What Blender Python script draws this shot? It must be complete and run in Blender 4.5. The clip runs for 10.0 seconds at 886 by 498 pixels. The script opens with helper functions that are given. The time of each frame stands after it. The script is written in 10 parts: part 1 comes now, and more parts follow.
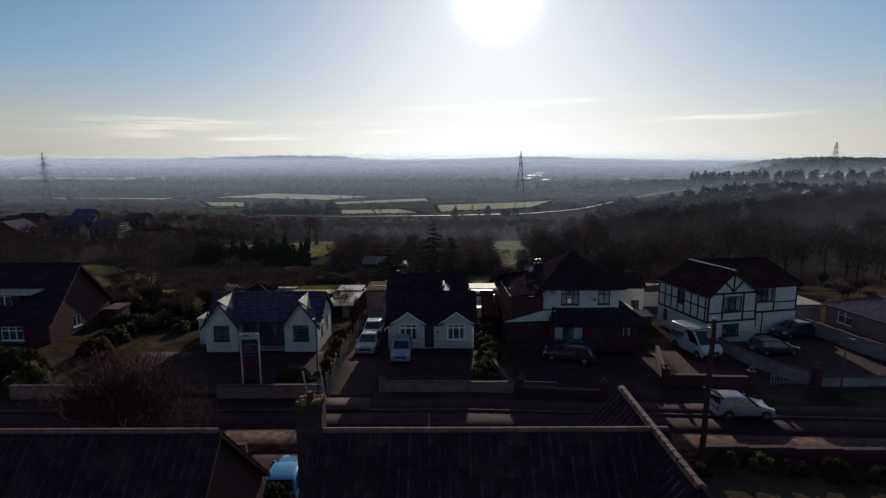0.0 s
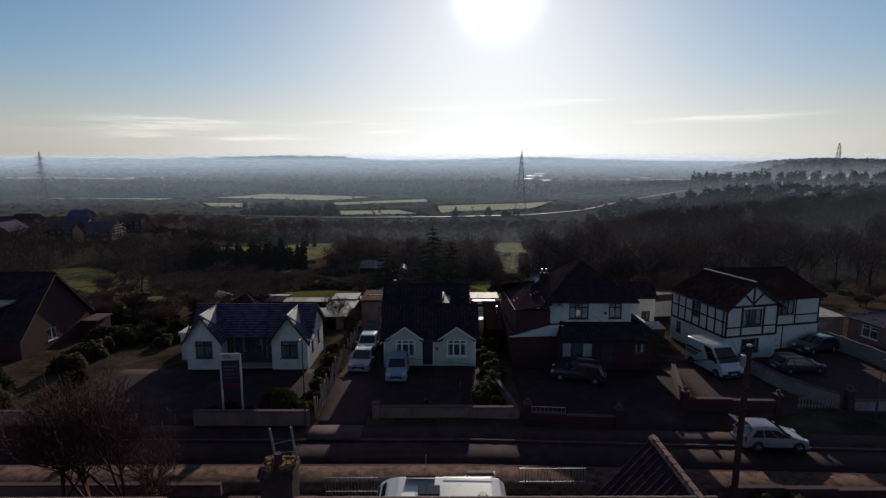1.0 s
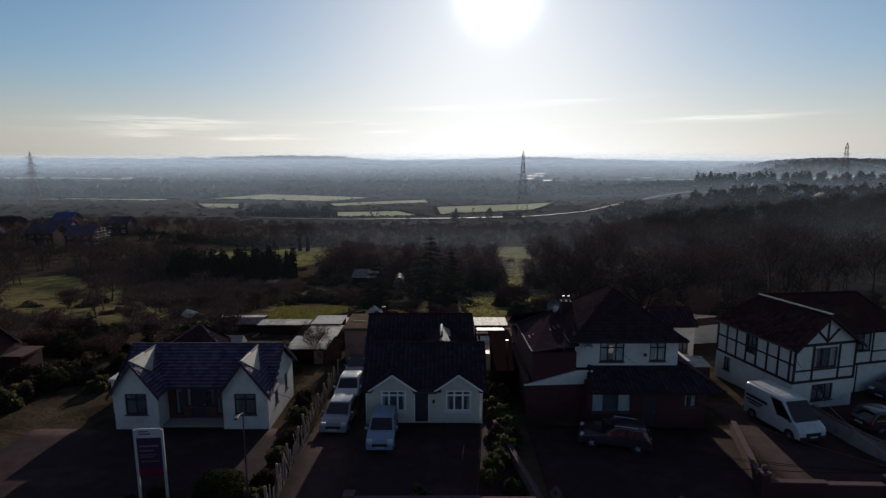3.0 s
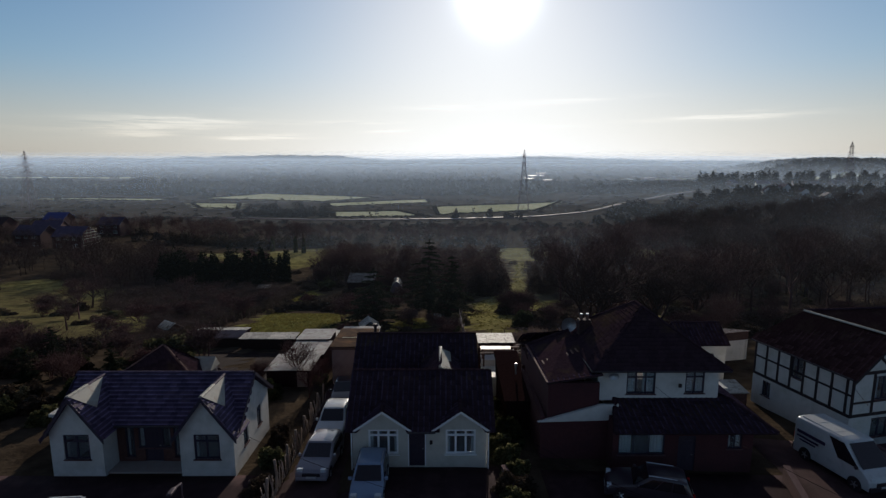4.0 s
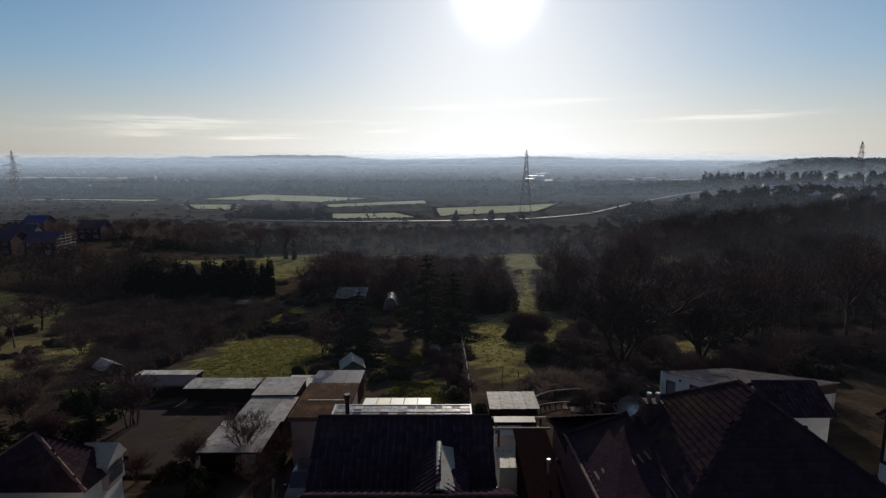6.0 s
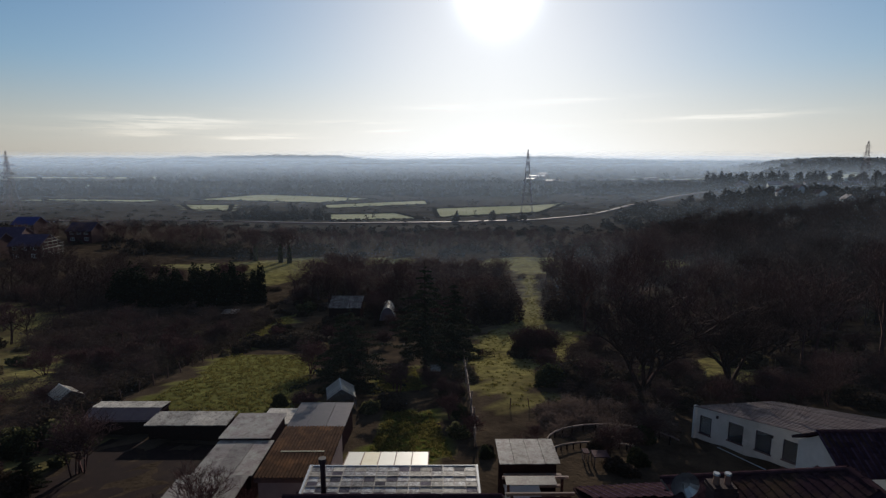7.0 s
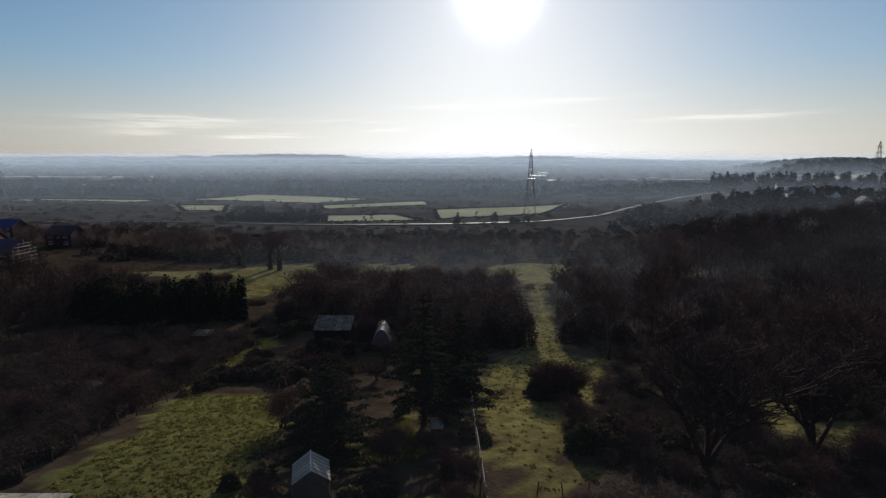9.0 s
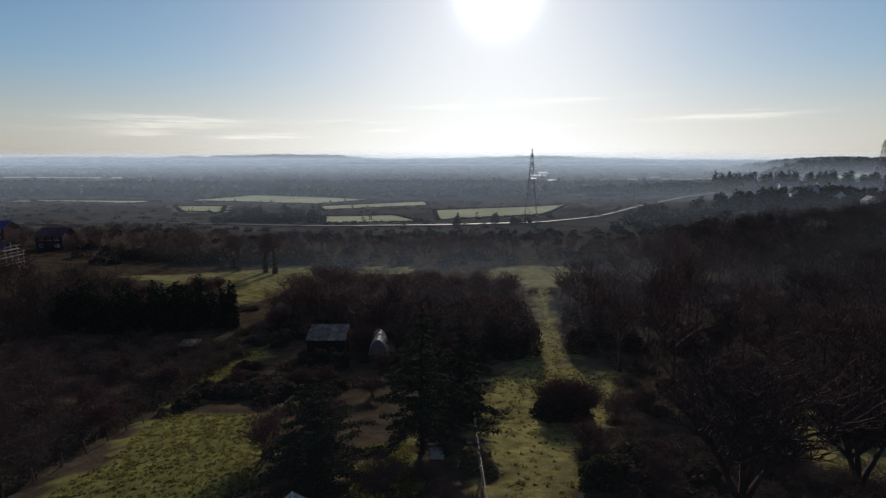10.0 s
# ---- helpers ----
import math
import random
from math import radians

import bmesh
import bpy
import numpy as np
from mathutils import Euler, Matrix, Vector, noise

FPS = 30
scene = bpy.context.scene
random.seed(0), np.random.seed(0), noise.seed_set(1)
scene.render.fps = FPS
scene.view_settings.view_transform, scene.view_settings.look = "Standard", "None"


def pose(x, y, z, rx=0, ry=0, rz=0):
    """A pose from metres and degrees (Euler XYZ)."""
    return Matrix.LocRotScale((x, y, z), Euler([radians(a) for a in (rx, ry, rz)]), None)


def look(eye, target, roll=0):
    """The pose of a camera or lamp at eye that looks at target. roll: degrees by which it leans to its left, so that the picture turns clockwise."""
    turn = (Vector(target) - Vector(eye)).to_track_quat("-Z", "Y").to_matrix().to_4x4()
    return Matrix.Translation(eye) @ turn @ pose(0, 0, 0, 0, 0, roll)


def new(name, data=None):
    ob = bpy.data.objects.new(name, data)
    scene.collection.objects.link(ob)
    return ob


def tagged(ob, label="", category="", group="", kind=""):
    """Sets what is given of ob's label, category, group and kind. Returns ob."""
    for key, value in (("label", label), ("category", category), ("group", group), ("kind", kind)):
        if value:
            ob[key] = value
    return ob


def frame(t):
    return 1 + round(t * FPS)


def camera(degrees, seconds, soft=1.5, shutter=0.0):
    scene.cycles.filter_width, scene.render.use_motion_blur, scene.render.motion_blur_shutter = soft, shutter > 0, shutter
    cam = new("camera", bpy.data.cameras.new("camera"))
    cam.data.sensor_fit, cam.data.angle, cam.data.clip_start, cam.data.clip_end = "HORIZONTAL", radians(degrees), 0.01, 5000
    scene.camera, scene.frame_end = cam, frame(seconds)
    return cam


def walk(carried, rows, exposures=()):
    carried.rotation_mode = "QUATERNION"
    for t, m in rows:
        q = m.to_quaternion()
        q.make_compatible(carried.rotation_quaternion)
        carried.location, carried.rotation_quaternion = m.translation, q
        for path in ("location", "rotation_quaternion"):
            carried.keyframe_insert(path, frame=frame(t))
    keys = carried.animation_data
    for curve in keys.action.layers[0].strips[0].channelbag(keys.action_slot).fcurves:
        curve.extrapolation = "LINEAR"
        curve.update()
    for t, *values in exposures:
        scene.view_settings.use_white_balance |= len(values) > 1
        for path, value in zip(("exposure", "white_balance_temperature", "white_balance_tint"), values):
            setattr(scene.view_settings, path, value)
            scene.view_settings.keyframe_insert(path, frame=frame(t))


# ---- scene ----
cam = camera(79.0, 10.0, 1.35)
PATH = [
    (0, (1.513, 2.251, 16.206), (1.52, 4.225, 15.886), -0.1),
    (0.5, (1.521, 3.855, 16.294), (1.528, 5.829, 15.975), -0.0),
    (1, (1.557, 5.643, 16.458), (1.564, 7.617, 16.139), -0.0),
    (1.5, (1.607, 7.746, 16.594), (1.613, 9.721, 16.274), 0.0),
    (2, (1.657, 10.082, 16.67), (1.664, 12.057, 16.351), -0.0),
    (2.5, (1.699, 12.519, 16.705), (1.706, 14.494, 16.386), -0.0),
    (4, (1.774, 20.525, 16.491), (1.781, 22.499, 16.17), 0.0),
    (4.5, (1.838, 23.365, 16.489), (1.845, 25.339, 16.168), -0.0),
    (5, (1.822, 26.27, 16.596), (1.83, 28.244, 16.274), -0.1),
    (5.5, (1.812, 29.286, 16.615), (1.821, 31.26, 16.294), -0.0),
    (7, (1.853, 38.062, 16.838), (1.86, 40.036, 16.516), -0.0),
    (7.5, (1.842, 41.062, 16.902), (1.85, 43.036, 16.58), -0.0),
    (8, (1.768, 44.032, 16.972), (1.775, 46.006, 16.648), 0.1),
    (8.5, (1.679, 46.907, 16.972), (1.687, 48.881, 16.648), 0.1),
    (9, (1.596, 49.465, 17.019), (1.603, 51.439, 16.695), 0.1),
    (9.5, (1.584, 51.811, 17.056), (1.591, 53.785, 16.733), 0.1),
    (10, (1.604, 53.793, 17.013), (1.611, 55.767, 16.689), 0.0),
]
walk(cam, [(t, look(eye, target, roll)) for t, eye, target, roll in PATH],
     exposures=[(0.0, 0.0, 6000, 10.0), (10.0, 0.0, 6000, 10.0)])

# ---- world, sun ----
SUN_AZ = radians(5.7)      # to the right of +y
SUN_EL = radians(15.4)
GLARE_EL = SUN_EL + radians(1.1)
world = bpy.data.worlds.new("world")
scene.world = world
world.use_nodes = True
wn, wl = world.node_tree.nodes, world.node_tree.links
wn.clear()


def wnode(kind, **vals):
    n = wn.new(kind)
    for k, v in vals.items():
        n.inputs[k].default_value = v
    return n


w_out = wn.new("ShaderNodeOutputWorld")
w_bg = wnode("ShaderNodeBackground", Strength=0.1)
sky = wn.new("ShaderNodeTexSky")
sky.sky_type = "NISHITA"
sky.sun_disc = False
sky.sun_elevation = SUN_EL
sky.sun_rotation = SUN_AZ
sky.altitude = 60
sky.air_density = 1.0
sky.dust_density = 0.6
sky.ozone_density = 3.0
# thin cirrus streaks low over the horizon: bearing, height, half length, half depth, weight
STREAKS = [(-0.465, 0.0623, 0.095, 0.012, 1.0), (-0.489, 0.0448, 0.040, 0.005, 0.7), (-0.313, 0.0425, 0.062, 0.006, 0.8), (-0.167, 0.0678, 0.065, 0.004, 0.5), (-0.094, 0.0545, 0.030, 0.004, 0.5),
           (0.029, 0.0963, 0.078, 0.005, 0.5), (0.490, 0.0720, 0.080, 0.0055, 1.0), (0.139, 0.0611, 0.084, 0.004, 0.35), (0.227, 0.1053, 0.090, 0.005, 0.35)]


def wmath(op, a, b=None):
    n = wn.new("ShaderNodeMath"); n.operation = op
    for i, v in enumerate((a, b)):
        if v is None:
            continue
        if isinstance(v, (int, float)):
            n.inputs[i].default_value = v
        else:
            wl.new(v, n.inputs[i])
    return n.outputs[0]


w_tc = wn.new("ShaderNodeTexCoord")
w_sep = wn.new("ShaderNodeSeparateXYZ")
wl.new(w_tc.outputs["Generated"], w_sep.inputs[0])
w_map = wn.new("ShaderNodeMapping")
w_map.inputs["Scale"].default_value = (9.0, 9.0, 190.0)
w_noise = wnode("ShaderNodeTexNoise", Scale=1.0, Detail=6.0, Roughness=0.6)
wl.new(w_tc.outputs["Generated"], w_map.inputs["Vector"]); wl.new(w_map.outputs[0], w_noise.inputs["Vector"])
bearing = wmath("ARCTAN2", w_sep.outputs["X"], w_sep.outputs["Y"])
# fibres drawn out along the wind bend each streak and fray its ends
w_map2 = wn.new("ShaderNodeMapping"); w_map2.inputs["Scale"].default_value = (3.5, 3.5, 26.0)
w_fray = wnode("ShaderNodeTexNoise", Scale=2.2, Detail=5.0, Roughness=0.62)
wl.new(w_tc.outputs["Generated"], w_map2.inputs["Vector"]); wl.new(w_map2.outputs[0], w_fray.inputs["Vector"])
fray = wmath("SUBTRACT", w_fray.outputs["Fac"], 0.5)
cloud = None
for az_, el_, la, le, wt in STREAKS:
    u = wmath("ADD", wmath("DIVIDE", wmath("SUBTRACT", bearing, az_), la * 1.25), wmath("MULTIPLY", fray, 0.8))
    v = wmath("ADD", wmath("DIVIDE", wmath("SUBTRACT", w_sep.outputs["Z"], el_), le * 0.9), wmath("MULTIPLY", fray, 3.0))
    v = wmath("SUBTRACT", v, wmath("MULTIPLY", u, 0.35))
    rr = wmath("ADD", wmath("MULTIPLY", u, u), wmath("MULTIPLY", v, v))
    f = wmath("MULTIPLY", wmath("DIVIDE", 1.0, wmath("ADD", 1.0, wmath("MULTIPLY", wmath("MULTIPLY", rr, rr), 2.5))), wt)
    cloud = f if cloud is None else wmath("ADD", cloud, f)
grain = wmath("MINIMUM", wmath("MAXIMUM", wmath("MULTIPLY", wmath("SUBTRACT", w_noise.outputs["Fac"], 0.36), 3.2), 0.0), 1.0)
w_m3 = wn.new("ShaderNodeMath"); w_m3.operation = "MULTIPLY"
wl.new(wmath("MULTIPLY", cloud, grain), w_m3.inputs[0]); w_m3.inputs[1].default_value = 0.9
w_gain = wn.new("ShaderNodeMixRGB"); w_gain.blend_type = "MIX"; w_gain.inputs[2].default_value = (2.4, 2.1, 1.8, 1)
w_gain.inputs[1].default_value = (1, 1, 1, 1)
w_mul = wn.new("ShaderNodeMixRGB"); w_mul.blend_type = "MULTIPLY"; w_mul.inputs[0].default_value = 1.0
wl.new(w_m3.outputs[0], w_gain.inputs[0])
# the haze near the horizon takes the colour out of the sky
w_bw = wn.new("ShaderNodeRGBToBW")
w_pale = wn.new("ShaderNodeMixRGB"); w_pale.blend_type = "MULTIPLY"; w_pale.inputs[0].default_value = 1.0; w_pale.inputs[2].default_value = (1.12, 1.0, 0.84, 1)
w_low = wn.new("ShaderNodeMapRange"); w_low.interpolation_type = "SMOOTHSTEP"
for k, v in (("From Min", 0.0), ("From Max", 0.17), ("To Min", 0.8), ("To Max", 0.0)):
    w_low.inputs[k].default_value = v
# thin high haze pales the upper sky
w_high = wn.new("ShaderNodeMapRange"); w_high.interpolation_type = "SMOOTHSTEP"
for k, v in (("From Min", 0.28), ("From Max", 0.6), ("To Min", 0.0), ("To Max", 0.48)):
    w_high.inputs[k].default_value = v
w_haze = wn.new("ShaderNodeMixRGB")
wl.new(sky.outputs[0], w_bw.inputs[0]); wl.new(w_bw.outputs[0], w_pale.inputs[1])
wl.new(w_sep.outputs["Z"], w_low.inputs["Value"]); wl.new(w_sep.outputs["Z"], w_high.inputs["Value"])
wl.new(wmath("ADD", w_low.outputs[0], w_high.outputs[0]), w_haze.inputs[0])
wl.new(sky.outputs[0], w_haze.inputs[1]); wl.new(w_pale.outputs[0], w_haze.inputs[2])
wl.new(w_haze.outputs[0], w_mul.inputs[1]); wl.new(w_gain.outputs[0], w_mul.inputs[2])
# more contrast between the bright side and the far side, and a soft shoulder round the sun
def wvec(op, *vals):
    n = wn.new("ShaderNodeVectorMath"); n.operation = op
    for i, v in enumerate(vals):
        n.inputs[i].default_value = (v, v, v) if v is not None else (0, 0, 0)
    return n


SKY_GAIN, SKY_MID, SKY_SHOULDER = 0.082, 0.36, 1.0
w_g1 = wvec("MULTIPLY", None, SKY_GAIN / SKY_MID)
w_gam = wnode("ShaderNodeGamma", Gamma=1.3)
w_g2 = wvec("MULTIPLY", None, SKY_MID)
w_g3 = wvec("MULTIPLY_ADD", None, SKY_SHOULDER, 1.0)
w_g4 = wvec("DIVIDE")
w_g5 = wvec("MULTIPLY", None, 13.0)
wl.new(w_mul.outputs[0], w_g1.inputs[0]); wl.new(w_g1.outputs[0], w_gam.inputs["Color"]); wl.new(w_gam.outputs[0], w_g2.inputs[0])
wl.new(w_g2.outputs[0], w_g3.inputs[0]); wl.new(w_g2.outputs[0], w_g4.inputs[0]); wl.new(w_g3.outputs[0], w_g4.inputs[1])
wl.new(w_g4.outputs[0], w_g5.inputs[0])
# the dazzling aureole close round the sun
w_nrm = wn.new("ShaderNodeVectorMath"); w_nrm.operation = "NORMALIZE"
w_dot = wn.new("ShaderNodeVectorMath"); w_dot.operation = "DOT_PRODUCT"
w_dot.inputs[1].default_value = (math.sin(SUN_AZ) * math.cos(GLARE_EL), math.cos(SUN_AZ) * math.cos(GLARE_EL), math.sin(GLARE_EL))
wl.new(w_tc.outputs["Generated"], w_nrm.inputs[0]); wl.new(w_nrm.outputs[0], w_dot.inputs[0])
w_far = wmath("DIVIDE", wmath("ARCCOSINE", w_dot.outputs["Value"]), radians(3.7))
w_aur = wmath("ADD", wmath("DIVIDE", 7.0, wmath("ADD", 1.0, wmath("POWER", w_far, 7.0))), wmath("DIVIDE", 0.5, wmath("ADD", 1.0, wmath("POWER", w_far, 2.0))))
w_g6 = wvec("ADD"); wl.new(w_g5.outputs[0], w_g6.inputs[0]); wl.new(w_aur, w_g6.inputs[1])
wl.new(w_g6.outputs[0], w_bg.inputs["Color"])
wl.new(w_bg.outputs[0], w_out.inputs["Surface"])

sun_dir = Vector((math.sin(SUN_AZ) * math.cos(SUN_EL), math.cos(SUN_AZ) * math.cos(SUN_EL), math.sin(SUN_EL)))
sun = new("sun", bpy.data.lights.new("sun", "SUN"))
sun.data.energy, sun.data.angle, sun.data.color = 3.0, radians(0.53), (1.0, 0.86, 0.68)
sun.matrix_world = look(sun_dir * 100, (0, 0, 0))
scene.view_settings.exposure = 0.0

# ---- materials ----


def redden_darks(c):
    """Dark colours get more red and less green."""
    k = min(1.0, max(0.0, (0.3 - sum(c) / 3) / 0.2))
    return (c[0] * (1 + 0.30 * k), c[1] * (1 - 0.15 * k), c[2])


def mat(name, c1, c2, rough=0.8, scale=6.0, fine=60.0, bump=0.25, metal=0.0, spread=0.12, spec=0.4, stain=None, stain_scale=0.7, dist=0.01):
    """Two tones mixed by coarse and fine noise, tinted a little piece by piece, with a fine relief."""
    c1, c2, stain = redden_darks(c1), redden_darks(c2), redden_darks(stain) if stain else None
    m = bpy.data.materials.new(name)
    m.use_nodes = True
    nt = m.node_tree
    n, l = nt.nodes, nt.links
    b = n["Principled BSDF"]
    tc = n.new("ShaderNodeTexCoord")
    co = n.new("ShaderNodeTexNoise"); co.inputs["Scale"].default_value = scale; co.inputs["Detail"].default_value = 4
    fi = n.new("ShaderNodeTexNoise"); fi.inputs["Scale"].default_value = fine; fi.inputs["Detail"].default_value = 3
    for t in (co, fi):
        l.new(tc.outputs["Object"], t.inputs["Vector"])
    add = n.new("ShaderNodeMath"); add.operation = "ADD"
    l.new(co.outputs["Fac"], add.inputs[0]); l.new(fi.outputs["Fac"], add.inputs[1])
    mr = n.new("ShaderNodeMapRange")
    for k, v in (("From Min", 0.7), ("From Max", 1.3)):
        mr.inputs[k].default_value = v
    l.new(add.outputs[0], mr.inputs["Value"])
    mix = n.new("ShaderNodeMixRGB")
    mix.inputs[1].default_value, mix.inputs[2].default_value = (*c1, 1), (*c2, 1)
    l.new(mr.outputs[0], mix.inputs[0])
    col = mix.outputs[0]
    if stain:
        st = n.new("ShaderNodeTexNoise"); st.inputs["Scale"].default_value = stain_scale; st.inputs["Detail"].default_value = 6
        st.inputs["Roughness"].default_value = 0.65
        l.new(tc.outputs["Object"], st.inputs["Vector"])
        sr = n.new("ShaderNodeMapRange")
        for k, v in (("From Min", 0.5), ("From Max", 0.72)):
            sr.inputs[k].default_value = v
        l.new(st.outputs["Fac"], sr.inputs["Value"])
        sm = n.new("ShaderNodeMixRGB"); sm.inputs[2].default_value = (*stain, 1)
        l.new(sr.outputs[0], sm.inputs[0]); l.new(col, sm.inputs[1])
        col = sm.outputs[0]
    if spread:
        oi = n.new("ShaderNodeObjectInfo"); ge = n.new("ShaderNodeNewGeometry")
        ad = n.new("ShaderNodeMath"); ad.operation = "ADD"
        l.new(oi.outputs["Random"], ad.inputs[0]); l.new(ge.outputs["Random Per Island"], ad.inputs[1])
        fr = n.new("ShaderNodeMath"); fr.operation = "FRACT"
        l.new(ad.outputs[0], fr.inputs[0])
        vr = n.new("ShaderNodeMapRange")
        for k, v in (("To Min", 1 - spread), ("To Max", 1 + spread)):
            vr.inputs[k].default_value = v
        l.new(fr.outputs[0], vr.inputs["Value"])
        hs = n.new("ShaderNodeHueSaturation")
        l.new(vr.outputs[0], hs.inputs["Value"]); l.new(col, hs.inputs["Color"])
        col = hs.outputs[0]
    l.new(col, b.inputs["Base Color"])
    b.inputs["Roughness"].default_value, b.inputs["Metallic"].default_value = rough, metal
    b.inputs["Specular IOR Level"].default_value = spec
    if bump:
        bp = n.new("ShaderNodeBump"); bp.inputs["Strength"].default_value = bump; bp.inputs["Distance"].default_value = dist
        l.new(add.outputs[0], bp.inputs["Height"]); l.new(bp.outputs[0], b.inputs["Normal"])
    return m


def glass_mat(name, tint=(0.75, 0.8, 0.85), rough=0.02, trans=0.92):
    m = bpy.data.materials.new(name)
    m.use_nodes = True
    b = m.node_tree.nodes["Principled BSDF"]
    b.inputs["Base Color"].default_value = (*tint, 1)
    b.inputs["Roughness"].default_value = rough
    b.inputs["Transmission Weight"].default_value = trans
    b.inputs["IOR"].default_value = 1.3
    return m


def leaf_mat(name, c1, c2, rough=0.85, trans=0.35, scale=3.0):
    """Leaves: two greens island by island, letting some light through."""
    m = bpy.data.materials.new(name)
    m.use_nodes = True
    nt = m.node_tree
    n, l = nt.nodes, nt.links
    b, out = n["Principled BSDF"], n["Material Output"]
    ge, oi = n.new("ShaderNodeNewGeometry"), n.new("ShaderNodeObjectInfo")
    ad = n.new("ShaderNodeMath"); ad.operation = "ADD"
    fr = n.new("ShaderNodeMath"); fr.operation = "FRACT"
    l.new(oi.outputs["Random"], ad.inputs[0]); l.new(ge.outputs["Random Per Island"], ad.inputs[1]); l.new(ad.outputs[0], fr.inputs[0])
    mix = n.new("ShaderNodeMixRGB")
    mix.inputs[1].default_value, mix.inputs[2].default_value = (*c1, 1), (*c2, 1)
    l.new(fr.outputs[0], mix.inputs[0])
    l.new(mix.outputs[0], b.inputs["Base Color"])
    b.inputs["Roughness"].default_value = rough
    b.inputs["Specular IOR Level"].default_value = 0.02
    tr = n.new("ShaderNodeBsdfTranslucent"); l.new(mix.outputs[0], tr.inputs["Color"])
    ms = n.new("ShaderNodeMixShader"); ms.inputs[0].default_value = trans
    l.new(b.outputs[0], ms.inputs[1]); l.new(tr.outputs[0], ms.inputs[2]); l.new(ms.outputs[0], out.inputs["Surface"])
    return m


M_RENDER = mat("white_render", (0.54, 0.525, 0.50), (0.64, 0.62, 0.595), 0.85, 3, 90, 0.3, stain=(0.45, 0.44, 0.40), spread=0)
M_CREAM = mat("cream_render", (0.50, 0.475, 0.42), (0.58, 0.555, 0.49), 0.85, 3, 90, 0.3, stain=(0.42, 0.40, 0.33), spread=0)
M_WALL_GREY = mat("grey_render", (0.16, 0.142, 0.122), (0.22, 0.195, 0.168), 0.9, 2, 60, 0.4, stain=(0.10, 0.09, 0.075), spread=0)
M_BRICKWALL = mat("brick_mortar", (0.040, 0.020, 0.020), (0.062, 0.030, 0.029), 0.9, 9, 80, 0.3, stain=(0.038, 0.021, 0.021), spread=0)
M_TILE = mat("dark_roof_tile", (0.021, 0.020, 0.022), (0.041, 0.038, 0.041), 0.9, 5, 70, 0.35, spec=0.0, stain=(0.05, 0.052, 0.03), spread=0.16)
M_TILE_BROWN = mat("brown_roof_tile", (0.030, 0.023, 0.019), (0.050, 0.038, 0.031), 0.9, 5, 70, 0.35, spec=0.0, stain=(0.06, 0.058, 0.035), spread=0.22)
M_SLATE = mat("blue_slate", (0.036, 0.038, 0.062), (0.056, 0.058, 0.086), 0.62, 5, 70, 0.25, stain=(0.085, 0.088, 0.105), spread=0.3, spec=0.12)
# Sky sheen on tile edges and roll tops, put into a paler colour.
M_SHEEN_TILE = mat("tile_edge_sheen", (0.030, 0.032, 0.043), (0.052, 0.055, 0.072), 0.9, 5, 70, 0.2, spec=0.0, spread=0.4)
M_SHEEN_BROWN = mat("brown_edge_sheen", (0.036, 0.028, 0.025), (0.062, 0.048, 0.042), 0.9, 5, 70, 0.2, spec=0.0, spread=0.4)
M_SHEEN_SLATE = mat("slate_edge_sheen", (0.085, 0.092, 0.145), (0.145, 0.152, 0.215), 0.8, 5, 70, 0.2, spec=0.05, spread=0.3)
M_STACK = mat("sooty_brick", (0.022, 0.018, 0.016), (0.042, 0.033, 0.027), 0.9, 6, 60, 0.4, stain=(0.06, 0.05, 0.03), stain_scale=1.8)
M_MOSS = mat("yellow_moss", (0.10, 0.085, 0.02), (0.20, 0.165, 0.045), 0.95, 7, 60, 0.8, stain=(0.05, 0.04, 0.02), stain_scale=5, spread=0)
M_RIDGE = mat("ridge_tile", (0.085, 0.066, 0.048), (0.14, 0.112, 0.078), 0.85, 6, 60, 0.4, stain=(0.14, 0.135, 0.075), spread=0.2)
M_LEAD = mat("pale_lead", (0.30, 0.29, 0.25), (0.42, 0.40, 0.34), 0.6, 4, 50, 0.3, stain=(0.20, 0.185, 0.13), stain_scale=2.0)
M_TIMBER = mat("black_timber", (0.012, 0.012, 0.014), (0.03, 0.028, 0.026), 0.7, 9, 80, 0.3)
M_UPVC = mat("white_frame", (0.74, 0.74, 0.74), (0.8, 0.8, 0.8), 0.4, 9, 90, 0.05, spread=0)
M_DARKFRAME = mat("dark_frame", (0.02, 0.025, 0.04), (0.035, 0.04, 0.055), 0.5, 9, 90, 0.1, spread=0)
M_DOOR = mat("dark_door_paint", (0.025, 0.03, 0.04), (0.04, 0.045, 0.055), 0.45, 7, 80, 0.1, spread=0)
M_GLASS = glass_mat("window_glass")
M_CURTAIN = mat("net_curtain", (0.55, 0.55, 0.52), (0.66, 0.66, 0.62), 0.9, 8, 40, 0.3, spread=0.1)
M_ROOM = mat("room_plaster", (0.25, 0.23, 0.2), (0.3, 0.28, 0.25), 0.9, 3, 40, 0.1, spread=0)
M_GUTTER = mat("black_gutter", (0.02, 0.02, 0.022), (0.035, 0.035, 0.035), 0.45, 9, 60, 0.1)
M_ASPHALT = mat("asphalt", (0.024, 0.021, 0.021), (0.042, 0.036, 0.034), 0.92, 1.4, 140, 0.5, spec=0.1, stain=(0.060, 0.051, 0.045), stain_scale=0.35, spread=0)
M_WETROAD = mat("damp_asphalt", (0.05, 0.05, 0.048), (0.085, 0.085, 0.08), 0.72, 0.05, 0.4, 0.05, spread=0, spec=0.25)
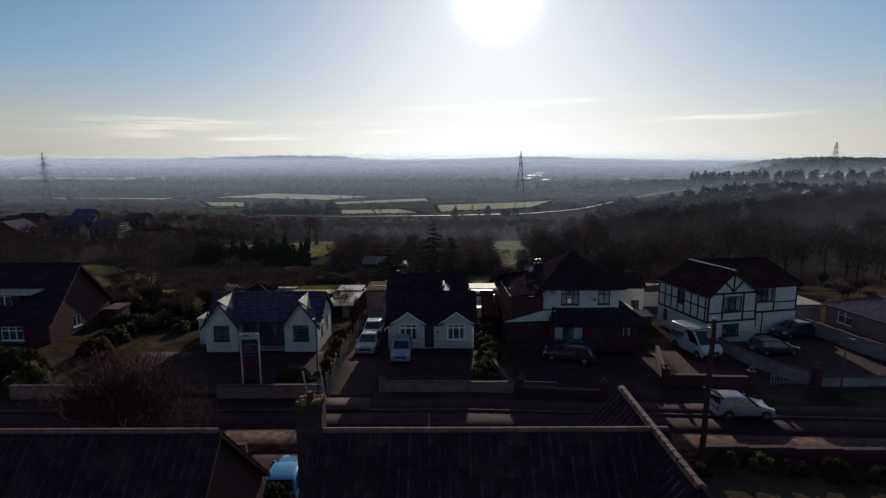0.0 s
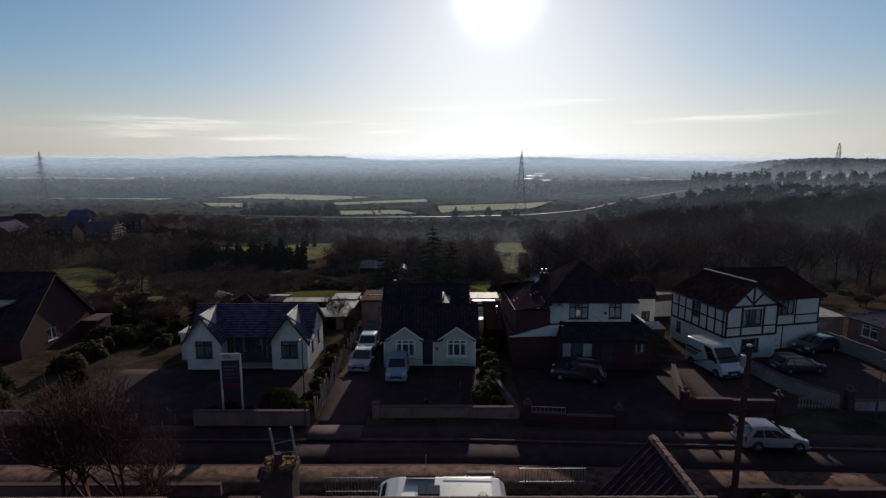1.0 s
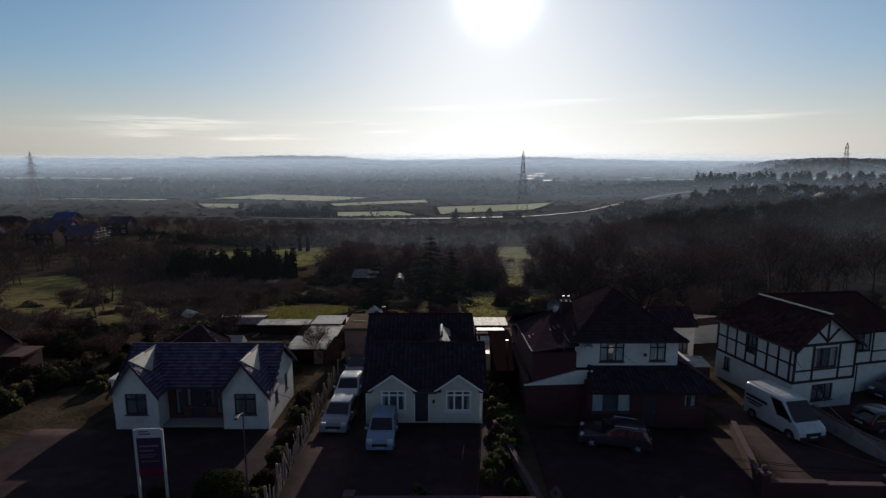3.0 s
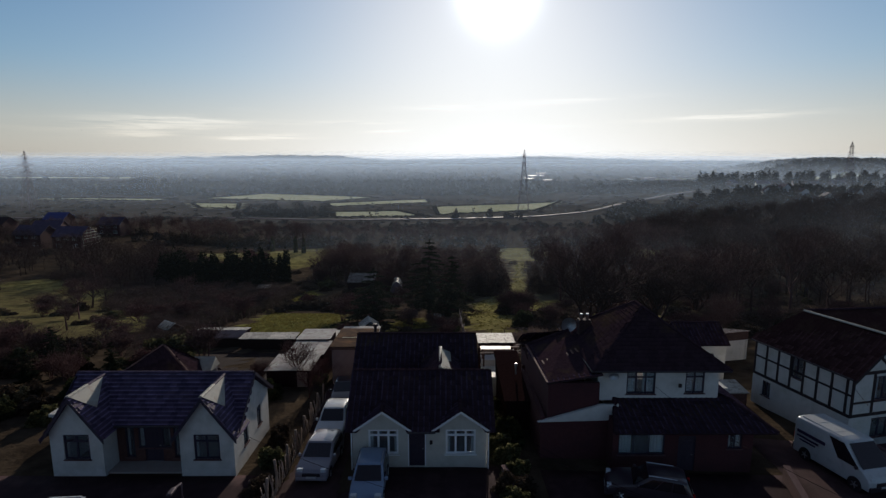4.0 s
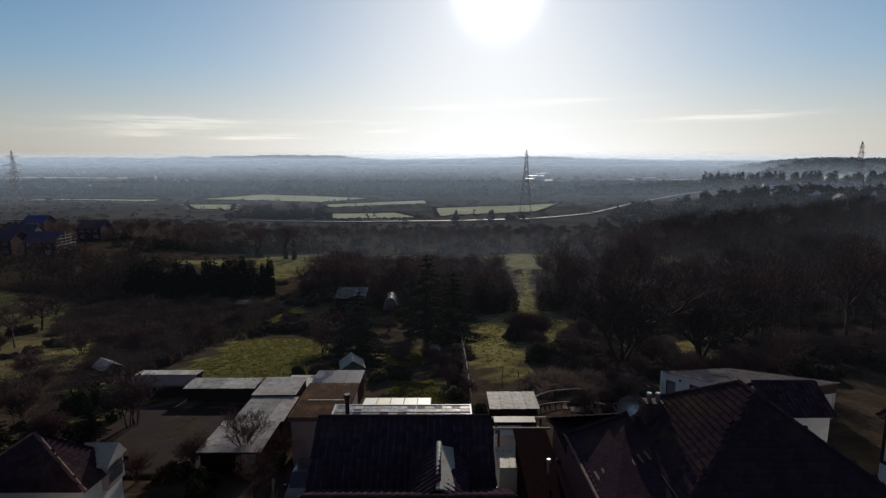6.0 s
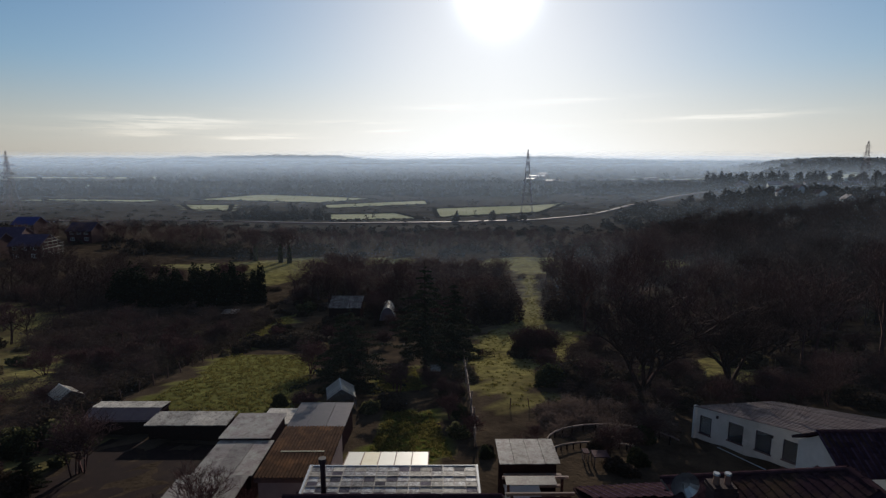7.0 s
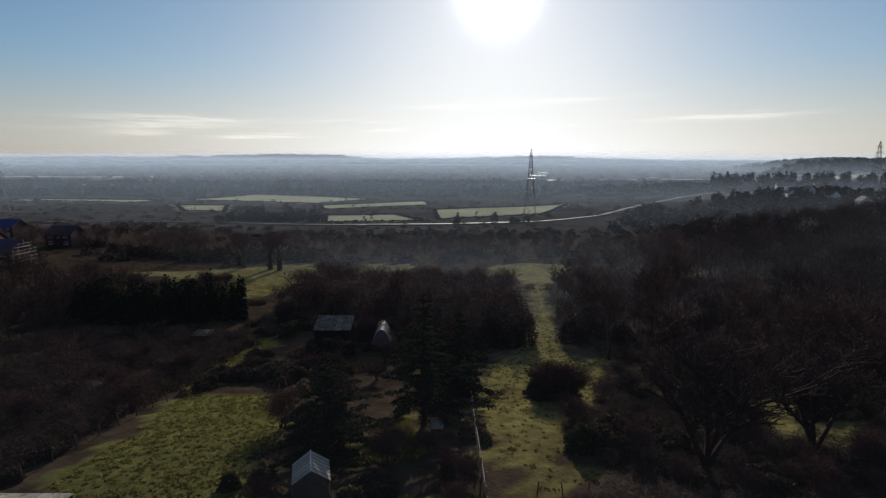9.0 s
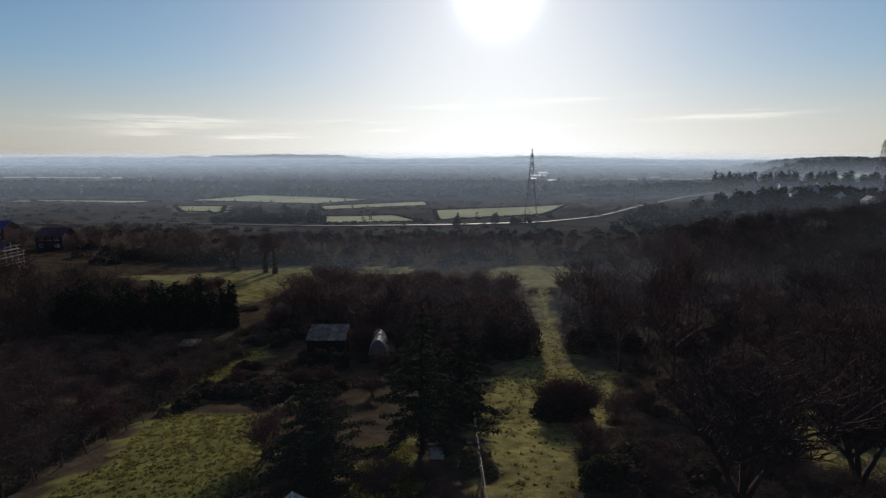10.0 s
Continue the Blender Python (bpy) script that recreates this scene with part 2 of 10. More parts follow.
M_PAVE = mat("pavement", (0.036, 0.031, 0.028), (0.060, 0.052, 0.046), 0.9, 1.2, 100, 0.4, spec=0.1, stain=(0.024, 0.022, 0.019), spread=0.15)
M_VERGE = mat("gravel_verge", (0.030, 0.027, 0.018), (0.135, 0.120, 0.085), 0.95, 2.2, 22, 0.8, spec=0.05, stain=(0.02, 0.018, 0.013), stain_scale=1.6, spread=0.1, dist=0.05)
M_KERB = mat("kerb_concrete", (0.068, 0.062, 0.056), (0.105, 0.097, 0.088), 0.9, 4, 80, 0.4, spread=0.15, spec=0.15)
M_DRIVE = mat("drive_gravel", (0.036, 0.031, 0.028), (0.066, 0.056, 0.048), 0.92, 1.5, 120, 0.6, spec=0.12, stain=(0.038, 0.035, 0.028), spread=0)
M_WOOD_GREY = mat("weathered_wood", (0.20, 0.17, 0.13), (0.32, 0.28, 0.22), 0.85, 6, 60, 0.4, stain=(0.14, 0.13, 0.10), spread=0.3)
M_WOOD_DARK = mat("dark_wood", (0.05, 0.035, 0.025), (0.09, 0.065, 0.045), 0.8, 6, 60, 0.4, spread=0.25)
M_POLE = mat("pole_wood", (0.035, 0.028, 0.023), (0.06, 0.048, 0.04), 0.9, 6, 50, 0.4, spread=0.1, spec=0.1)
M_SHEETROOF = mat("cement_sheet", (0.15, 0.148, 0.125), (0.34, 0.33, 0.28), 0.45, 1.2, 14, 0.5, stain=(0.075, 0.07, 0.056), stain_scale=1.6, spread=0.3, spec=0.25)
M_CORRUG = mat("brown_corrugated", (0.040, 0.034, 0.019), (0.082, 0.070, 0.038), 0.85, 2.5, 40, 0.4, stain=(0.15, 0.115, 0.05), stain_scale=1.1, spread=0.12, spec=0.02)
M_FELT = mat("pale_roof_felt", (0.32, 0.29, 0.24), (0.62, 0.57, 0.49), 0.52, 1.6, 9, 0.5, stain=(0.06, 0.055, 0.045), stain_scale=3.0, spread=0.3, spec=0.2)
# Clouded panes whose strong light and dark blotches also paint glints.
M_FELTPANEL = mat("clouded_glint_pane", (0.12, 0.125, 0.12), (0.66, 0.66, 0.62), 0.36, 5.0, 14, 0.7, stain=(0.05, 0.052, 0.048), stain_scale=4.5, spread=0.6, spec=0.35)
M_OLDROOF = mat("old_ribbed_roof", (0.075, 0.083, 0.072), (0.14, 0.15, 0.128), 0.55, 2.2, 40, 0.4, stain=(0.16, 0.175, 0.155), stain_scale=0.8, spread=0.25, spec=0.1)
M_DULLWHITE = mat("dull_white_wall", (0.20, 0.195, 0.185), (0.27, 0.262, 0.25), 0.9, 2, 60, 0.4, stain=(0.12, 0.115, 0.10), spread=0)
M_EVERGREEN = leaf_mat("dark_evergreen", (0.012, 0.015, 0.009), (0.026, 0.029, 0.016), trans=0.05)
M_LIMED = leaf_mat("limed_glass_sheet", (0.62, 0.58, 0.50), (0.82, 0.78, 0.68), 0.5, 0.5)
# Near-black ground tone that stands in for deep shade.
M_YARDSHADE = mat("yard_shade", (0.010, 0.008, 0.007), (0.020, 0.016, 0.013), 0.95, 2.0, 30, 0.6, stain=(0.03, 0.028, 0.014), spread=0, spec=0.1)
M_WOOD_BLACK = mat("tarred_boards", (0.014, 0.012, 0.011), (0.026, 0.021, 0.018), 0.85, 6, 60, 0.4, spread=0.25, spec=0.0)
# Patched sheets; the palest patches paint sun glints on a rough surface.
M_PATCHED = mat("glint_patched_roof", (0.06, 0.052, 0.044), (0.34, 0.30, 0.25), 0.75, 1.2, 7, 0.3, stain=(0.03, 0.026, 0.022), stain_scale=1.3, spread=0.5, spec=0.1)
M_DARKFELT = mat("dark_mineral_felt", (0.026, 0.029, 0.036), (0.052, 0.056, 0.066), 0.42, 2.0, 40, 0.3, spread=0.2, spec=0.3)
M_PATCHGREY = mat("patched_grey_sheet", (0.10, 0.098, 0.09), (0.36, 0.35, 0.32), 0.6, 3.0, 10, 0.6, stain=(0.04, 0.038, 0.034), stain_scale=2.6, spread=0.3, spec=0.15)
M_YELLOWED = mat("yellowed_polycarbonate", (0.62, 0.53, 0.30), (0.74, 0.68, 0.50), 0.45, 1.4, 20, 0.1, spread=0.05)
M_GLASSDIM = mat("dim_wired_glass", (0.03, 0.034, 0.036), (0.16, 0.17, 0.17), 0.2, 4.0, 12, 0.5, spread=0.5, spec=0.5)
M_PLASTICROOF = mat("cream_polycarbonate", (0.74, 0.71, 0.60), (0.80, 0.77, 0.66), 0.4, 3, 40, 0.1, spread=0.06)
M_METAL = mat("galvanised_steel", (0.30, 0.31, 0.32), (0.42, 0.43, 0.44), 0.45, 5, 60, 0.1, metal=0.8)
M_POST = mat("painted_post", (0.05, 0.052, 0.055), (0.08, 0.082, 0.086), 0.55, 4, 50, 0.1, metal=0.3, spread=0.05)
M_PYLON = mat("pylon_steel", (0.10, 0.105, 0.11), (0.15, 0.155, 0.16), 0.6, 0.5, 5, 0.0, metal=0.4, spread=0)
M_BARK = mat("bark", (0.046, 0.036, 0.030), (0.082, 0.064, 0.052), 0.9, 8, 60, 0.5, spec=0.1, spread=0.2)
M_BARK_OLD = mat("old_dark_bark", (0.022, 0.018, 0.015), (0.042, 0.033, 0.027), 0.9, 8, 60, 0.5, spec=0.08, spread=0.2)
M_BARK_RED = mat("red_twigs", (0.050, 0.033, 0.029), (0.088, 0.058, 0.050), 0.9, 8, 60, 0.4, spec=0.1, spread=0.2)
M_TWIG = leaf_mat("twig_haze", (0.10, 0.074, 0.064), (0.20, 0.145, 0.125), trans=0.3)
# Twigs with the haze towards the sun put into a lighter tone.
M_TWIG_MID = leaf_mat("hazy_twigs", (0.070, 0.052, 0.050), (0.145, 0.106, 0.100), trans=0.3)
M_LEAF = leaf_mat("evergreen_leaf", (0.022, 0.028, 0.013), (0.066, 0.068, 0.032), trans=0.3)
M_IVY = leaf_mat("ivy_leaf", (0.050, 0.056, 0.024), (0.17, 0.155, 0.080), trans=0.42)
M_NEEDLE = leaf_mat("conifer_needle", (0.016, 0.021, 0.013), (0.042, 0.046, 0.028), trans=0.14)
# Darker copy of the twigs, for growth in shade or away from the glare.
M_TWIG_DARK = leaf_mat("dark_twigs", (0.044, 0.031, 0.030), (0.094, 0.066, 0.060), trans=0.2)
M_BRAMBLE = leaf_mat("bramble_leaf", (0.038, 0.028, 0.022), (0.088, 0.064, 0.046), trans=0.2)
M_DEAD = leaf_mat("dry_stalks", (0.13, 0.10, 0.055), (0.22, 0.17, 0.10), trans=0.3)
M_GRASS = leaf_mat("grass_blades", (0.080, 0.078, 0.018), (0.22, 0.185, 0.058), trans=0.45)
M_WOODFAR = leaf_mat("winter_wood", (0.038, 0.033, 0.031), (0.068, 0.058, 0.052), trans=0.12)
M_TYRE = mat("tyre", (0.015, 0.015, 0.015), (0.025, 0.025, 0.025), 0.85, 9, 80, 0.2, spread=0)
M_RIM = mat("alloy_rim", (0.4, 0.4, 0.42), (0.5, 0.5, 0.52), 0.35, 9, 80, 0.0, metal=0.9, spread=0)
M_CARGLASS = mat("car_glass", (0.012, 0.014, 0.016), (0.02, 0.022, 0.025), 0.04, 3, 9, 0.0, spread=0, spec=0.8)
M_LAMPGLASS = mat("headlamp_glass", (0.5, 0.52, 0.55), (0.6, 0.62, 0.65), 0.1, 9, 30, 0.0, spread=0)
M_REDLAMP = mat("tail_lamp_red", (0.25, 0.01, 0.01), (0.32, 0.02, 0.02), 0.2, 9, 30, 0.0, spread=0)
M_PLATE = mat("plate", (0.6, 0.58, 0.4), (0.65, 0.62, 0.45), 0.5, 9, 30, 0.0, spread=0)
M_BLACKTRIM = mat("black_trim", (0.015, 0.015, 0.016), (0.025, 0.025, 0.026), 0.6, 9, 60, 0.1, spread=0)
M_SIGNBLUE = mat("sign_purple", (0.022, 0.018, 0.055), (0.03, 0.026, 0.07), 0.5, 5, 60, 0.0, spread=0)
M_SIGNRED = mat("sign_red", (0.09, 0.010, 0.022), (0.11, 0.014, 0.028), 0.5, 5, 60, 0.0, spread=0)
M_SIGNWHITE = mat("sign_white", (0.42, 0.42, 0.42), (0.48, 0.48, 0.48), 0.5, 5, 60, 0.0, spread=0)
M_WIRE = mat("cable", (0.012, 0.012, 0.012), (0.03, 0.03, 0.03), 0.9, 9, 60, 0.0, spread=0, spec=0.03)
M_BLUEROOF = mat("blue_sheet_roof", (0.03, 0.055, 0.17), (0.042, 0.07, 0.20), 0.6, 1, 10, 0.1, spread=0, spec=0.15)


def paint(name, c):
    m = mat(name, c, tuple(v * 1.05 for v in c), 0.28, 2, 40, 0.0, spread=0, spec=0.5, stain=tuple(v * 0.8 for v in c), stain_scale=2)
    m.node_tree.nodes["Principled BSDF"].inputs["Coat Weight"].default_value = 0.6
    m.node_tree.nodes["Principled BSDF"].inputs["Coat Roughness"].default_value = 0.06
    return m


M_PAINT_WHITE = paint("white_paint", (0.52, 0.53, 0.54))
M_PAINT_SILVER = paint("silver_paint", (0.22, 0.23, 0.25))
M_PAINT_BLUE = paint("pale_blue_paint", (0.20, 0.27, 0.38))
M_PAINT_VIVID = paint("blue_paint", (0.05, 0.28, 0.55))
M_PAINT_DARK = paint("dark_paint", (0.03, 0.032, 0.038))
M_PAINT_GREY = paint("grey_paint", (0.14, 0.145, 0.15))


def haze_sheet_material(strength, foot, full, patch=False, clear=None):
    """Haze painted on an upright sheet: a blue film scattering the low sun towards the eye, gathering above the ground
    and thinning out upwards.
    """
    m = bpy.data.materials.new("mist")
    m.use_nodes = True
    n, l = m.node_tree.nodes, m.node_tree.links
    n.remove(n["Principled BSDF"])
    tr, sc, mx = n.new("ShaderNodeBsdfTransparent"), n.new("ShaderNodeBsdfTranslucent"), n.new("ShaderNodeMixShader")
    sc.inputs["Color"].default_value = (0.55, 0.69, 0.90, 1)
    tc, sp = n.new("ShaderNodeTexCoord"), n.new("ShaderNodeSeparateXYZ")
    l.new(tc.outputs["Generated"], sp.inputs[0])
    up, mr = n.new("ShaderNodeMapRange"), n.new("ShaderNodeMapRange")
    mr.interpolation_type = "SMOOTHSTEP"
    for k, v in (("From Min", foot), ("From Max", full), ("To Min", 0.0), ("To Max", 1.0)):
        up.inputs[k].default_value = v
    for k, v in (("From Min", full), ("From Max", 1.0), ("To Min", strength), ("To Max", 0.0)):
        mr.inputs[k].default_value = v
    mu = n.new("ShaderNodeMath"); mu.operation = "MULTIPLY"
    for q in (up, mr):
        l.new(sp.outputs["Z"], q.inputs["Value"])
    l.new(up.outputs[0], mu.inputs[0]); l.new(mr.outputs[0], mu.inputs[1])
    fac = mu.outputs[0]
    if patch:
        # a local brightening film, thinning out to both sides
        ax = n.new("ShaderNodeMath"); ax.operation = "SUBTRACT"; ax.inputs[1].default_value = 0.5
        ab = n.new("ShaderNodeMath"); ab.operation = "ABSOLUTE"
        sd = n.new("ShaderNodeMapRange"); sd.interpolation_type = "SMOOTHERSTEP"
        for k, v in (("From Min", 0.0), ("From Max", 0.5), ("To Min", 1.0), ("To Max", 0.0)):
            sd.inputs[k].default_value = v
        m2 = n.new("ShaderNodeMath"); m2.operation = "MULTIPLY"
        l.new(sp.outputs["X"], ax.inputs[0]); l.new(ax.outputs[0], ab.inputs[0]); l.new(ab.outputs[0], sd.inputs["Value"])
        l.new(fac, m2.inputs[0]); l.new(sd.outputs[0], m2.inputs[1])
        fac = m2.outputs[0]
    if clear:
        # the mist gives out before the hill at one side
        sd = n.new("ShaderNodeMapRange"); sd.interpolation_type = "SMOOTHSTEP"
        for k, v in (("From Min", clear[0]), ("From Max", clear[1]), ("To Min", 1.0), ("To Max", 0.85)):
            sd.inputs[k].default_value = v
        m3 = n.new("ShaderNodeMath"); m3.operation = "MULTIPLY"
        l.new(sp.outputs["X"], sd.inputs["Value"]); l.new(fac, m3.inputs[0]); l.new(sd.outputs[0], m3.inputs[1])
        fac = m3.outputs[0]
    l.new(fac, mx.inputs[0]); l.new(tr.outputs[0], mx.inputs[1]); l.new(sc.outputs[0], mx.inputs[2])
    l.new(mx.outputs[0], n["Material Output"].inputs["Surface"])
    return m

# ---- geometry helpers ----


class Geo:
    """Vertices and faces gathered for one mesh."""

    def __init__(self):
        self.v, self.f = [], []

    def add(self, verts, faces):
        o = len(self.v)
        self.v += [tuple(p) for p in verts]
        self.f += [tuple(i + o for i in f) for f in faces]
        return self

    def box(self, x0, y0, z0, x1, y1, z1):
        v = [(x, y, z) for z in (z0, z1) for y in (y0, y1) for x in (x0, x1)]
        return self.add(v, [(0, 2, 3, 1), (4, 5, 7, 6), (0, 1, 5, 4), (2, 6, 7, 3), (0, 4, 6, 2), (1, 3, 7, 5)])

    def bevel_box(self, x0, y0, z0, x1, y1, z1, c=0.02):
        """A box whose upright edges and top edge are cut off."""
        ring = lambda d, z: [(x0 + c + d, y0 + d, z), (x1 - c - d, y0 + d, z), (x1 - d, y0 + c + d, z), (x1 - d, y1 - c - d, z),
                             (x1 - c - d, y1 - d, z), (x0 + c + d, y1 - d, z), (x0 + d, y1 - c - d, z), (x0 + d, y0 + c + d, z)]
        v = ring(0, z0) + ring(0, z1 - c) + ring(c, z1)
        f = [tuple(reversed(range(8))), tuple(range(16, 24))]
        for k in (0, 8):
            f += [(k + i, k + (i + 1) % 8, k + 8 + (i + 1) % 8, k + 8 + i) for i in range(8)]
        return self.add(v, f)

    def prism(self, poly, axis, a, b):
        """A polygon in the plane across the axis, drawn out from a to b. axis x: (y, z); y: (x, z); z: (x, y)."""
        put = {"x": lambda p, t: (t, p[0], p[1]), "y": lambda p, t: (p[0], t, p[1]), "z": lambda p, t: (p[0], p[1], t)}[axis]
        n = len(poly)
        v = [put(p, a) for p in poly] + [put(p, b) for p in poly]
        f = [tuple(range(n)), tuple(reversed(range(n, 2 * n)))] + [(i, i + n, (i + 1) % n + n, (i + 1) % n) for i in range(n)]
        return self.add(v, f)

    def tube(self, p, q, r0, r1, n=6):
        p, q = Vector(p), Vector(q)
        d = (q - p).normalized()
        s = d.cross(Vector((0, 0, 1)) if abs(d.z) < 0.9 else Vector((1, 0, 0))).normalized()
        t = d.cross(s)
        v = [p + (s * math.cos(2 * math.pi * i / n) + t * math.sin(2 * math.pi * i / n)) * r0 for i in range(n)]
        v += [q + (s * math.cos(2 * math.pi * i / n) + t * math.sin(2 * math.pi * i / n)) * r1 for i in range(n)]
        f = [(i, (i + 1) % n, n + (i + 1) % n, n + i) for i in range(n)] + [tuple(reversed(range(n))), tuple(range(n, 2 * n))]
        return self.add(v, f)

    def slab(self, quad, t):
        """A plate of thickness t under four (or more) corner points."""
        quad = [Vector(p) for p in quad]
        nrm = (quad[1] - quad[0]).cross(quad[-1] - quad[0]).normalized()
        if nrm.z < 0:
            quad.reverse()
            nrm = -nrm
        n = len(quad)
        v = quad + [p - nrm * t for p in quad]
        f = [tuple(range(n)), tuple(reversed(range(n, 2 * n)))] + [(i, i + n, (i + 1) % n + n, (i + 1) % n) for i in range(n)]
        return self.add(v, f)


def to_mesh(name, geo, material, smooth=False):
    me = bpy.data.meshes.new(name)
    me.from_pydata(geo.v, [], geo.f)
    bm = bmesh.new()
    bm.from_mesh(me)
    bmesh.ops.recalc_face_normals(bm, faces=bm.faces)
    bm.to_mesh(me)
    bm.free()
    me.materials.append(material)
    if smooth:
        for p in me.polygons:
            p.use_smooth = True
    return me


def np_mesh(name, v, f, material):
    """A mesh from arrays: n x 3 vertices, m x 3 or m x 4 faces."""
    v, f = np.asarray(v, np.float32), np.asarray(f, np.int32)
    me = bpy.data.meshes.new(name)
    k = f.shape[1]
    me.vertices.add(len(v)); me.loops.add(f.size); me.polygons.add(len(f))
    me.vertices.foreach_set("co", v.ravel())
    me.loops.foreach_set("vertex_index", f.ravel())
    me.polygons.foreach_set("loop_start", np.arange(0, f.size, k, dtype=np.int32))
    me.update(calc_edges=True)
    me.materials.append(material)
    return me


def part(name, geo, material, parent, label="", smooth=False):
    """One mesh object under a thing or a part, in its parent's coordinates."""
    ob = new(name, geo if isinstance(geo, bpy.types.Mesh) else to_mesh(name, geo, material, smooth))
    ob.parent = parent
    return tagged(ob, label)


def thing(name, m, label, category, group="", kind=""):
    ob = new(name)
    ob.empty_display_size = 0.3
    ob.matrix_world = m
    return tagged(ob, label, category, group, kind)


def piece(name, geo, material, m, label, category, group="", kind="", smooth=False):
    """A thing of one mesh."""
    ob = new(name, geo if isinstance(geo, bpy.types.Mesh) else to_mesh(name, geo, material, smooth))
    ob.matrix_world = m
    return tagged(ob, label, category, group, kind)


# ---- the lie of the land ----
PY = [-300, 0, 30, 47, 56, 64, 72, 80, 87, 95, 104, 120, 150, 200, 260, 340, 420, 700, 1300, 2000, 2600, 3000, 3600, 4200, 4700]
PZ = [2.0, 0.6, 0, 0, -0.5, -1.5, -2.4, -3.3, -4.2, -5.7, -7.6, -9.7, -11.5, -14.5, -17.5, -19.5, -21, -22, -22, -20, -8, -12, 4, 30, 22]


# skyline of the far ridge: bearing and rise over the eye's level
RIDGE_U = [-1.0, -0.81, -0.69, -0.62, -0.55, -0.482, -0.47, -0.44, -0.428, -0.40, -0.31, -0.23, -0.18, -0.14, -0.09, 0.0, 0.08, 0.17, 0.22, 0.33, 0.43, 0.53, 0.65, 1.05]
RIDGE_E = [0.0047, 0.0052, 0.0063, 0.0068, 0.0063, 0.0063, 0.0089, 0.0089, 0.0052, 0.0095, 0.011, 0.011, 0.0100, 0.0052, 0.0031, 0.0037, 0.0063, 0.0089, 0.0079, 0.0047, 0.0026, 0.0021, 0.0016, 0.0016]


def sstep(a, b, t):
    t = np.clip((t - a) / (b - a), 0, 1)
    return t * t * (3 - 2 * t)


def land(x, y):
    """The ground's height."""
    x, y = np.asarray(x, float), np.asarray(y, float)
    z = sum(w * np.interp(y + d, PY, PZ) for d, w in ((-4, 0.25), (0, 0.5), (4, 0.25)))
    z = z - 0.028 * np.clip(x - 3, 0, 30) * sstep(75, 45, y)
    z = z - 0.55 * sstep(43, 51, y) * sstep(66, 60, y) * sstep(-7.6, -6.4, x) * sstep(-2.9, -3.6, x)
    z = z + 0.5 * np.sin(x * 0.021 + 1.3) * np.sin(y * 0.017) * sstep(80, 160, y)
    z = z + 13 * sstep(70, 300, x) * sstep(90, 200, y) * sstep(900, 600, y)
    z = z + 4 * sstep(-60, -160, x) * sstep(100, 180, y) * sstep(420, 280, y)
    z = z + (39 * sstep(760, 960, x) + 5 * sstep(900, 1050, x) * sstep(1250, 1100, x)) * np.exp(-((y - 1500) / 300) ** 2)
    far = sstep(1800, 3000, y)
    z = z + far * (8 * np.sin(x * 0.0017 + 2.9) + 5 * np.sin(x * 0.0041 + y * 0.001) + 2 * np.sin(x * 0.0113))
    # the long ridge on the skyline
    u = x / np.maximum(y, 500)
    w = sstep(3300, 4150, y)
    return z * (1 - w) + w * (12.0 + 4200 * np.interp(u, RIDGE_U, RIDGE_E))


def lz(x, y, dz=0.0):
    return float(land(x, y)) + dz


def axis(*spans):
    out = []
    for a, b, s in spans:
        out += list(np.arange(a, b, s))
    return np.array(out + [spans[-1][1]])


gx = axis((-5200, -1200, 60), (-1200, -320, 30), (-320, -100, 8), (-100, -44, 2.5), (-44, 44, 1.0), (44, 100, 2.5), (100, 320, 8), (320, 1200, 30), (1200, 5200, 60))
gy = axis((-400, -60, 40), (-60, 20, 5), (20, 130, 1.0), (130, 240, 2.5), (240, 700, 8), (700, 1600, 30), (1600, 4600, 60))
GX, GY = np.meshgrid(gx, gy)
GZ = land(GX, GY)
rng = np.random.default_rng(4)
JOG = rng.normal(0, 0.07, GZ.shape) * sstep(62, 70, GY) * sstep(300, 200, GY)


def inside(x, y, poly):
    """Whether points lie in a polygon."""
    r = np.zeros(x.shape, bool)
    n = len(poly)
    for i in range(n):
        (xa, ya), (xb, yb) = poly[i], poly[(i + 1) % n]
        c = (ya > y) != (yb > y)
        r ^= c & (x < (xb - xa) * (y - ya) / (yb - ya + 1e-9) + xa)
    return r


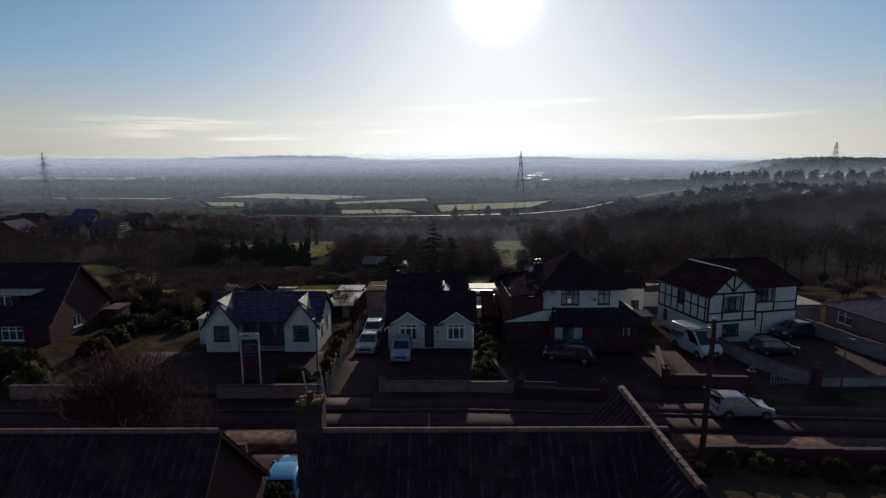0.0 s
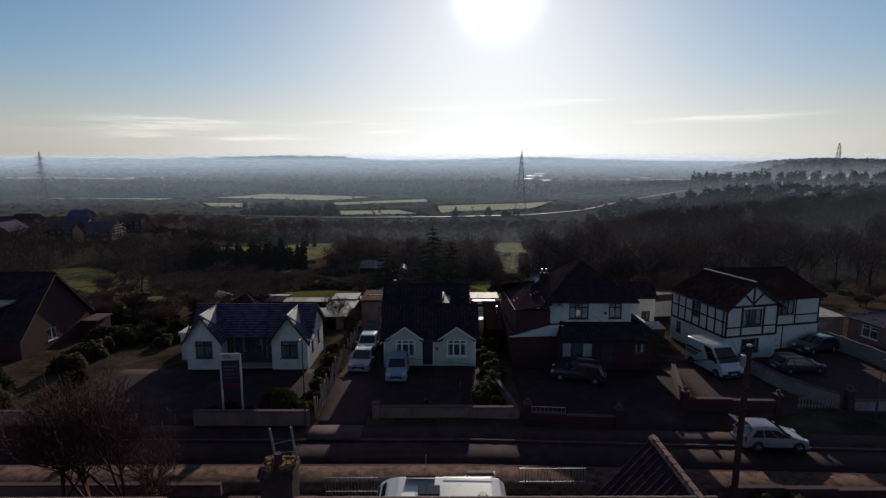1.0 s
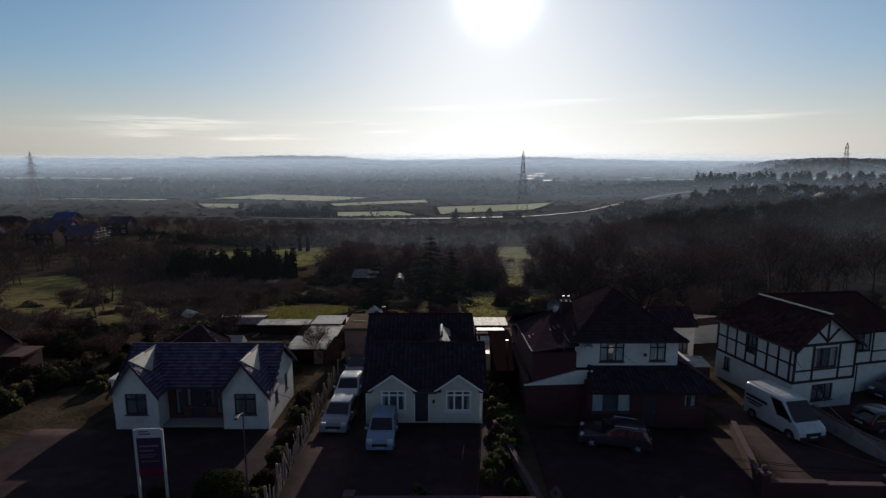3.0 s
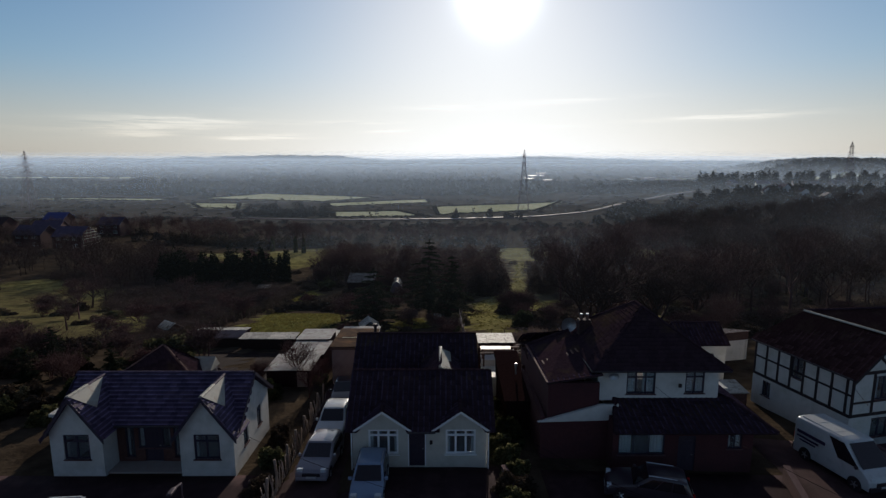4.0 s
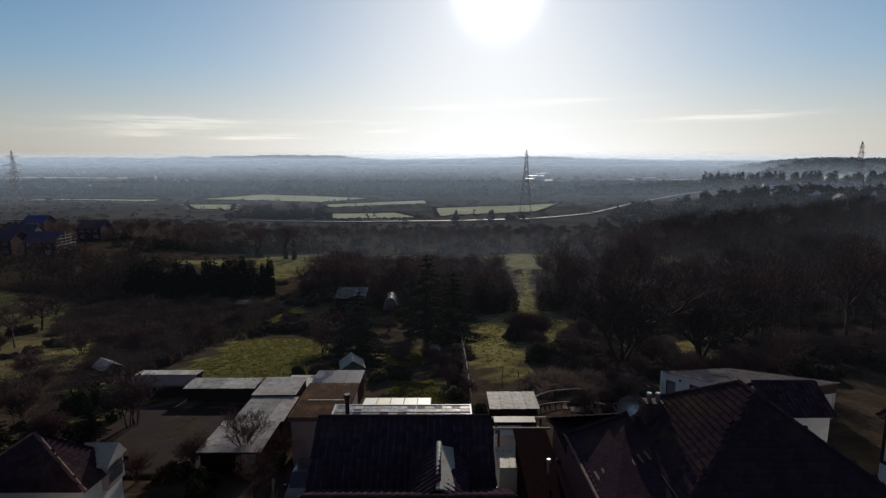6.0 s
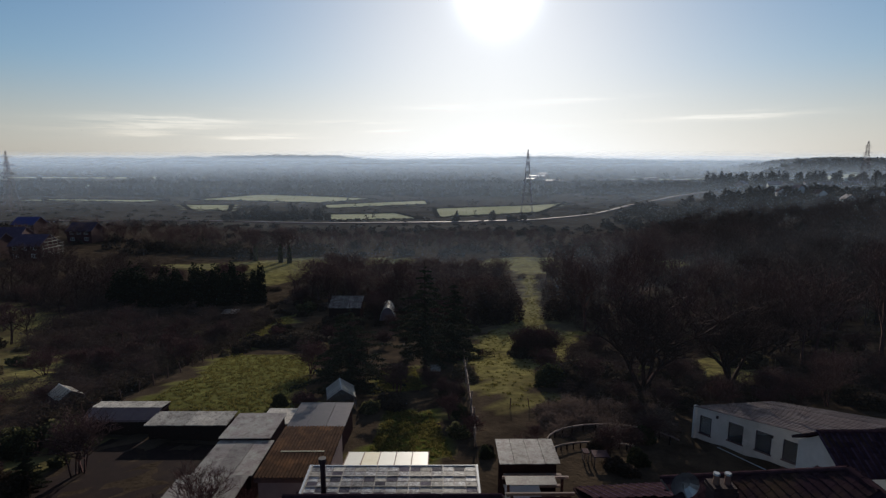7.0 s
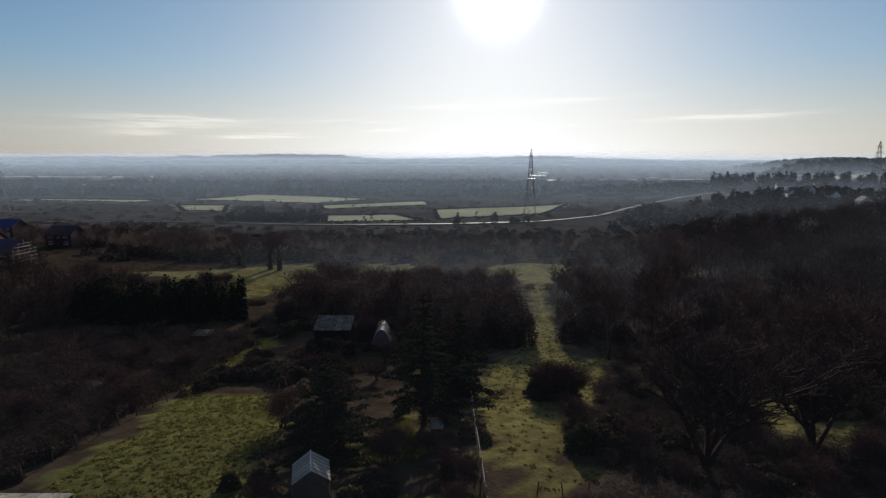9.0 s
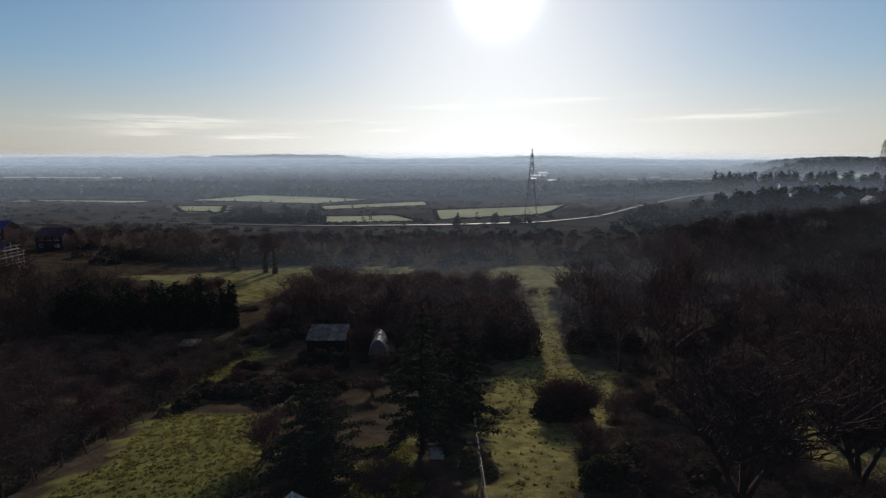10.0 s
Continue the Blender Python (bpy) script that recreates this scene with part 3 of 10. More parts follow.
# meadows and lawns in the grass, some outlined as sunlit patches, and the frosted fields of the plain
WOB = 0.8 * np.sin(GX * 0.9 + 2 * np.sin(GY * 0.5)) + 0.8 * np.sin(GY * 1.1 + GX * 0.3)
LIT_LAWNS = [[(-23.4, 79.0), (-9.8, 79.0), (-10.9, 86), (-12.2, 94), (-13.6, 102.6), (-23.4, 102.6), (-24.6, 113), (-23.0, 127), (-25.9, 130), (-27.6, 114.5), (-25.0, 102), (-23.2, 90)],
         [(4.5, 88.5), (5.4, 84), (7.7, 79.5), (10.6, 80.6), (13.0, 82.4), (10.6, 86.2), (12.2, 91.3), (14.6, 95.4), (17, 99.6), (20, 108), (23.6, 117.4), (19.6, 119), (19.3, 128.7), (20.9, 139.7), (23.0, 154), (27, 178.7), (24.3, 178.5), (20.4, 154), (17.6, 137.5), (14.6, 127.2), (10.7, 120.5), (6.4, 113), (4.6, 98.3)],
         [(-4.2, 84.5), (0.0, 84.5), (-0.9, 94), (-4.3, 94)],
         [(-2.9, 70), (2.6, 70), (1.0, 79), (-2.6, 79)],
         [(-84, 196), (-58, 208), (-42, 221), (-33, 206), (-32.5, 183), (-35.5, 165), (-41, 160), (-50, 182), (-66, 187)],
         [(14, 198), (21, 190), (24.5, 182), (32, 182), (40, 204), (40, 219), (28, 221), (17, 214)],
         [(64, 202), (70, 190), (80, 206), (76, 220), (66, 220)],
         [(28, 89), (33, 86), (38, 92), (36.5, 103), (31, 98)],
         [(-25.8, 66), (-23.2, 67), (-22.8, 72.5), (-24.4, 74), (-26.4, 71)],
         [(-42, 84), (-34, 84), (-43, 99), (-64, 115), (-60, 104)],
         [(-79, 116), (-57, 112), (-66, 132), (-92, 145), (-97, 139)],
         [(-22, 203), (-7.5, 203), (-7.5, 217), (-22, 219)],
         [(-96, 128), (-82, 134), (-59, 116), (-46, 82), (-63, 89)], [(-77, 117), (-58.5, 113), (-36, 83), (-37, 73), (-42.5, 75)]]
FIELDS = [[(-253, 583), (-210, 674), (-65, 598), (-110, 537)], [(-228, 517), (-184, 517), (-163, 456), (-198, 466)], [(-104, 517), (-13, 572), (-9, 517), (-91, 476)],
          [(-80, 429), (-31, 433), (-10, 386), (-70, 377)], [(-4, 470), (115, 527), (74, 434), (0, 394)], [(-407, 593), (-273, 583), (-277, 545), (-389, 570)],
          [(-700, 900), (-300, 850), (-300, 900), (-700, 960)], [(100, 860), (330, 900), (330, 930), (100, 900)], [(400, 1200), (900, 1150), (900, 1220), (400, 1270)], [(-1200, 1300), (-500, 1250), (-500, 1350), (-1200, 1400)]]
grass_w, field_w, lush_w = np.zeros(GX.shape), np.zeros(GX.shape), np.ones(GX.shape) * 0.0
for poly in LIT_LAWNS:
    grass_w[inside(GX + WOB, GY + WOB, poly)] = 1
# half weight: paler ground painted where the left slope lies in sun
for poly in LIT_LAWNS[12:]:
    grass_w[inside(GX + WOB, GY + WOB, poly)] = 0.5
for poly in LIT_LAWNS[2:4]:
    lush_w[inside(GX + WOB * 0.4, GY + WOB * 0.4, poly)] = 1
lush_w[inside(GX + WOB, GY + WOB, LIT_LAWNS[0])] = 0.5
# hoar frost left in the shade beside the lane and on the far meadows
FROST = [[(8, 115), (16, 119), (24, 117.5), (29, 121), (24, 140), (27, 178), (40, 203), (39, 219), (20, 219), (14, 199), (22, 182), (17, 140), (9, 129)], [(-22, 203), (-7, 203), (-7, 217), (-22, 219)], [(-84, 194), (-58, 206), (-42, 221), (-34, 219), (-56, 203), (-66, 190)], [(64, 206), (79, 206), (76, 220), (66, 220)]]
for poly in FROST:
    field_w[inside(GX + WOB * 1.5, GY + WOB * 1.5, poly)] = 0.12
for poly in FIELDS:
    field_w[inside(GX, GY, poly)] = 1
GZ = GZ + JOG * (1 - 0.85 * grass_w)
far_w = sstep(225, 330, GY)


def ground_material():
    m = bpy.data.materials.new("winter_ground")
    m.use_nodes = True
    n, l = m.node_tree.nodes, m.node_tree.links
    b = n["Principled BSDF"]
    b.inputs["Roughness"].default_value = 0.95
    b.inputs["Specular IOR Level"].default_value = 0.0
    tc = n.new("ShaderNodeTexCoord")
    att = n.new("ShaderNodeAttribute"); att.attribute_name = "cover"
    sep = n.new("ShaderNodeSeparateColor"); l.new(att.outputs["Color"], sep.inputs[0])

    def tone(c1, c2, scale, detail=6):
        t = n.new("ShaderNodeTexNoise"); t.inputs["Scale"].default_value = scale; t.inputs["Detail"].default_value = detail
        t.inputs["Roughness"].default_value = 0.65
        l.new(tc.outputs["Object"], t.inputs["Vector"])
        r = n.new("ShaderNodeMapRange"); r.inputs["From Min"].default_value = 0.35; r.inputs["From Max"].default_value = 0.65
        l.new(t.outputs["Fac"], r.inputs["Value"])
        x = n.new("ShaderNodeMixRGB"); x.inputs[1].default_value, x.inputs[2].default_value = (*c1, 1), (*c2, 1)
        l.new(r.outputs[0], x.inputs[0])
        return x.outputs[0]

    def over(fac, a, c):
        x = n.new("ShaderNodeMixRGB"); l.new(fac, x.inputs[0]); l.new(a, x.inputs[1]); l.new(c, x.inputs[2])
        return x.outputs[0]

    scrub = tone((0.036, 0.027, 0.020), (0.088, 0.066, 0.046), 0.35)
    grass = tone((0.112, 0.100, 0.040), (0.290, 0.260, 0.098), 0.6)
    wear = n.new("ShaderNodeTexNoise"); wear.inputs["Scale"].default_value = 0.13; wear.inputs["Detail"].default_value = 7; wear.inputs["Roughness"].default_value = 0.7
    l.new(tc.outputs["Object"], wear.inputs["Vector"])
    worn = n.new("ShaderNodeMapRange")
    for k_, v_ in (("From Min", 0.46), ("From Max", 0.66), ("To Max", 0.75)):
        worn.inputs[k_].default_value = v_
    l.new(wear.outputs["Fac"], worn.inputs["Value"])
    grass = over(worn.outputs[0], grass, tone((0.060, 0.046, 0.026), (0.125, 0.098, 0.050), 1.6))
    field = tone((0.46, 0.46, 0.28), (0.62, 0.60, 0.40), 0.03)
    plain = tone((0.052, 0.046, 0.041), (0.108, 0.094, 0.082), 0.02)
    col = over(sep.outputs[2], scrub, plain)
    col = over(sep.outputs[0], col, grass)
    col = over(sep.outputs[1], col, field)
    col = over(att.outputs["Alpha"], col, tone((0.055, 0.068, 0.016), (0.125, 0.148, 0.030), 1.1))
    l.new(col, b.inputs["Base Color"])
    t = n.new("ShaderNodeTexNoise"); t.inputs["Scale"].default_value = 3; t.inputs["Detail"].default_value = 8
    l.new(tc.outputs["Object"], t.inputs["Vector"])
    bp = n.new("ShaderNodeBump"); bp.inputs["Strength"].default_value = 0.6; bp.inputs["Distance"].default_value = 0.15
    l.new(t.outputs["Fac"], bp.inputs["Height"]); l.new(bp.outputs[0], b.inputs["Normal"])
    return m


ny, nx = GX.shape
idx = np.arange(nx * ny).reshape(ny, nx)
quads = np.stack([idx[:-1, :-1], idx[:-1, 1:], idx[1:, 1:], idx[1:, :-1]], -1).reshape(-1, 4)
gm = np_mesh("ground", np.stack([GX, GY, GZ], -1).reshape(-1, 3), quads, ground_material())
cover = gm.attributes.new("cover", "FLOAT_COLOR", "POINT")
cover.data.foreach_set("color", np.stack([grass_w, field_w, far_w, lush_w], -1).astype(np.float32).ravel())
gm.polygons.foreach_set("use_smooth", np.ones(len(quads), bool))
ground = tagged(new("ground", gm), "brown winter scrub and meadow falling to a wide plain", "ground", kind="structure")


def sheet(name, poly, material, label, dz=0.03, step=1.0, kind="structure", category="ground"):
    """A paved or planted area that follows the ground: a quadrilateral, with its skirt."""
    a, b, c, d = [np.array(p, float) for p in poly]
    n = max(2, int(np.linalg.norm(b - a) / step)), max(2, int(np.linalg.norm(d - a) / step))
    u, w = np.meshgrid(np.linspace(0, 1, n[0] + 1), np.linspace(0, 1, n[1] + 1))
    p = (a * ((1 - u) * (1 - w))[..., None] + b * (u * (1 - w))[..., None] + c * (u * w)[..., None] + d * ((1 - u) * w)[..., None])
    z = land(p[..., 0], p[..., 1]) + dz
    top = np.concatenate([p, z[..., None]], -1).reshape(-1, 3)
    i = np.arange(top.shape[0]).reshape(u.shape)
    f = np.stack([i[:-1, :-1], i[:-1, 1:], i[1:, 1:], i[1:, :-1]], -1).reshape(-1, 4)
    rim = list(i[0]) + list(i[1:, -1]) + list(i[-1, -2::-1]) + list(i[-2:0:-1, 0])
    low = top[rim].copy(); low[:, 2] -= dz + 0.3
    k = len(top)
    m = len(rim)
    skirt = np.array([(rim[j], k + j, k + (j + 1) % m, rim[(j + 1) % m]) for j in range(m)])
    me = np_mesh(name, np.concatenate([top, low]), np.concatenate([f, skirt]), material)
    return tagged(new(name, me), label, category, kind=kind)


ROAD0, ROAD1 = 32.85, 35.5
sheet("road", [(-90, ROAD0), (90, ROAD0), (90, ROAD1), (-90, ROAD1)], M_ASPHALT, "dark worn asphalt street", 0.02)
sheet("pavement", [(-90, ROAD1 + 0.15), (90, ROAD1 + 0.15), (90, 37.2), (-90, 37.2)], M_PAVE, "grey asphalt footway beside the boundary walls", 0.12)
sheet("pavement_near", [(-90, 30.4), (90, 30.4), (90, ROAD0 - 0.15), (-90, ROAD0 - 0.15)], M_VERGE, "rough brown gravel verge on the near side", 0.12)
# kerb stones
kg = Geo().bevel_box(-0.455, -0.07, -0.2, 0.455, 0.07, 0.125, 0.015)
kerb_me = to_mesh("kerb_stone", kg, M_KERB)
for nm, yy in (("kerb", ROAD1 + 0.07), ("kerb_near", ROAD0 - 0.07)):
    kerb = thing(nm, pose(0, yy, 0), "row of grey concrete kerb stones along the street", "kerb", kind="structure")
    for i in range(-42, 46):
        o = part("kerb_stone", kerb_me, None, kerb)
        o.location = (i * 0.92, 0, lz(i * 0.92, yy))
sheet("drive_1", [(-6.3, 37.2), (-3.3, 37.2), (-3.3, 62), (-7.2, 62)], M_DRIVE, "worn tarmac drive between two bungalows", 0.035)
sheet("forecourt_1", [(-3.3, 38.7), (6.3, 38.7), (4.9, 47.8), (-3.3, 47.8)], M_ASPHALT, "dark tarmac forecourt before the bungalow", 0.04)
sheet("forecourt_6", [(-3.2, 24.4), (7.6, 24.4), (7.6, 30.2), (-3.2, 30.2)], M_DRIVE, "gravel front garden with a parked motorhome", 0.04)
sheet("forecourt_5", [(-24, 37.6), (-7.2, 37.6), (-7.2, 46.9), (-24, 46.9)], M_ASPHALT, "dark tarmac forecourt before the slate bungalow", 0.04)
sheet("forecourt_2", [(7.2, 37.4), (19.0, 37.4), (20.6, 47.6), (7.2, 47.6)], M_ASPHALT, "dark tarmac forecourt before the hipped house", 0.04)
sheet("forecourt_3", [(20.2, 38.2), (27.2, 40.8), (27.0, 51.2), (20.9, 52.0)], M_DRIVE, "gravel drive with a parked van", 0.045)
sheet("forecourt_4", [(28.3, 40.6), (46, 40.6), (46, 56), (28.6, 52.6)], M_DRIVE, "gravel forecourt behind a white wall", 0.045)
sheet("drive_2", [(-9.0, 18), (-4.6, 18), (-4.6, 30.6), (-9.0, 30.6)], M_DRIVE, "short concrete drive between two near houses", 0.04)
sheet("crossover", [(-6.5, ROAD1), (-3.3, ROAD1), (-3.3, 37.3), (-6.5, 37.3)], M_KERB, "sloped pale crossover of the drive", 0.13)
sheet("field_road", [(-400, 340), (-40, 356), (-40, 361), (-400, 345)], M_WETROAD, "damp road across the plain shining in the sun", 0.5, 10)
RC = [(-40, 358.5), (10, 364), (60, 377), (110, 415), (150, 462), (200, 500), (260, 530)]
for i in range(len(RC) - 1):
    (xa, ya), (xb, yb) = RC[i], RC[i + 1]
    ua = np.array([xb - xa, yb - ya]) / math.hypot(xb - xa, yb - ya)
    h0 = np.array([-ua[1], ua[0]]) * (3.6 if i < 2 else 2.2)
    sheet("field_road", [(xa - h0[0] - ua[0] * 1.5, ya - h0[1] - ua[1] * 1.5), (xb - h0[0], yb - h0[1]), (xb + h0[0], yb + h0[1]), (xa + h0[0] - ua[0] * 1.5, ya + h0[1] - ua[1] * 1.5)],
          M_WETROAD, "damp road across the plain shining in the sun", 0.5 + 0.02 * i, 10)
# Dark sheet laid over the yard to paint the shade there.
sheet("yard", [(-23.5, 60), (-12, 60), (-12, 72.2), (-21.5, 73.5)], M_YARDSHADE, "near-black sheet painting the shade between bungalow and sheds", 0.03)

# ---- building helpers ----


def line(p0, p1):
    """A frame along a wall: u along it, d inwards (to the left), z up."""
    p0, p1 = Vector((*p0, 0)), Vector((*p1, 0))
    u = (p1 - p0).normalized()
    n = Vector((-u.y, u.x, 0))
    return lambda a, d, z: tuple(p0 + u * a + n * d + Vector((0, 0, z)))


def wall_run(geo, p0, p1, z0, z1, t=0.25, openings=()):
    """A wall with openings (u0, u1, z0, z1) right through it."""
    at = line(p0, p1)
    length = math.hypot(p1[0] - p0[0], p1[1] - p0[1])
    us = sorted({0.003, length - 0.003, *[o[0] for o in openings], *[o[1] for o in openings]})
    zs = sorted({z0, z1, *[o[2] for o in openings], *[o[3] for o in openings]})
    n, m = len(us), len(zs)
    k = n * m
    base = len(geo.v)
    geo.v += [at(u, d, z) for d in (0, t) for z in zs for u in us]

    def solid(i, j):
        if not (0 <= i < n - 1 and 0 <= j < m - 1):
            return False
        a, b, c, d = us[i], us[i + 1], zs[j], zs[j + 1]
        return not any(o[0] - 1e-6 <= a and b <= o[1] + 1e-6 and o[2] - 1e-6 <= c and d <= o[3] + 1e-6 for o in openings)

    for j in range(m - 1):
        for i in range(n - 1):
            if not solid(i, j):
                continue
            a, b, c, d = [base + q for q in (j * n + i, j * n + i + 1, (j + 1) * n + i + 1, (j + 1) * n + i)]
            geo.f += [(a, b, c, d), (d + k, c + k, b + k, a + k)]
            for near, (p, q) in (((i, j - 1), (a, b)), ((i + 1, j), (b, c)), ((i, j + 1), (c, d)), ((i - 1, j), (d, a))):
                if not solid(*near):
                    geo.f.append((q, p, p + k, q + k))
    return geo


def gable_tri(geo, p0, p1, z, top, t=0.25):
    at = line(p0, p1)
    length = math.hypot(p1[0] - p0[0], p1[1] - p0[1])
    v = [at(0, 0, z), at(length, 0, z), at(length / 2, 0, top), at(0, t, z), at(length, t, z), at(length / 2, t, top)]
    return geo.add(v, [(0, 1, 2), (5, 4, 3), (0, 3, 4, 1), (1, 4, 5, 2), (2, 5, 3, 0)])


def bar(geo, at, u0, u1, d0, d1, z0, z1):
    v = [at(u, d, z) for z in (z0, z1) for d in (d0, d1) for u in (u0, u1)]
    geo.add(v, [(0, 2, 3, 1), (4, 5, 7, 6), (0, 1, 5, 4), (2, 6, 7, 3), (0, 4, 6, 2), (1, 3, 7, 5)])


def lattice(at, us, zs, d0, d1):
    """A frame in one piece: every second cell of the grid of bars is open."""
    g = Geo()
    n, m = len(us), len(zs)
    g.v = [at(u, d, z) for d in (d0, d1) for z in zs for u in us]
    k = n * m
    solid = lambda i, j: 0 <= i < n - 1 and 0 <= j < m - 1 and not (i % 2 and j % 2)
    for j in range(m - 1):
        for i in range(n - 1):
            if not solid(i, j):
                continue
            a, b, c, d = j * n + i, j * n + i + 1, (j + 1) * n + i + 1, (j + 1) * n + i
            g.f += [(a, b, c, d), (d + k, c + k, b + k, a + k)]
            for near, (p, q) in (((i, j - 1), (a, b)), ((i + 1, j), (b, c)), ((i, j + 1), (c, d)), ((i - 1, j), (d, a))):
                if not solid(*near):
                    g.f.append((q, p, p + k, q + k))
    return g


def window(house, p0, p1, o, cols=2, transom=0.0, material=None, sill=True, curtain=0.0, f=0.06):
    """A window in the opening o of a wall: frame, panes, sill, and curtains where they show."""
    material = material or M_UPVC
    at = line(p0, p1)
    u0, u1, z0, z1 = o
    mids = [u0 + (u1 - u0) * i / cols for i in range(1, cols)]
    us = [u0, u0 + f] + [c + k * f / 2 for c in mids for k in (-1, 1)] + [u1 - f, u1]
    zs = [z0, z0 + f] + ([z1 - (z1 - z0) * transom - f / 2, z1 - (z1 - z0) * transom + f / 2] if transom else []) + [z1 - f, z1]
    g = lattice(at, us, zs, 0.05, 0.12)
    w = part("window", g, material, house)
    for i in range(cols):
        a, b = u0 + (u1 - u0) * i / cols + 0.01, u0 + (u1 - u0) * (i + 1) / cols - 0.01
        gg = Geo()
        bar(gg, at, a, b, 0.078, 0.084, z0 + 0.02, z1 - 0.02)
        p = part("pane", gg, M_GLASS, w)
        p.visible_shadow = False
    if sill:
        gs = Geo()
        bar(gs, at, u0 - 0.06, u1 + 0.06, -0.06, 0.05, z0 - 0.06, z0)
        part("sill", gs, M_UPVC if material is M_UPVC else M_KERB, w)
    if curtain:
        n = 14
        for a, b in ((u0, u0 + (u1 - u0) * curtain / 2), (u1 - (u1 - u0) * curtain / 2, u1)):
            v = []
            for k in range(n + 1):
                uu = a + (b - a) * k / n
                dd = 0.24 + 0.02 * math.sin(k * 2.1)
                v += [at(uu, dd, z0), at(uu, dd, z1), at(uu, dd + 0.015, z0), at(uu, dd + 0.015, z1)]
            fc = []
            for k in range(n):
                i = 4 * k
                fc += [(i, i + 4, i + 5, i + 1), (i + 2, i + 3, i + 7, i + 6)]
            part("curtain", Geo().add(v, fc), M_CURTAIN, w)
    return w


def door(house, p0, p1, o, material=None):
    at = line(p0, p1)
    u0, u1, z0, z1 = o
    g = Geo()
    bar(g, at, u0, u0 + 0.07, 0.04, 0.14, z0, z1); bar(g, at, u1 - 0.07, u1, 0.04, 0.14, z0, z1); bar(g, at, u0 + 0.07, u1 - 0.07, 0.04, 0.14, z1 - 0.07, z1)
    fr = part("door_frame", g, M_UPVC if material is None else material, house)
    g = Geo()
    bar(g, at, u0 + 0.07, u1 - 0.07, 0.07, 0.12, z0 + 0.02, z1 - 0.07)
    for a in (0.16, 0.54):
        bar(g, at, u0 + 0.07 + a * (u1 - u0 - 0.14), u0 + 0.07 + (a + 0.3) * (u1 - u0 - 0.14), 0.055, 0.07, z0 + 0.25, z0 + 0.9)
        bar(g, at, u0 + 0.07 + a * (u1 - u0 - 0.14), u0 + 0.07 + (a + 0.3) * (u1 - u0 - 0.14), 0.055, 0.07, z0 + 1.05, z1 - 0.3)
    lf = part("door", g, M_DOOR, house, "dark panelled front door")
    g = Geo()
    bar(g, at, u1 - 0.2, u1 - 0.12, 0.02, 0.055, z0 + 1.0, z0 + 1.04)
    part("handle", g, M_METAL, lf)


def tile_shape(kind, w, e):
    """One roof tile, x along the eave, y up the slope, z out of it."""
    g = Geo()
    if kind == "slate":
        g.add([(-w / 2 + 0.004, -0.02, 0), (w / 2 - 0.004, -0.02, 0), (w / 2 - 0.004, -0.02, 0.04), (-w / 2 + 0.004, -0.02, 0.04), (-w / 2 + 0.004, e * 1.1, 0), (w / 2 - 0.004, e * 1.1, 0), (w / 2 - 0.004, e * 1.1, 0.01), (-w / 2 + 0.004, e * 1.1, 0.01), (w / 2 - 0.004, e * 0.25, 0.033), (-w / 2 + 0.004, e * 0.25, 0.033)],
              [(0, 1, 2, 3), (3, 2, 8, 9), (9, 8, 6, 7), (1, 5, 6, 8, 2), (0, 3, 9, 7, 4), (4, 7, 6, 5)])
    else:
        prof = [(-0.5, 0.006), (-0.38, 0.036), (-0.22, 0.036), (-0.1, 0.008), (0.3, 0.004), (0.5, 0.012)]
        pts = [(a * w, b) for a, b in prof]
        n = len(pts)
        v = [(a, -0.03, b + 0.022) for a, b in pts] + [(a, e * 1.08, b + 0.004) for a, b in pts] + [(a, -0.03, b) for a, b in pts]
        f = [(i, i + 1, n + i + 1, n + i) for i in range(n - 1)] + [(2 * n + i, 2 * n + i + 1, i + 1, i) for i in range(n - 1)]
        g.add(v, f)
    return g


TILES = {}


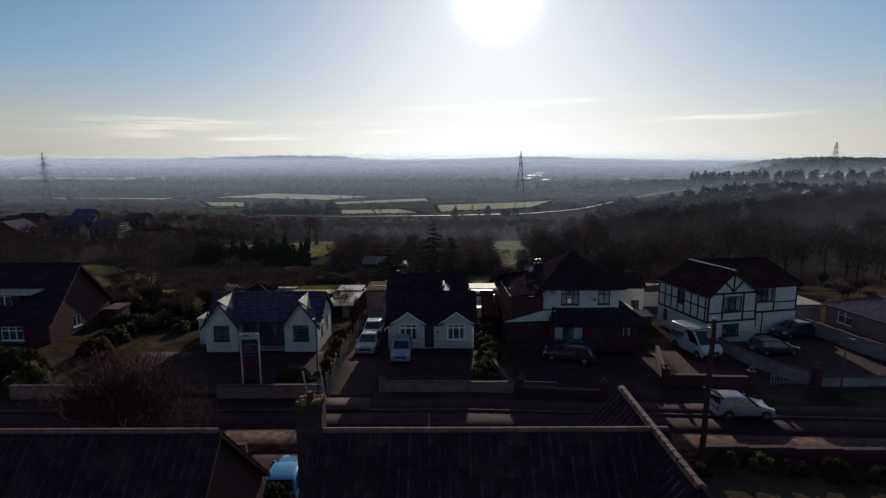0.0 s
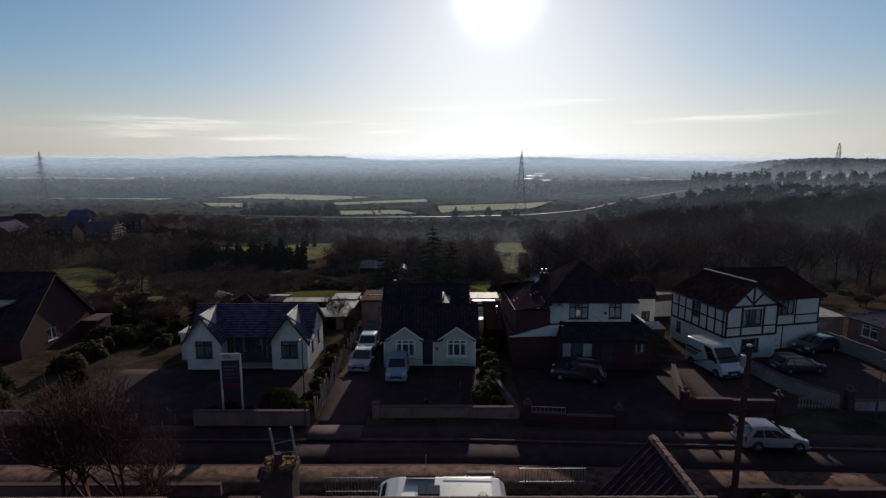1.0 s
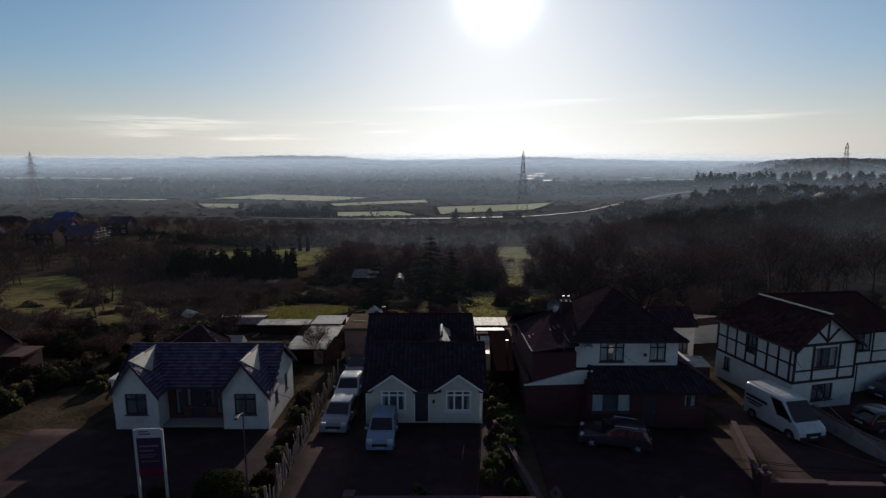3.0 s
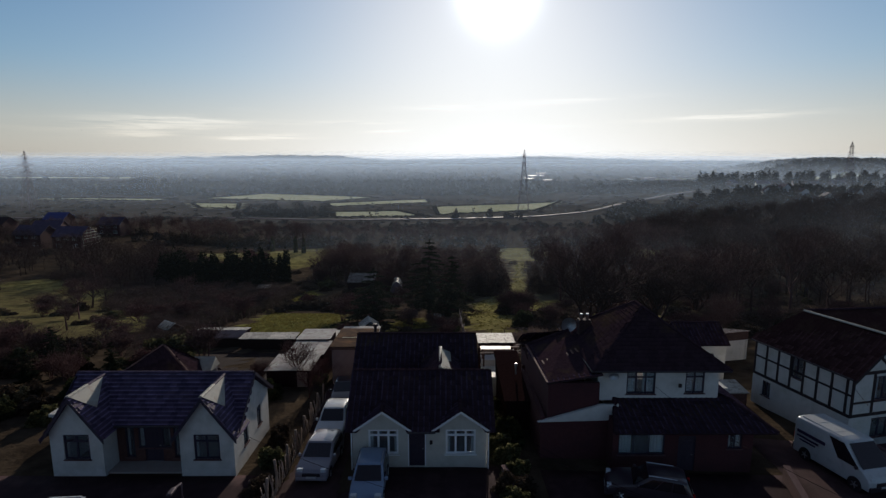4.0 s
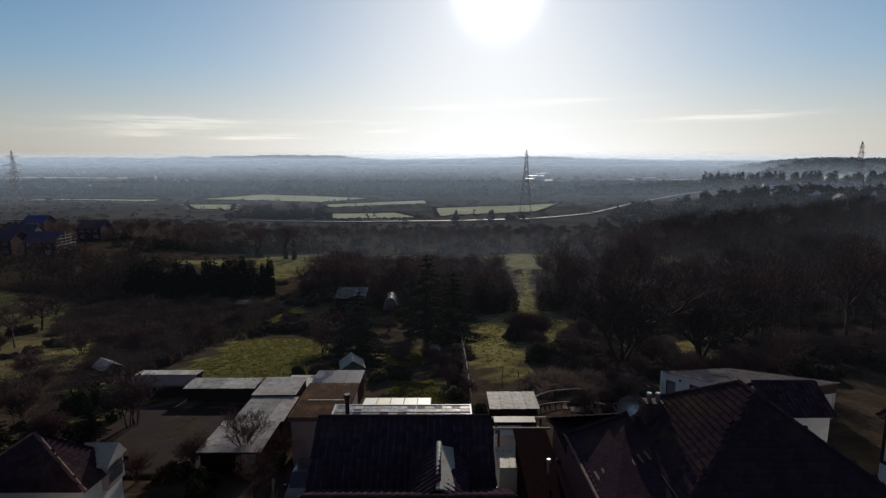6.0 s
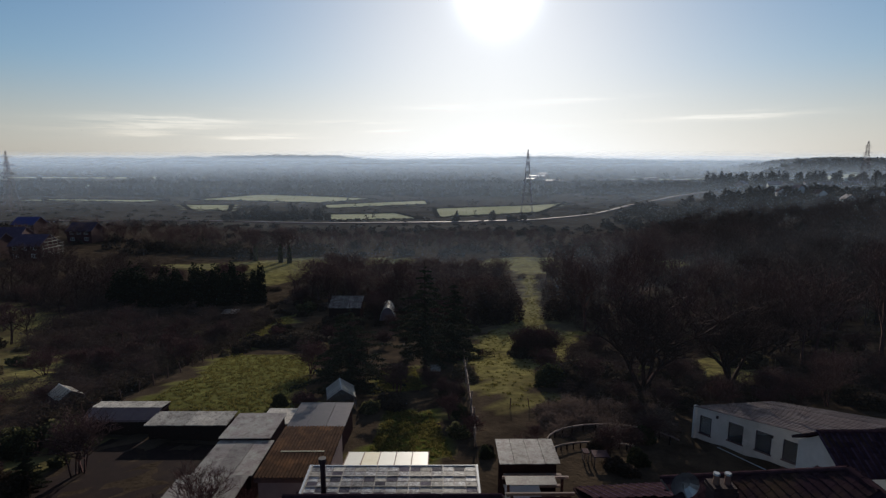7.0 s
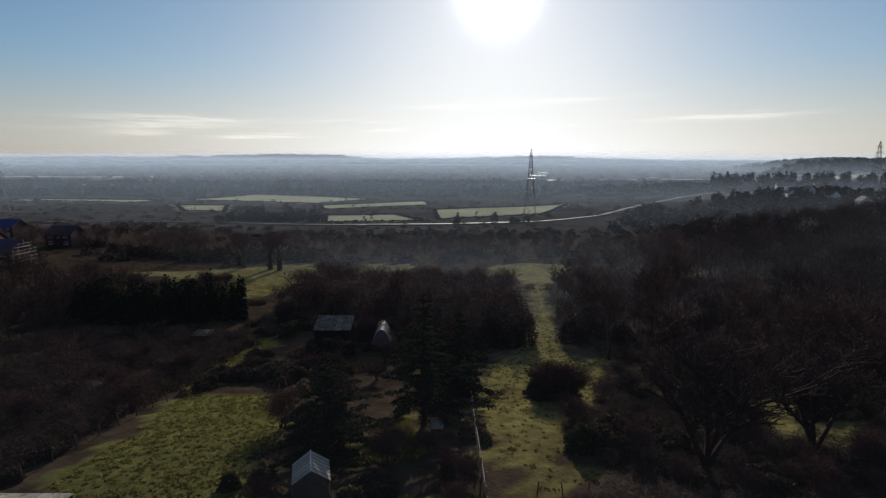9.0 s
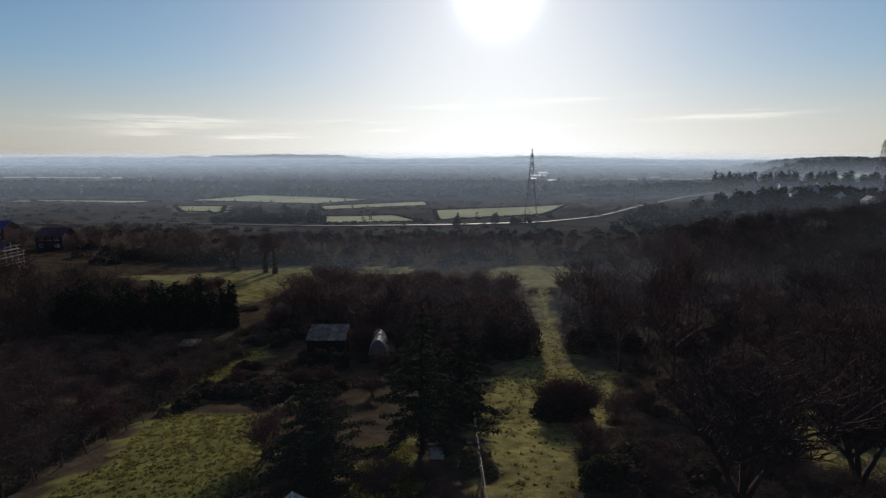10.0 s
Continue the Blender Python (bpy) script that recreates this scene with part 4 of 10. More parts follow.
def tiles(roof, poly, kind, w, e, material, limit=0):
    """Tiles over one roof plane; poly starts with the eave's two ends. The first of them from the eave up are pieces, the rest one mesh."""
    key = (kind, w, e, material.name)
    if key not in TILES:
        g = tile_shape(kind, w, e)
        # faces that carry the painted sheen
        front = [0, 1] if material is M_SLATE else [0] if kind == "slate" else [0, 1] + list(range(len(g.f) // 2, len(g.f)))
        one = to_mesh("tile", g, material)
        one.materials.append({M_TILE: M_SHEEN_TILE, M_SLATE: M_SHEEN_SLATE}.get(material, M_SHEEN_BROWN))
        for i in front:
            one.polygons[i].material_index = 1
        TILES[key] = (one, np.array(g.v), g.f, front)
    me, tv, tf, front = TILES[key]
    p = [Vector(q) for q in poly]
    U = (p[1] - p[0]).normalized()
    N = U.cross(p[-1] - p[0]).normalized()
    if N.z < 0:
        N = -N
    V = N.cross(U)
    if V.z < 0:
        V = -V
    flat = [((q - p[0]).dot(U), (q - p[0]).dot(V)) for q in p]
    us, vs = [a for a, _ in flat], [b for _, b in flat]
    spots = []
    for j in range(int((max(vs) - min(vs)) / e) + 1):
        for i in range(int((max(us) - min(us)) / w) + 2):
            u = min(us) + (i + (0.5 if kind == "slate" and j % 2 else 0.0) + 0.25) * w
            v = min(vs) + j * e
            if inside(np.array([u]), np.array([v + e * 0.45]), flat)[0]:
                spots.append((u, v))
    rnd = random.Random(len(spots))
    jv, jf = [], []
    for k, (u, v) in enumerate(spots):
        o = p[0] + U * u + V * v + N * (0.004 + rnd.uniform(0, 0.004))
        tilt = Vector((U.x, U.y, U.z)), (V - N * 0.03).normalized(), (N + V * 0.03).normalized()
        m = Matrix((tilt[0], tilt[1], tilt[2])).transposed().to_4x4()
        m = Matrix.Translation(o) @ m @ Matrix.Rotation(rnd.uniform(-0.008, 0.008), 4, "Z")
        if k < limit:
            ob = new("tile", me)
            ob.parent = roof
            ob.matrix_local = m
        else:
            a = np.array(m)
            b = len(jv) * len(tv)
            jv.append(tv @ a[:3, :3].T + a[:3, 3])
            jf += [tuple(i + b for i in f) for f in tf]
    if jv:
        jm = bpy.data.meshes.new("tiles")
        jm.from_pydata(np.concatenate(jv).tolist(), [], jf)
        jm.materials.append(material)
        jm.materials.append(me.materials[1])
        slot = np.zeros(len(tf), np.int32)
        slot[front] = 1
        jm.polygons.foreach_set("material_index", np.tile(slot, len(jv)))
        ob = new("tiles", jm)
        ob.parent = roof
        tagged(ob, kind="stuff")


def ridge_me(r, seg, material):
    g = Geo()
    n = 6
    for s, k in ((0, 1.0), (seg * 0.98, 0.94)):
        g.v += [(math.cos(math.pi * i / n) * r * k, s, math.sin(math.pi * i / n) * r * 0.8 * k - 0.02) for i in range(n + 1)]
    g.f += [(i, i + 1, n + 2 + i, n + 1 + i) for i in range(n)] + [tuple(range(n + 1))]
    return to_mesh("ridge_tile", g, material)


RIDGES = {}


def ridge(roof, p, q, material=None, r=0.14, seg=0.45):
    material = material or M_RIDGE
    if (material.name, r, seg) not in RIDGES:
        RIDGES[(material.name, r, seg)] = ridge_me(r, seg, material)
    p, q = Vector(p), Vector(q)
    d = q - p
    n = max(1, round(d.length / seg))
    y = d.normalized()
    x = y.cross(Vector((0, 0, 1))).normalized()
    z = x.cross(y)
    rot = Matrix((x, y, z)).transposed().to_4x4()
    for i in range(n):
        ob = new("ridge_tile", RIDGES[(material.name, r, seg)])
        ob.parent = roof
        ob.matrix_local = Matrix.Translation(p + d * (i / n)) @ rot @ Matrix.Diagonal((1, d.length / n / seg, 1, 1))


def roof_of(house, planes, material, kind, w, e, limits, label="", t=0.12, name="roof"):
    g = Geo()
    for poly in planes:
        g.slab(poly, t)
    roof = part(name, g, material, house, label)
    for poly, lim in zip(planes, limits):
        tiles(roof, poly, kind, w, e, material, lim)
    return roof


def gutter(house, p, q):
    part("gutter", Geo().tube(p, q, 0.06, 0.06, 6), M_GUTTER, house)


def barge(house, pts, material, t=0.04, h=0.18, dy=0.0):
    """Barge boards along the edges of a gable."""
    for a, b in zip(pts, pts[1:]):
        a, b = Vector(a), Vector(b)
        s = (b - a).cross(Vector((0, 0, 1))).normalized() * t
        g = Geo().add([a, b, b - Vector((0, 0, h)), a - Vector((0, 0, h)), a + s, b + s, b + s - Vector((0, 0, h)), a + s - Vector((0, 0, h))],
                      [(0, 1, 2, 3), (4, 7, 6, 5), (0, 4, 5, 1), (3, 2, 6, 7), (0, 3, 7, 4), (1, 5, 6, 2)])
        part("barge_board", g, material, house)


def floor_inside(house, poly, z):
    g = Geo().prism(poly, "z", z - 0.1, z)
    part("floor_slab", g, M_ROOM, house)


def chimney(house, x, y, w, d, z0, z1, pots, material=None):
    g = Geo().box(x - w / 2, y - d / 2, z0, x + w / 2, y + d / 2, z1 - 0.25)
    g.box(x - w / 2 - 0.05, y - d / 2 - 0.05, z1 - 0.25, x + w / 2 + 0.05, y + d / 2 + 0.05, z1 - 0.12)
    g.box(x - w / 2 - 0.02, y - d / 2 - 0.02, z1 - 0.12, x + w / 2 + 0.02, y + d / 2 + 0.02, z1)
    ch = part("chimney", g, material or M_STACK, house, "weathered brick chimney stack")
    for k, (px, h) in enumerate(pots):
        gp = Geo()
        n = 10
        for r0, r1, a, b in ((0.15, 0.12, 0, h * 0.8), (0.15, 0.15, h * 0.8, h)):
            gp.tube((px, y, z1 + a), (px, y, z1 + b), r0, r1, n)
        part("chimney_pot", gp, M_STACK, ch)


# ---- bungalow with twin steep gables and blue slates ----
def slate_bungalow():
    X0, X1, Y0, YF, Y1 = -18.8, -9.15, 48.1, 46.85, 52.5
    ZE, ZR = 2.5, 4.55
    h = thing("bungalow", pose(0, 0, 0), "white rendered bungalow with a blue slate roof and twin front gables", "house")
    ws = [((X0 + 0.02, YF), (X0 + 2.75, YF), -17.3), ((X1 - 2.85, YF), (X1, YF), -10.67)]
    g = Geo()
    z0 = -0.35
    wins = []
    for (a, b, cx) in ws:
        wlen = b[0] - a[0]
        o = (wlen / 2 - 0.68, wlen / 2 + 0.68, 0.95, 2.35)
        wall_run(g, a, b, z0, ZE, 0.25, [o])
        gable_tri(g, a, b, ZE, 4.35)
        wins.append((a, b, o))
        wall_run(g, b, (b[0], Y0 + 0.3), z0, ZE, 0.25) if cx < -15 else wall_run(g, (a[0], Y0 + 0.3), a, z0, ZE, 0.25)
    p0, p1 = (X0 + 2.75, Y0), (X1 - 2.85, Y0)
    L = p1[0] - p0[0]
    ops = [(0.45, 0.95, 0.35, 2.2), (1.15, 1.95, 0.9, 2.2), (L - 1.9, L - 1.1, 0.9, 2.2), (L - 0.95, L - 0.45, 0.35, 2.2)]
    dop = (L / 2 - 0.55, L / 2 + 0.45, 0.0, 2.15)
    gp = Geo()
    wall_run(gp, p0, p1, z0, ZE, 0.25, ops + [dop])
    part("porch_wall", gp, M_WOOD_DARK, h, "brown timber front of the recessed porch")
    so = [(1.4, 2.1, 0.9, 2.1), (3.6, 4.3, 0.9, 2.1)]
    wall_run(g, (X1, YF), (X1, Y1), z0, ZE, 0.25, so)
    wall_run(g, (X1, Y1), (X0, Y1), z0, ZE, 0.25)
    wall_run(g, (X0, Y1), (X0, YF), z0, ZE, 0.25)
    ym = 49.85
    for x in (X0, X1 - 0.25):
        g.prism([(Y0 + 0.1, ZE), (Y1 - 0.1, ZE), (ym + 0.1, ZR - 0.32), (ym - 0.1, ZR - 0.32)], "x", x, x + 0.25)
    part("wall", g, M_RENDER, h)
    floor_inside(h, [(X0 + 0.2, YF + 0.2), (X1 - 0.2, YF + 0.2), (X1 - 0.2, Y1 - 0.2), (X0 + 0.2, Y1 - 0.2)], 0.1)
    for a, b, o in wins:
        window(h, a, b, o, 2, 0.28, M_DARKFRAME, curtain=0.22, f=0.09)
    for o in ops:
        window(h, p0, p1, o, 1, 0.0, M_DARKFRAME, curtain=0.5)
    door(h, p0, p1, dop, M_DARKFRAME)
    for o in so:
        window(h, (X1, YF), (X1, Y1), o, 1, 0.3, M_DARKFRAME)
    ov = 0.2
    planes = [[(X0 - ov, Y0 - 0.45, ZE - 0.02), (X1 + ov, Y0 - 0.45, ZE - 0.02), (X1 + ov, ym, ZR), (X0 - ov, ym, ZR)],
              [(X1 + ov, Y1 + 0.3, ZE - 0.12), (X0 - ov, Y1 + 0.3, ZE - 0.12), (X0 - ov, ym, ZR), (X1 + ov, ym, ZR)]]
    limits = [150, 0]
    k = (4.4 - ZE) / 1.45
    for a, b, cx in ws:
        xl, xr, zl = a[0] - 0.28, b[0] + 0.28, ZE - 0.28 * k + 0.1
        xm, zt = (xl + xr) / 2, 4.52
        planes.append([(xl, YF - 0.3, zl), (xl, ym - 1.6, zl), (xm, ym - 0.05, zt), (xm, YF - 0.3, zt)])
        planes.append([(xr, ym - 1.6, zl), (xr, YF - 0.3, zl), (xm, YF - 0.3, zt), (xm, ym - 0.05, zt)])
        limits += [30, 30]
    roof = roof_of(h, planes, M_SLATE, "slate", 0.36, 0.24, limits, "blue-grey slate roof with pale lead hips", 0.08)
    ridge(roof, (X0 - ov, ym, ZR + 0.03), (X1 + ov, ym, ZR + 0.03), M_SLATE, 0.12)
    for a, b, cx in ws:
        xl, xr, zl = a[0] - 0.28, b[0] + 0.28, ZE - 0.28 * k + 0.1
        xm, zt = (xl + xr) / 2, 4.52
        barge(h, [(xl, YF - 0.31, zl), (xm, YF - 0.31, zt), (xr, YF - 0.31, zl)], M_DARKFRAME, 0.05, 0.24)
        ridge(roof, (xm, YF - 0.3, zt + 0.04), (xm, YF + 1.3, zt + 0.03), M_LEAD, 0.12); ridge(roof, (xm, YF + 1.3, zt + 0.03), (xm, ym - 0.1, zt + 0.02), M_SLATE, 0.11)
        # pale lead apron on the side of the gable that takes the sun
        k2 = (zt - zl) / (xr - xm)
        g = Geo().slab([(xm + 0.06, YF - 0.28, zt + 0.06), (xm + 0.06, ym - 0.35, zt + 0.06), (xm + 0.78, YF + 0.75, zt + 0.09 - 0.78 * k2)], 0.012)
        part("lead_apron", g, M_LEAD, roof, "sunlit pale lead sheet")
    gutter(h, (p0[0], Y0 - 0.5, ZE - 0.1), (p1[0], Y0 - 0.5, ZE - 0.1))
    for x in (X0 - ov - 0.04, X1 + ov + 0.04):
        barge(h, [(x, YF + 0.2, ZE + 0.02), (x, ym, ZR + 0.05), (x, Y1 + 0.3, ZE - 0.06)], M_DARKFRAME, 0.04, 0.2)
    chimney(h, -16.2, 56.3, 0.34, 0.34, 1.2, 2.8, [], M_WALL_GREY)
    # low annexe
    g = Geo()
    wall_run(g, (-20.5, 49.4), (-18.7, 49.4), z0, 2.1); wall_run(g, (-20.5, 54), (-20.5, 49.4), z0, 2.1)
    g.box(-20.6, 49.3, 2.1, -18.65, 54.1, 2.28)
    part("annexe", g, M_RENDER, h)
    # rear wing with its own gable
    xa, xb, xm, ya, yb, za, zt = -21.0, -14.6, -17.1, 55.0, 58.2, 1.6, 4.19
    g = Geo()
    wall_run(g, (xa + 0.3, ya + 0.2), (xb - 0.3, ya + 0.2), -1.2, za); wall_run(g, (xb - 0.3, ya + 0.2), (xb - 0.3, yb), -1.4, za)
    wall_run(g, (xb - 0.3, yb), (xa + 0.3, yb), -1.4, za); wall_run(g, (xa + 0.3, yb), (xa + 0.3, ya + 0.2), -1.4, za)
    part("rear_wing", g, M_RENDER, h)
    tip = (xm, ya + 0.65, zt)
    planes = [[(xa, ya, za), (xb, ya, za), tip], [(xb, ya, za), (xb, yb + 0.2, za - 0.3), tip], [(xb, yb + 0.2, za - 0.3), (xa, yb + 0.2, za - 0.3), tip], [(xa, yb + 0.2, za - 0.3), (xa, ya, za), tip]]
    rr = roof_of(h, planes, M_TILE, "slate", 0.3, 0.24, [60, 0, 0, 0], "dark tiled rear roof", 0.1, "rear_roof")
    for q in ((xa, ya, za), (xb, ya, za)):
        ridge(rr, (q[0], q[1], q[2] + 0.03), (xm, ya + 0.65, zt + 0.03), M_RIDGE, 0.1)
    g = Geo().box(-16.1, 56.6, 0.6, -14.6, 58.0, 1.9)
    part("dormer_roof", Geo().add([(-16.25, 56.45, 1.9), (-14.45, 56.45, 1.9), (-14.45, 58.15, 1.9), (-16.25, 58.15, 1.9), (-16.2, 57.6, 2.62), (-14.5, 57.6, 2.62)], [(0, 1, 5, 4), (1, 2, 5), (2, 3, 4, 5), (3, 0, 4), (0, 3, 2, 1)]), M_LEAD, h, "small pale dormer roof")
    d = part("dormer", g, M_DULLWHITE, h, "white boxed dormer")
    g = Geo().box(-14.6, 56.8, 0.9, -14.56, 57.8, 1.7)
    part("pane", g, M_GLASS, d)


# ---- small bungalow with two little gables over its windows ----
def tiled_bungalow():
    X0, X1, Y0, YM, Y1 = -3.05, 4.3, 47.7, 50.3, 54.4
    ZE, ZR, z0 = 2.25, 4.5, -0.3
    h = thing("bungalow", pose(0, 0, 0), "pale rendered bungalow with dark tiles and two small front gables", "house")
    p0, p1 = (X0, Y0), (X1, Y0)
    wo = [(0.86, 2.5, 0.72, 2.16), (5.06, 6.7, 0.72, 2.16)]
    do = (X0 * -1 - 0.05, X0 * -1 + 0.95, 0.0, 2.08)
    g = Geo()
    wall_run(g, p0, p1, z0, ZE, 0.28, wo + [do])
    wall_run(g, (X1, Y0), (X1, Y1), z0 - 0.6, ZE, 0.28, [(3.0, 3.9, 0.9, 1.9)]); wall_run(g, (X0, Y1), (X0, Y0), z0 - 1.3, ZE, 0.28)
    for x in (X0, X1 - 0.28):
        g.prism([(Y0, ZE), (Y1, ZE), (YM + 0.2, ZR - 0.15), (YM - 0.2, ZR - 0.15)], "x", x, x + 0.28)
    wall_run(g, (X1, Y1), (X0, Y1), z0 - 0.6, ZE)
    gabs = [(-1.4, 1.36), (2.82, 1.36)]
    for cx, hw in gabs:
        g.prism([(cx - hw, ZE - 0.02), (cx + hw, ZE - 0.02), (cx, 3.2)], "y", Y0 - 0.02, Y0 + 0.2)
    part("wall", g, M_CREAM, h)
    floor_inside(h, [(X0 + 0.2, Y0 + 0.2), (X1 - 0.2, Y0 + 0.2), (X1 - 0.2, Y1 - 0.2), (X0 + 0.2, Y1 - 0.2)], 0.1)
    for o in wo:
        window(h, p0, p1, o, 3, 0.24, M_UPVC, curtain=0.3, f=0.11)
    door(h, p0, p1, do)
    window(h, (X1, Y0), (X1, Y1), (3.0, 3.9, 0.9, 1.9), 2)
    ov = 0.28
    ye, zt = Y0 - 0.35, 3.36
    yr = ye + (zt - ZE + 0.06) / (ZR - ZE + 0.06) * (YM - ye)
    (ca, ha), (cb, hb) = gabs
    planes = [[(ca + ha, ye, ZE - 0.06), (cb - hb, ye, ZE - 0.06), (cb, yr, zt), (cb + hb, ye, ZE - 0.06), (X1 + ov, ye, ZE - 0.06), (X1 + ov, YM, ZR), (X0 - ov, YM, ZR), (X0 - ov, ye, ZE - 0.06), (ca - ha, ye, ZE - 0.06), (ca, yr, zt)],
              [(X1 + ov, Y1 - 1.2, 2.9), (X0 - ov, Y1 - 1.2, 2.9), (X0 - ov, YM, ZR), (X1 + ov, YM, ZR)]]
    lim = [220, 0]
    for cx, hw in gabs:
        zl = ZE + 0.02
        planes.append([(cx - hw - 0.2, Y0 - 0.3, zl), (cx - hw - 0.2, Y0 - 0.1, zl), (cx, yr, zt), (cx, Y0 - 0.3, zt)])
        planes.append([(cx + hw + 0.2, Y0 - 0.1, zl), (cx + hw + 0.2, Y0 - 0.3, zl), (cx, Y0 - 0.3, zt), (cx, yr, zt)])
        lim += [20, 20]
    roof = roof_of(h, planes, M_TILE, "roll", 0.3, 0.31, lim, "dark interlocking tiles", 0.1)
    ridge(roof, (X0 - ov, YM, ZR), (X1 + ov, YM, ZR), M_TILE, 0.12)
    for cx, hw in gabs:
        zl = ZE + 0.02
        barge(h, [(cx - hw - 0.2, Y0 - 0.31, zl), (cx, Y0 - 0.31, zt), (cx + hw + 0.2, Y0 - 0.31, zl)], M_UPVC, 0.03, 0.14)
        ridge(roof, (cx, Y0 - 0.3, zt + 0.04), (cx, yr, zt + 0.04), M_TILE, 0.13)
        part("finial", Geo().tube((cx, Y0 - 0.3, zt), (cx, Y0 - 0.3, zt + 0.42), 0.07, 0.03, 8), M_TILE, roof)
    gutter(h, (ca + ha, Y0 - 0.4, ZE - 0.08), (cb - hb, Y0 - 0.4, ZE - 0.08))
    for x in (X0 - 0.04, X1 + 0.04):
        part("downpipe", Geo().tube((x, Y0 - 0.1, z0), (x, Y0 - 0.1, ZE - 0.1), 0.04, 0.04, 6), M_UPVC, h)
    part("wall_lamp", Geo().bevel_box(1.15, Y0 - 0.12, 1.35, 1.3, Y0, 1.55, 0.02), M_BLACKTRIM, h)
    # taller rear range with its ridge parallel
    x0, x1, ya, ym, yb, ze, zr = -3.85, 4.05, 52.6, 55.7, 58.3, 2.7, 4.93
    g = Geo()
    wall_run(g, (x1 - 0.2, ya), (x1 - 0.2, yb), -1.6, ze); wall_run(g, (x1 - 0.2, yb), (x0 + 0.2, yb), -1.6, ze); wall_run(g, (x0 + 0.2, yb), (x0 + 0.2, ya), -2.4, ze)
    for x in (x0 + 0.2, x1 - 0.45):
        g.prism([(ya, ze), (yb, ze), (yb, 3.05), (ym + 0.1, zr - 0.1), (ym - 0.1, zr - 0.1)], "x", x, x + 0.25)
    part("rear_wall", g, M_CREAM, h)
    planes = [[(x0, ya, ze), (x1, ya, ze), (x1, ym, zr), (x0, ym, zr)], [(x1, yb + 0.15, 3.13), (x0, yb + 0.15, 3.13), (x0, ym, zr), (x1, ym, zr)],
              [(2.9, 50.6, 3.7), (2.9, 54.9, 3.7), (1.74, 53.9, 4.55), (1.74, 50.9, 4.4)], [(0.55, 54.9, 3.7), (0.55, 50.6, 3.7), (1.74, 50.9, 4.4), (1.74, 53.9, 4.55)]]
    rr = roof_of(h, planes, M_TILE, "roll", 0.3, 0.31, [200, 0, 0, 0], "dark tiled rear roof", 0.08, "rear_roof")
    ridge(rr, (x0, ym, zr + 0.04), (x1, ym, zr + 0.04), M_TILE, 0.12)
    ridge(rr, (1.74, 50.8, 4.43), (1.74, 54.0, 4.6), M_LEAD, 0.12)
    part("lead_apron", Geo().slab([(1.77, 50.95, 4.43), (1.77, 53.8, 4.57), (2.37, 54.4, 4.12), (2.47, 51.2, 3.98)], 0.012), M_LEAD, rr, "sunlit pale lead valley sheet")
    # flat roof of clouded panes at the back
    g = Geo().slab([(-4.05, 58.3, 3.08), (3.45, 58.3, 3.08), (3.45, 60.55, 3.18), (-4.05, 60.55, 3.18)], 0.12)
    fr = part("flat_roof", g, M_SHEETROOF, h, "flat roof of small clouded panes between pale bars")
    rp = random.Random(61)
    tone = (M_FELTPANEL, M_FELTPANEL, M_FELT, M_GLASSDIM)
    # pale panes are likelier at the right end, where the roof glints
    for i in range(15):
        for j in range(6):
            xa, ya_ = -3.96 + i * 0.492, 58.36 + j * 0.362
            za, zb = 3.088 + 0.0444 * (ya_ - 58.3), 3.088 + 0.0444 * (ya_ + 0.33 - 58.3)
            lift = 0.003 + rp.uniform(0, 0.006)
            part("roof_pane", Geo().slab([(xa, ya_, za + lift), (xa + 0.45, ya_, za + lift), (xa + 0.45, ya_ + 0.33, zb + lift), (xa, ya_ + 0.33, zb + lift)], 0.012), tone[rp.choice((0, 0, 1, 2, 2, 2, 3) if i > 9 else (0, 1, 1, 2, 3, 3))], fr)
    for i in range(6):
        xa = -4.0 + i * 1.476
        part("glazing_bar", Geo().slab([(xa, 58.34, 3.12), (xa + 0.05, 58.34, 3.12), (xa + 0.05, 60.55, 3.22), (xa, 60.55, 3.22)], 0.03), M_FELT, fr)
    for ya_ in (59.08, 59.80):
        part("glazing_bar", Geo().box(-4.0, ya_ - 0.02, 3.105 + 0.0444 * (ya_ - 58.3), 3.4, ya_ + 0.02, 3.125 + 0.0444 * (ya_ - 58.3)), M_FELT, fr)
    for x in (-4.1, 3.42):
        part("edge_trim", Geo().slab([(x, 58.3, 3.15), (x + 0.09, 58.3, 3.15), (x + 0.09, 60.58, 3.25), (x, 60.58, 3.25)], 0.08), M_UPVC, fr)
    part("edge_trim", Geo().box(-4.0, 60.55, 3.08, 3.42, 60.6, 3.22), M_UPVC, fr)
    g = Geo()
    wall_run(g, (3.3, 58.4), (3.3, 60.4), -2.2, 2.95); wall_run(g, (3.3, 60.4), (-3.9, 60.4), -2.2, 2.95); wall_run(g, (-3.9, 60.4), (-3.9, 58.4), -2.2, 2.95)
    part("rear_wall", g, M_CREAM, h)
    part("flue", Geo().tube((-3.06, 58.6, 3.0), (-3.06, 58.6, 4.55), 0.11, 0.11, 8).tube((-3.06, 58.6, 4.55), (-3.06, 58.6, 4.74), 0.17, 0.17, 8), M_BLACKTRIM, h)
    # conservatory
    c = part("conservatory", Geo().box(-2.65, 62.5, -2.4, 1.23, 62.58, -1.2), M_UPVC, h, "white framed conservatory with a cream roof")
    for x in (-2.65, 1.15):
        part("post", Geo().box(x, 60.62, -2.4, x + 0.08, 60.7, 2.85), M_UPVC, c)
        part("post", Geo().box(x, 62.5, -1.2, x + 0.08, 62.58, 2.5), M_UPVC, c)
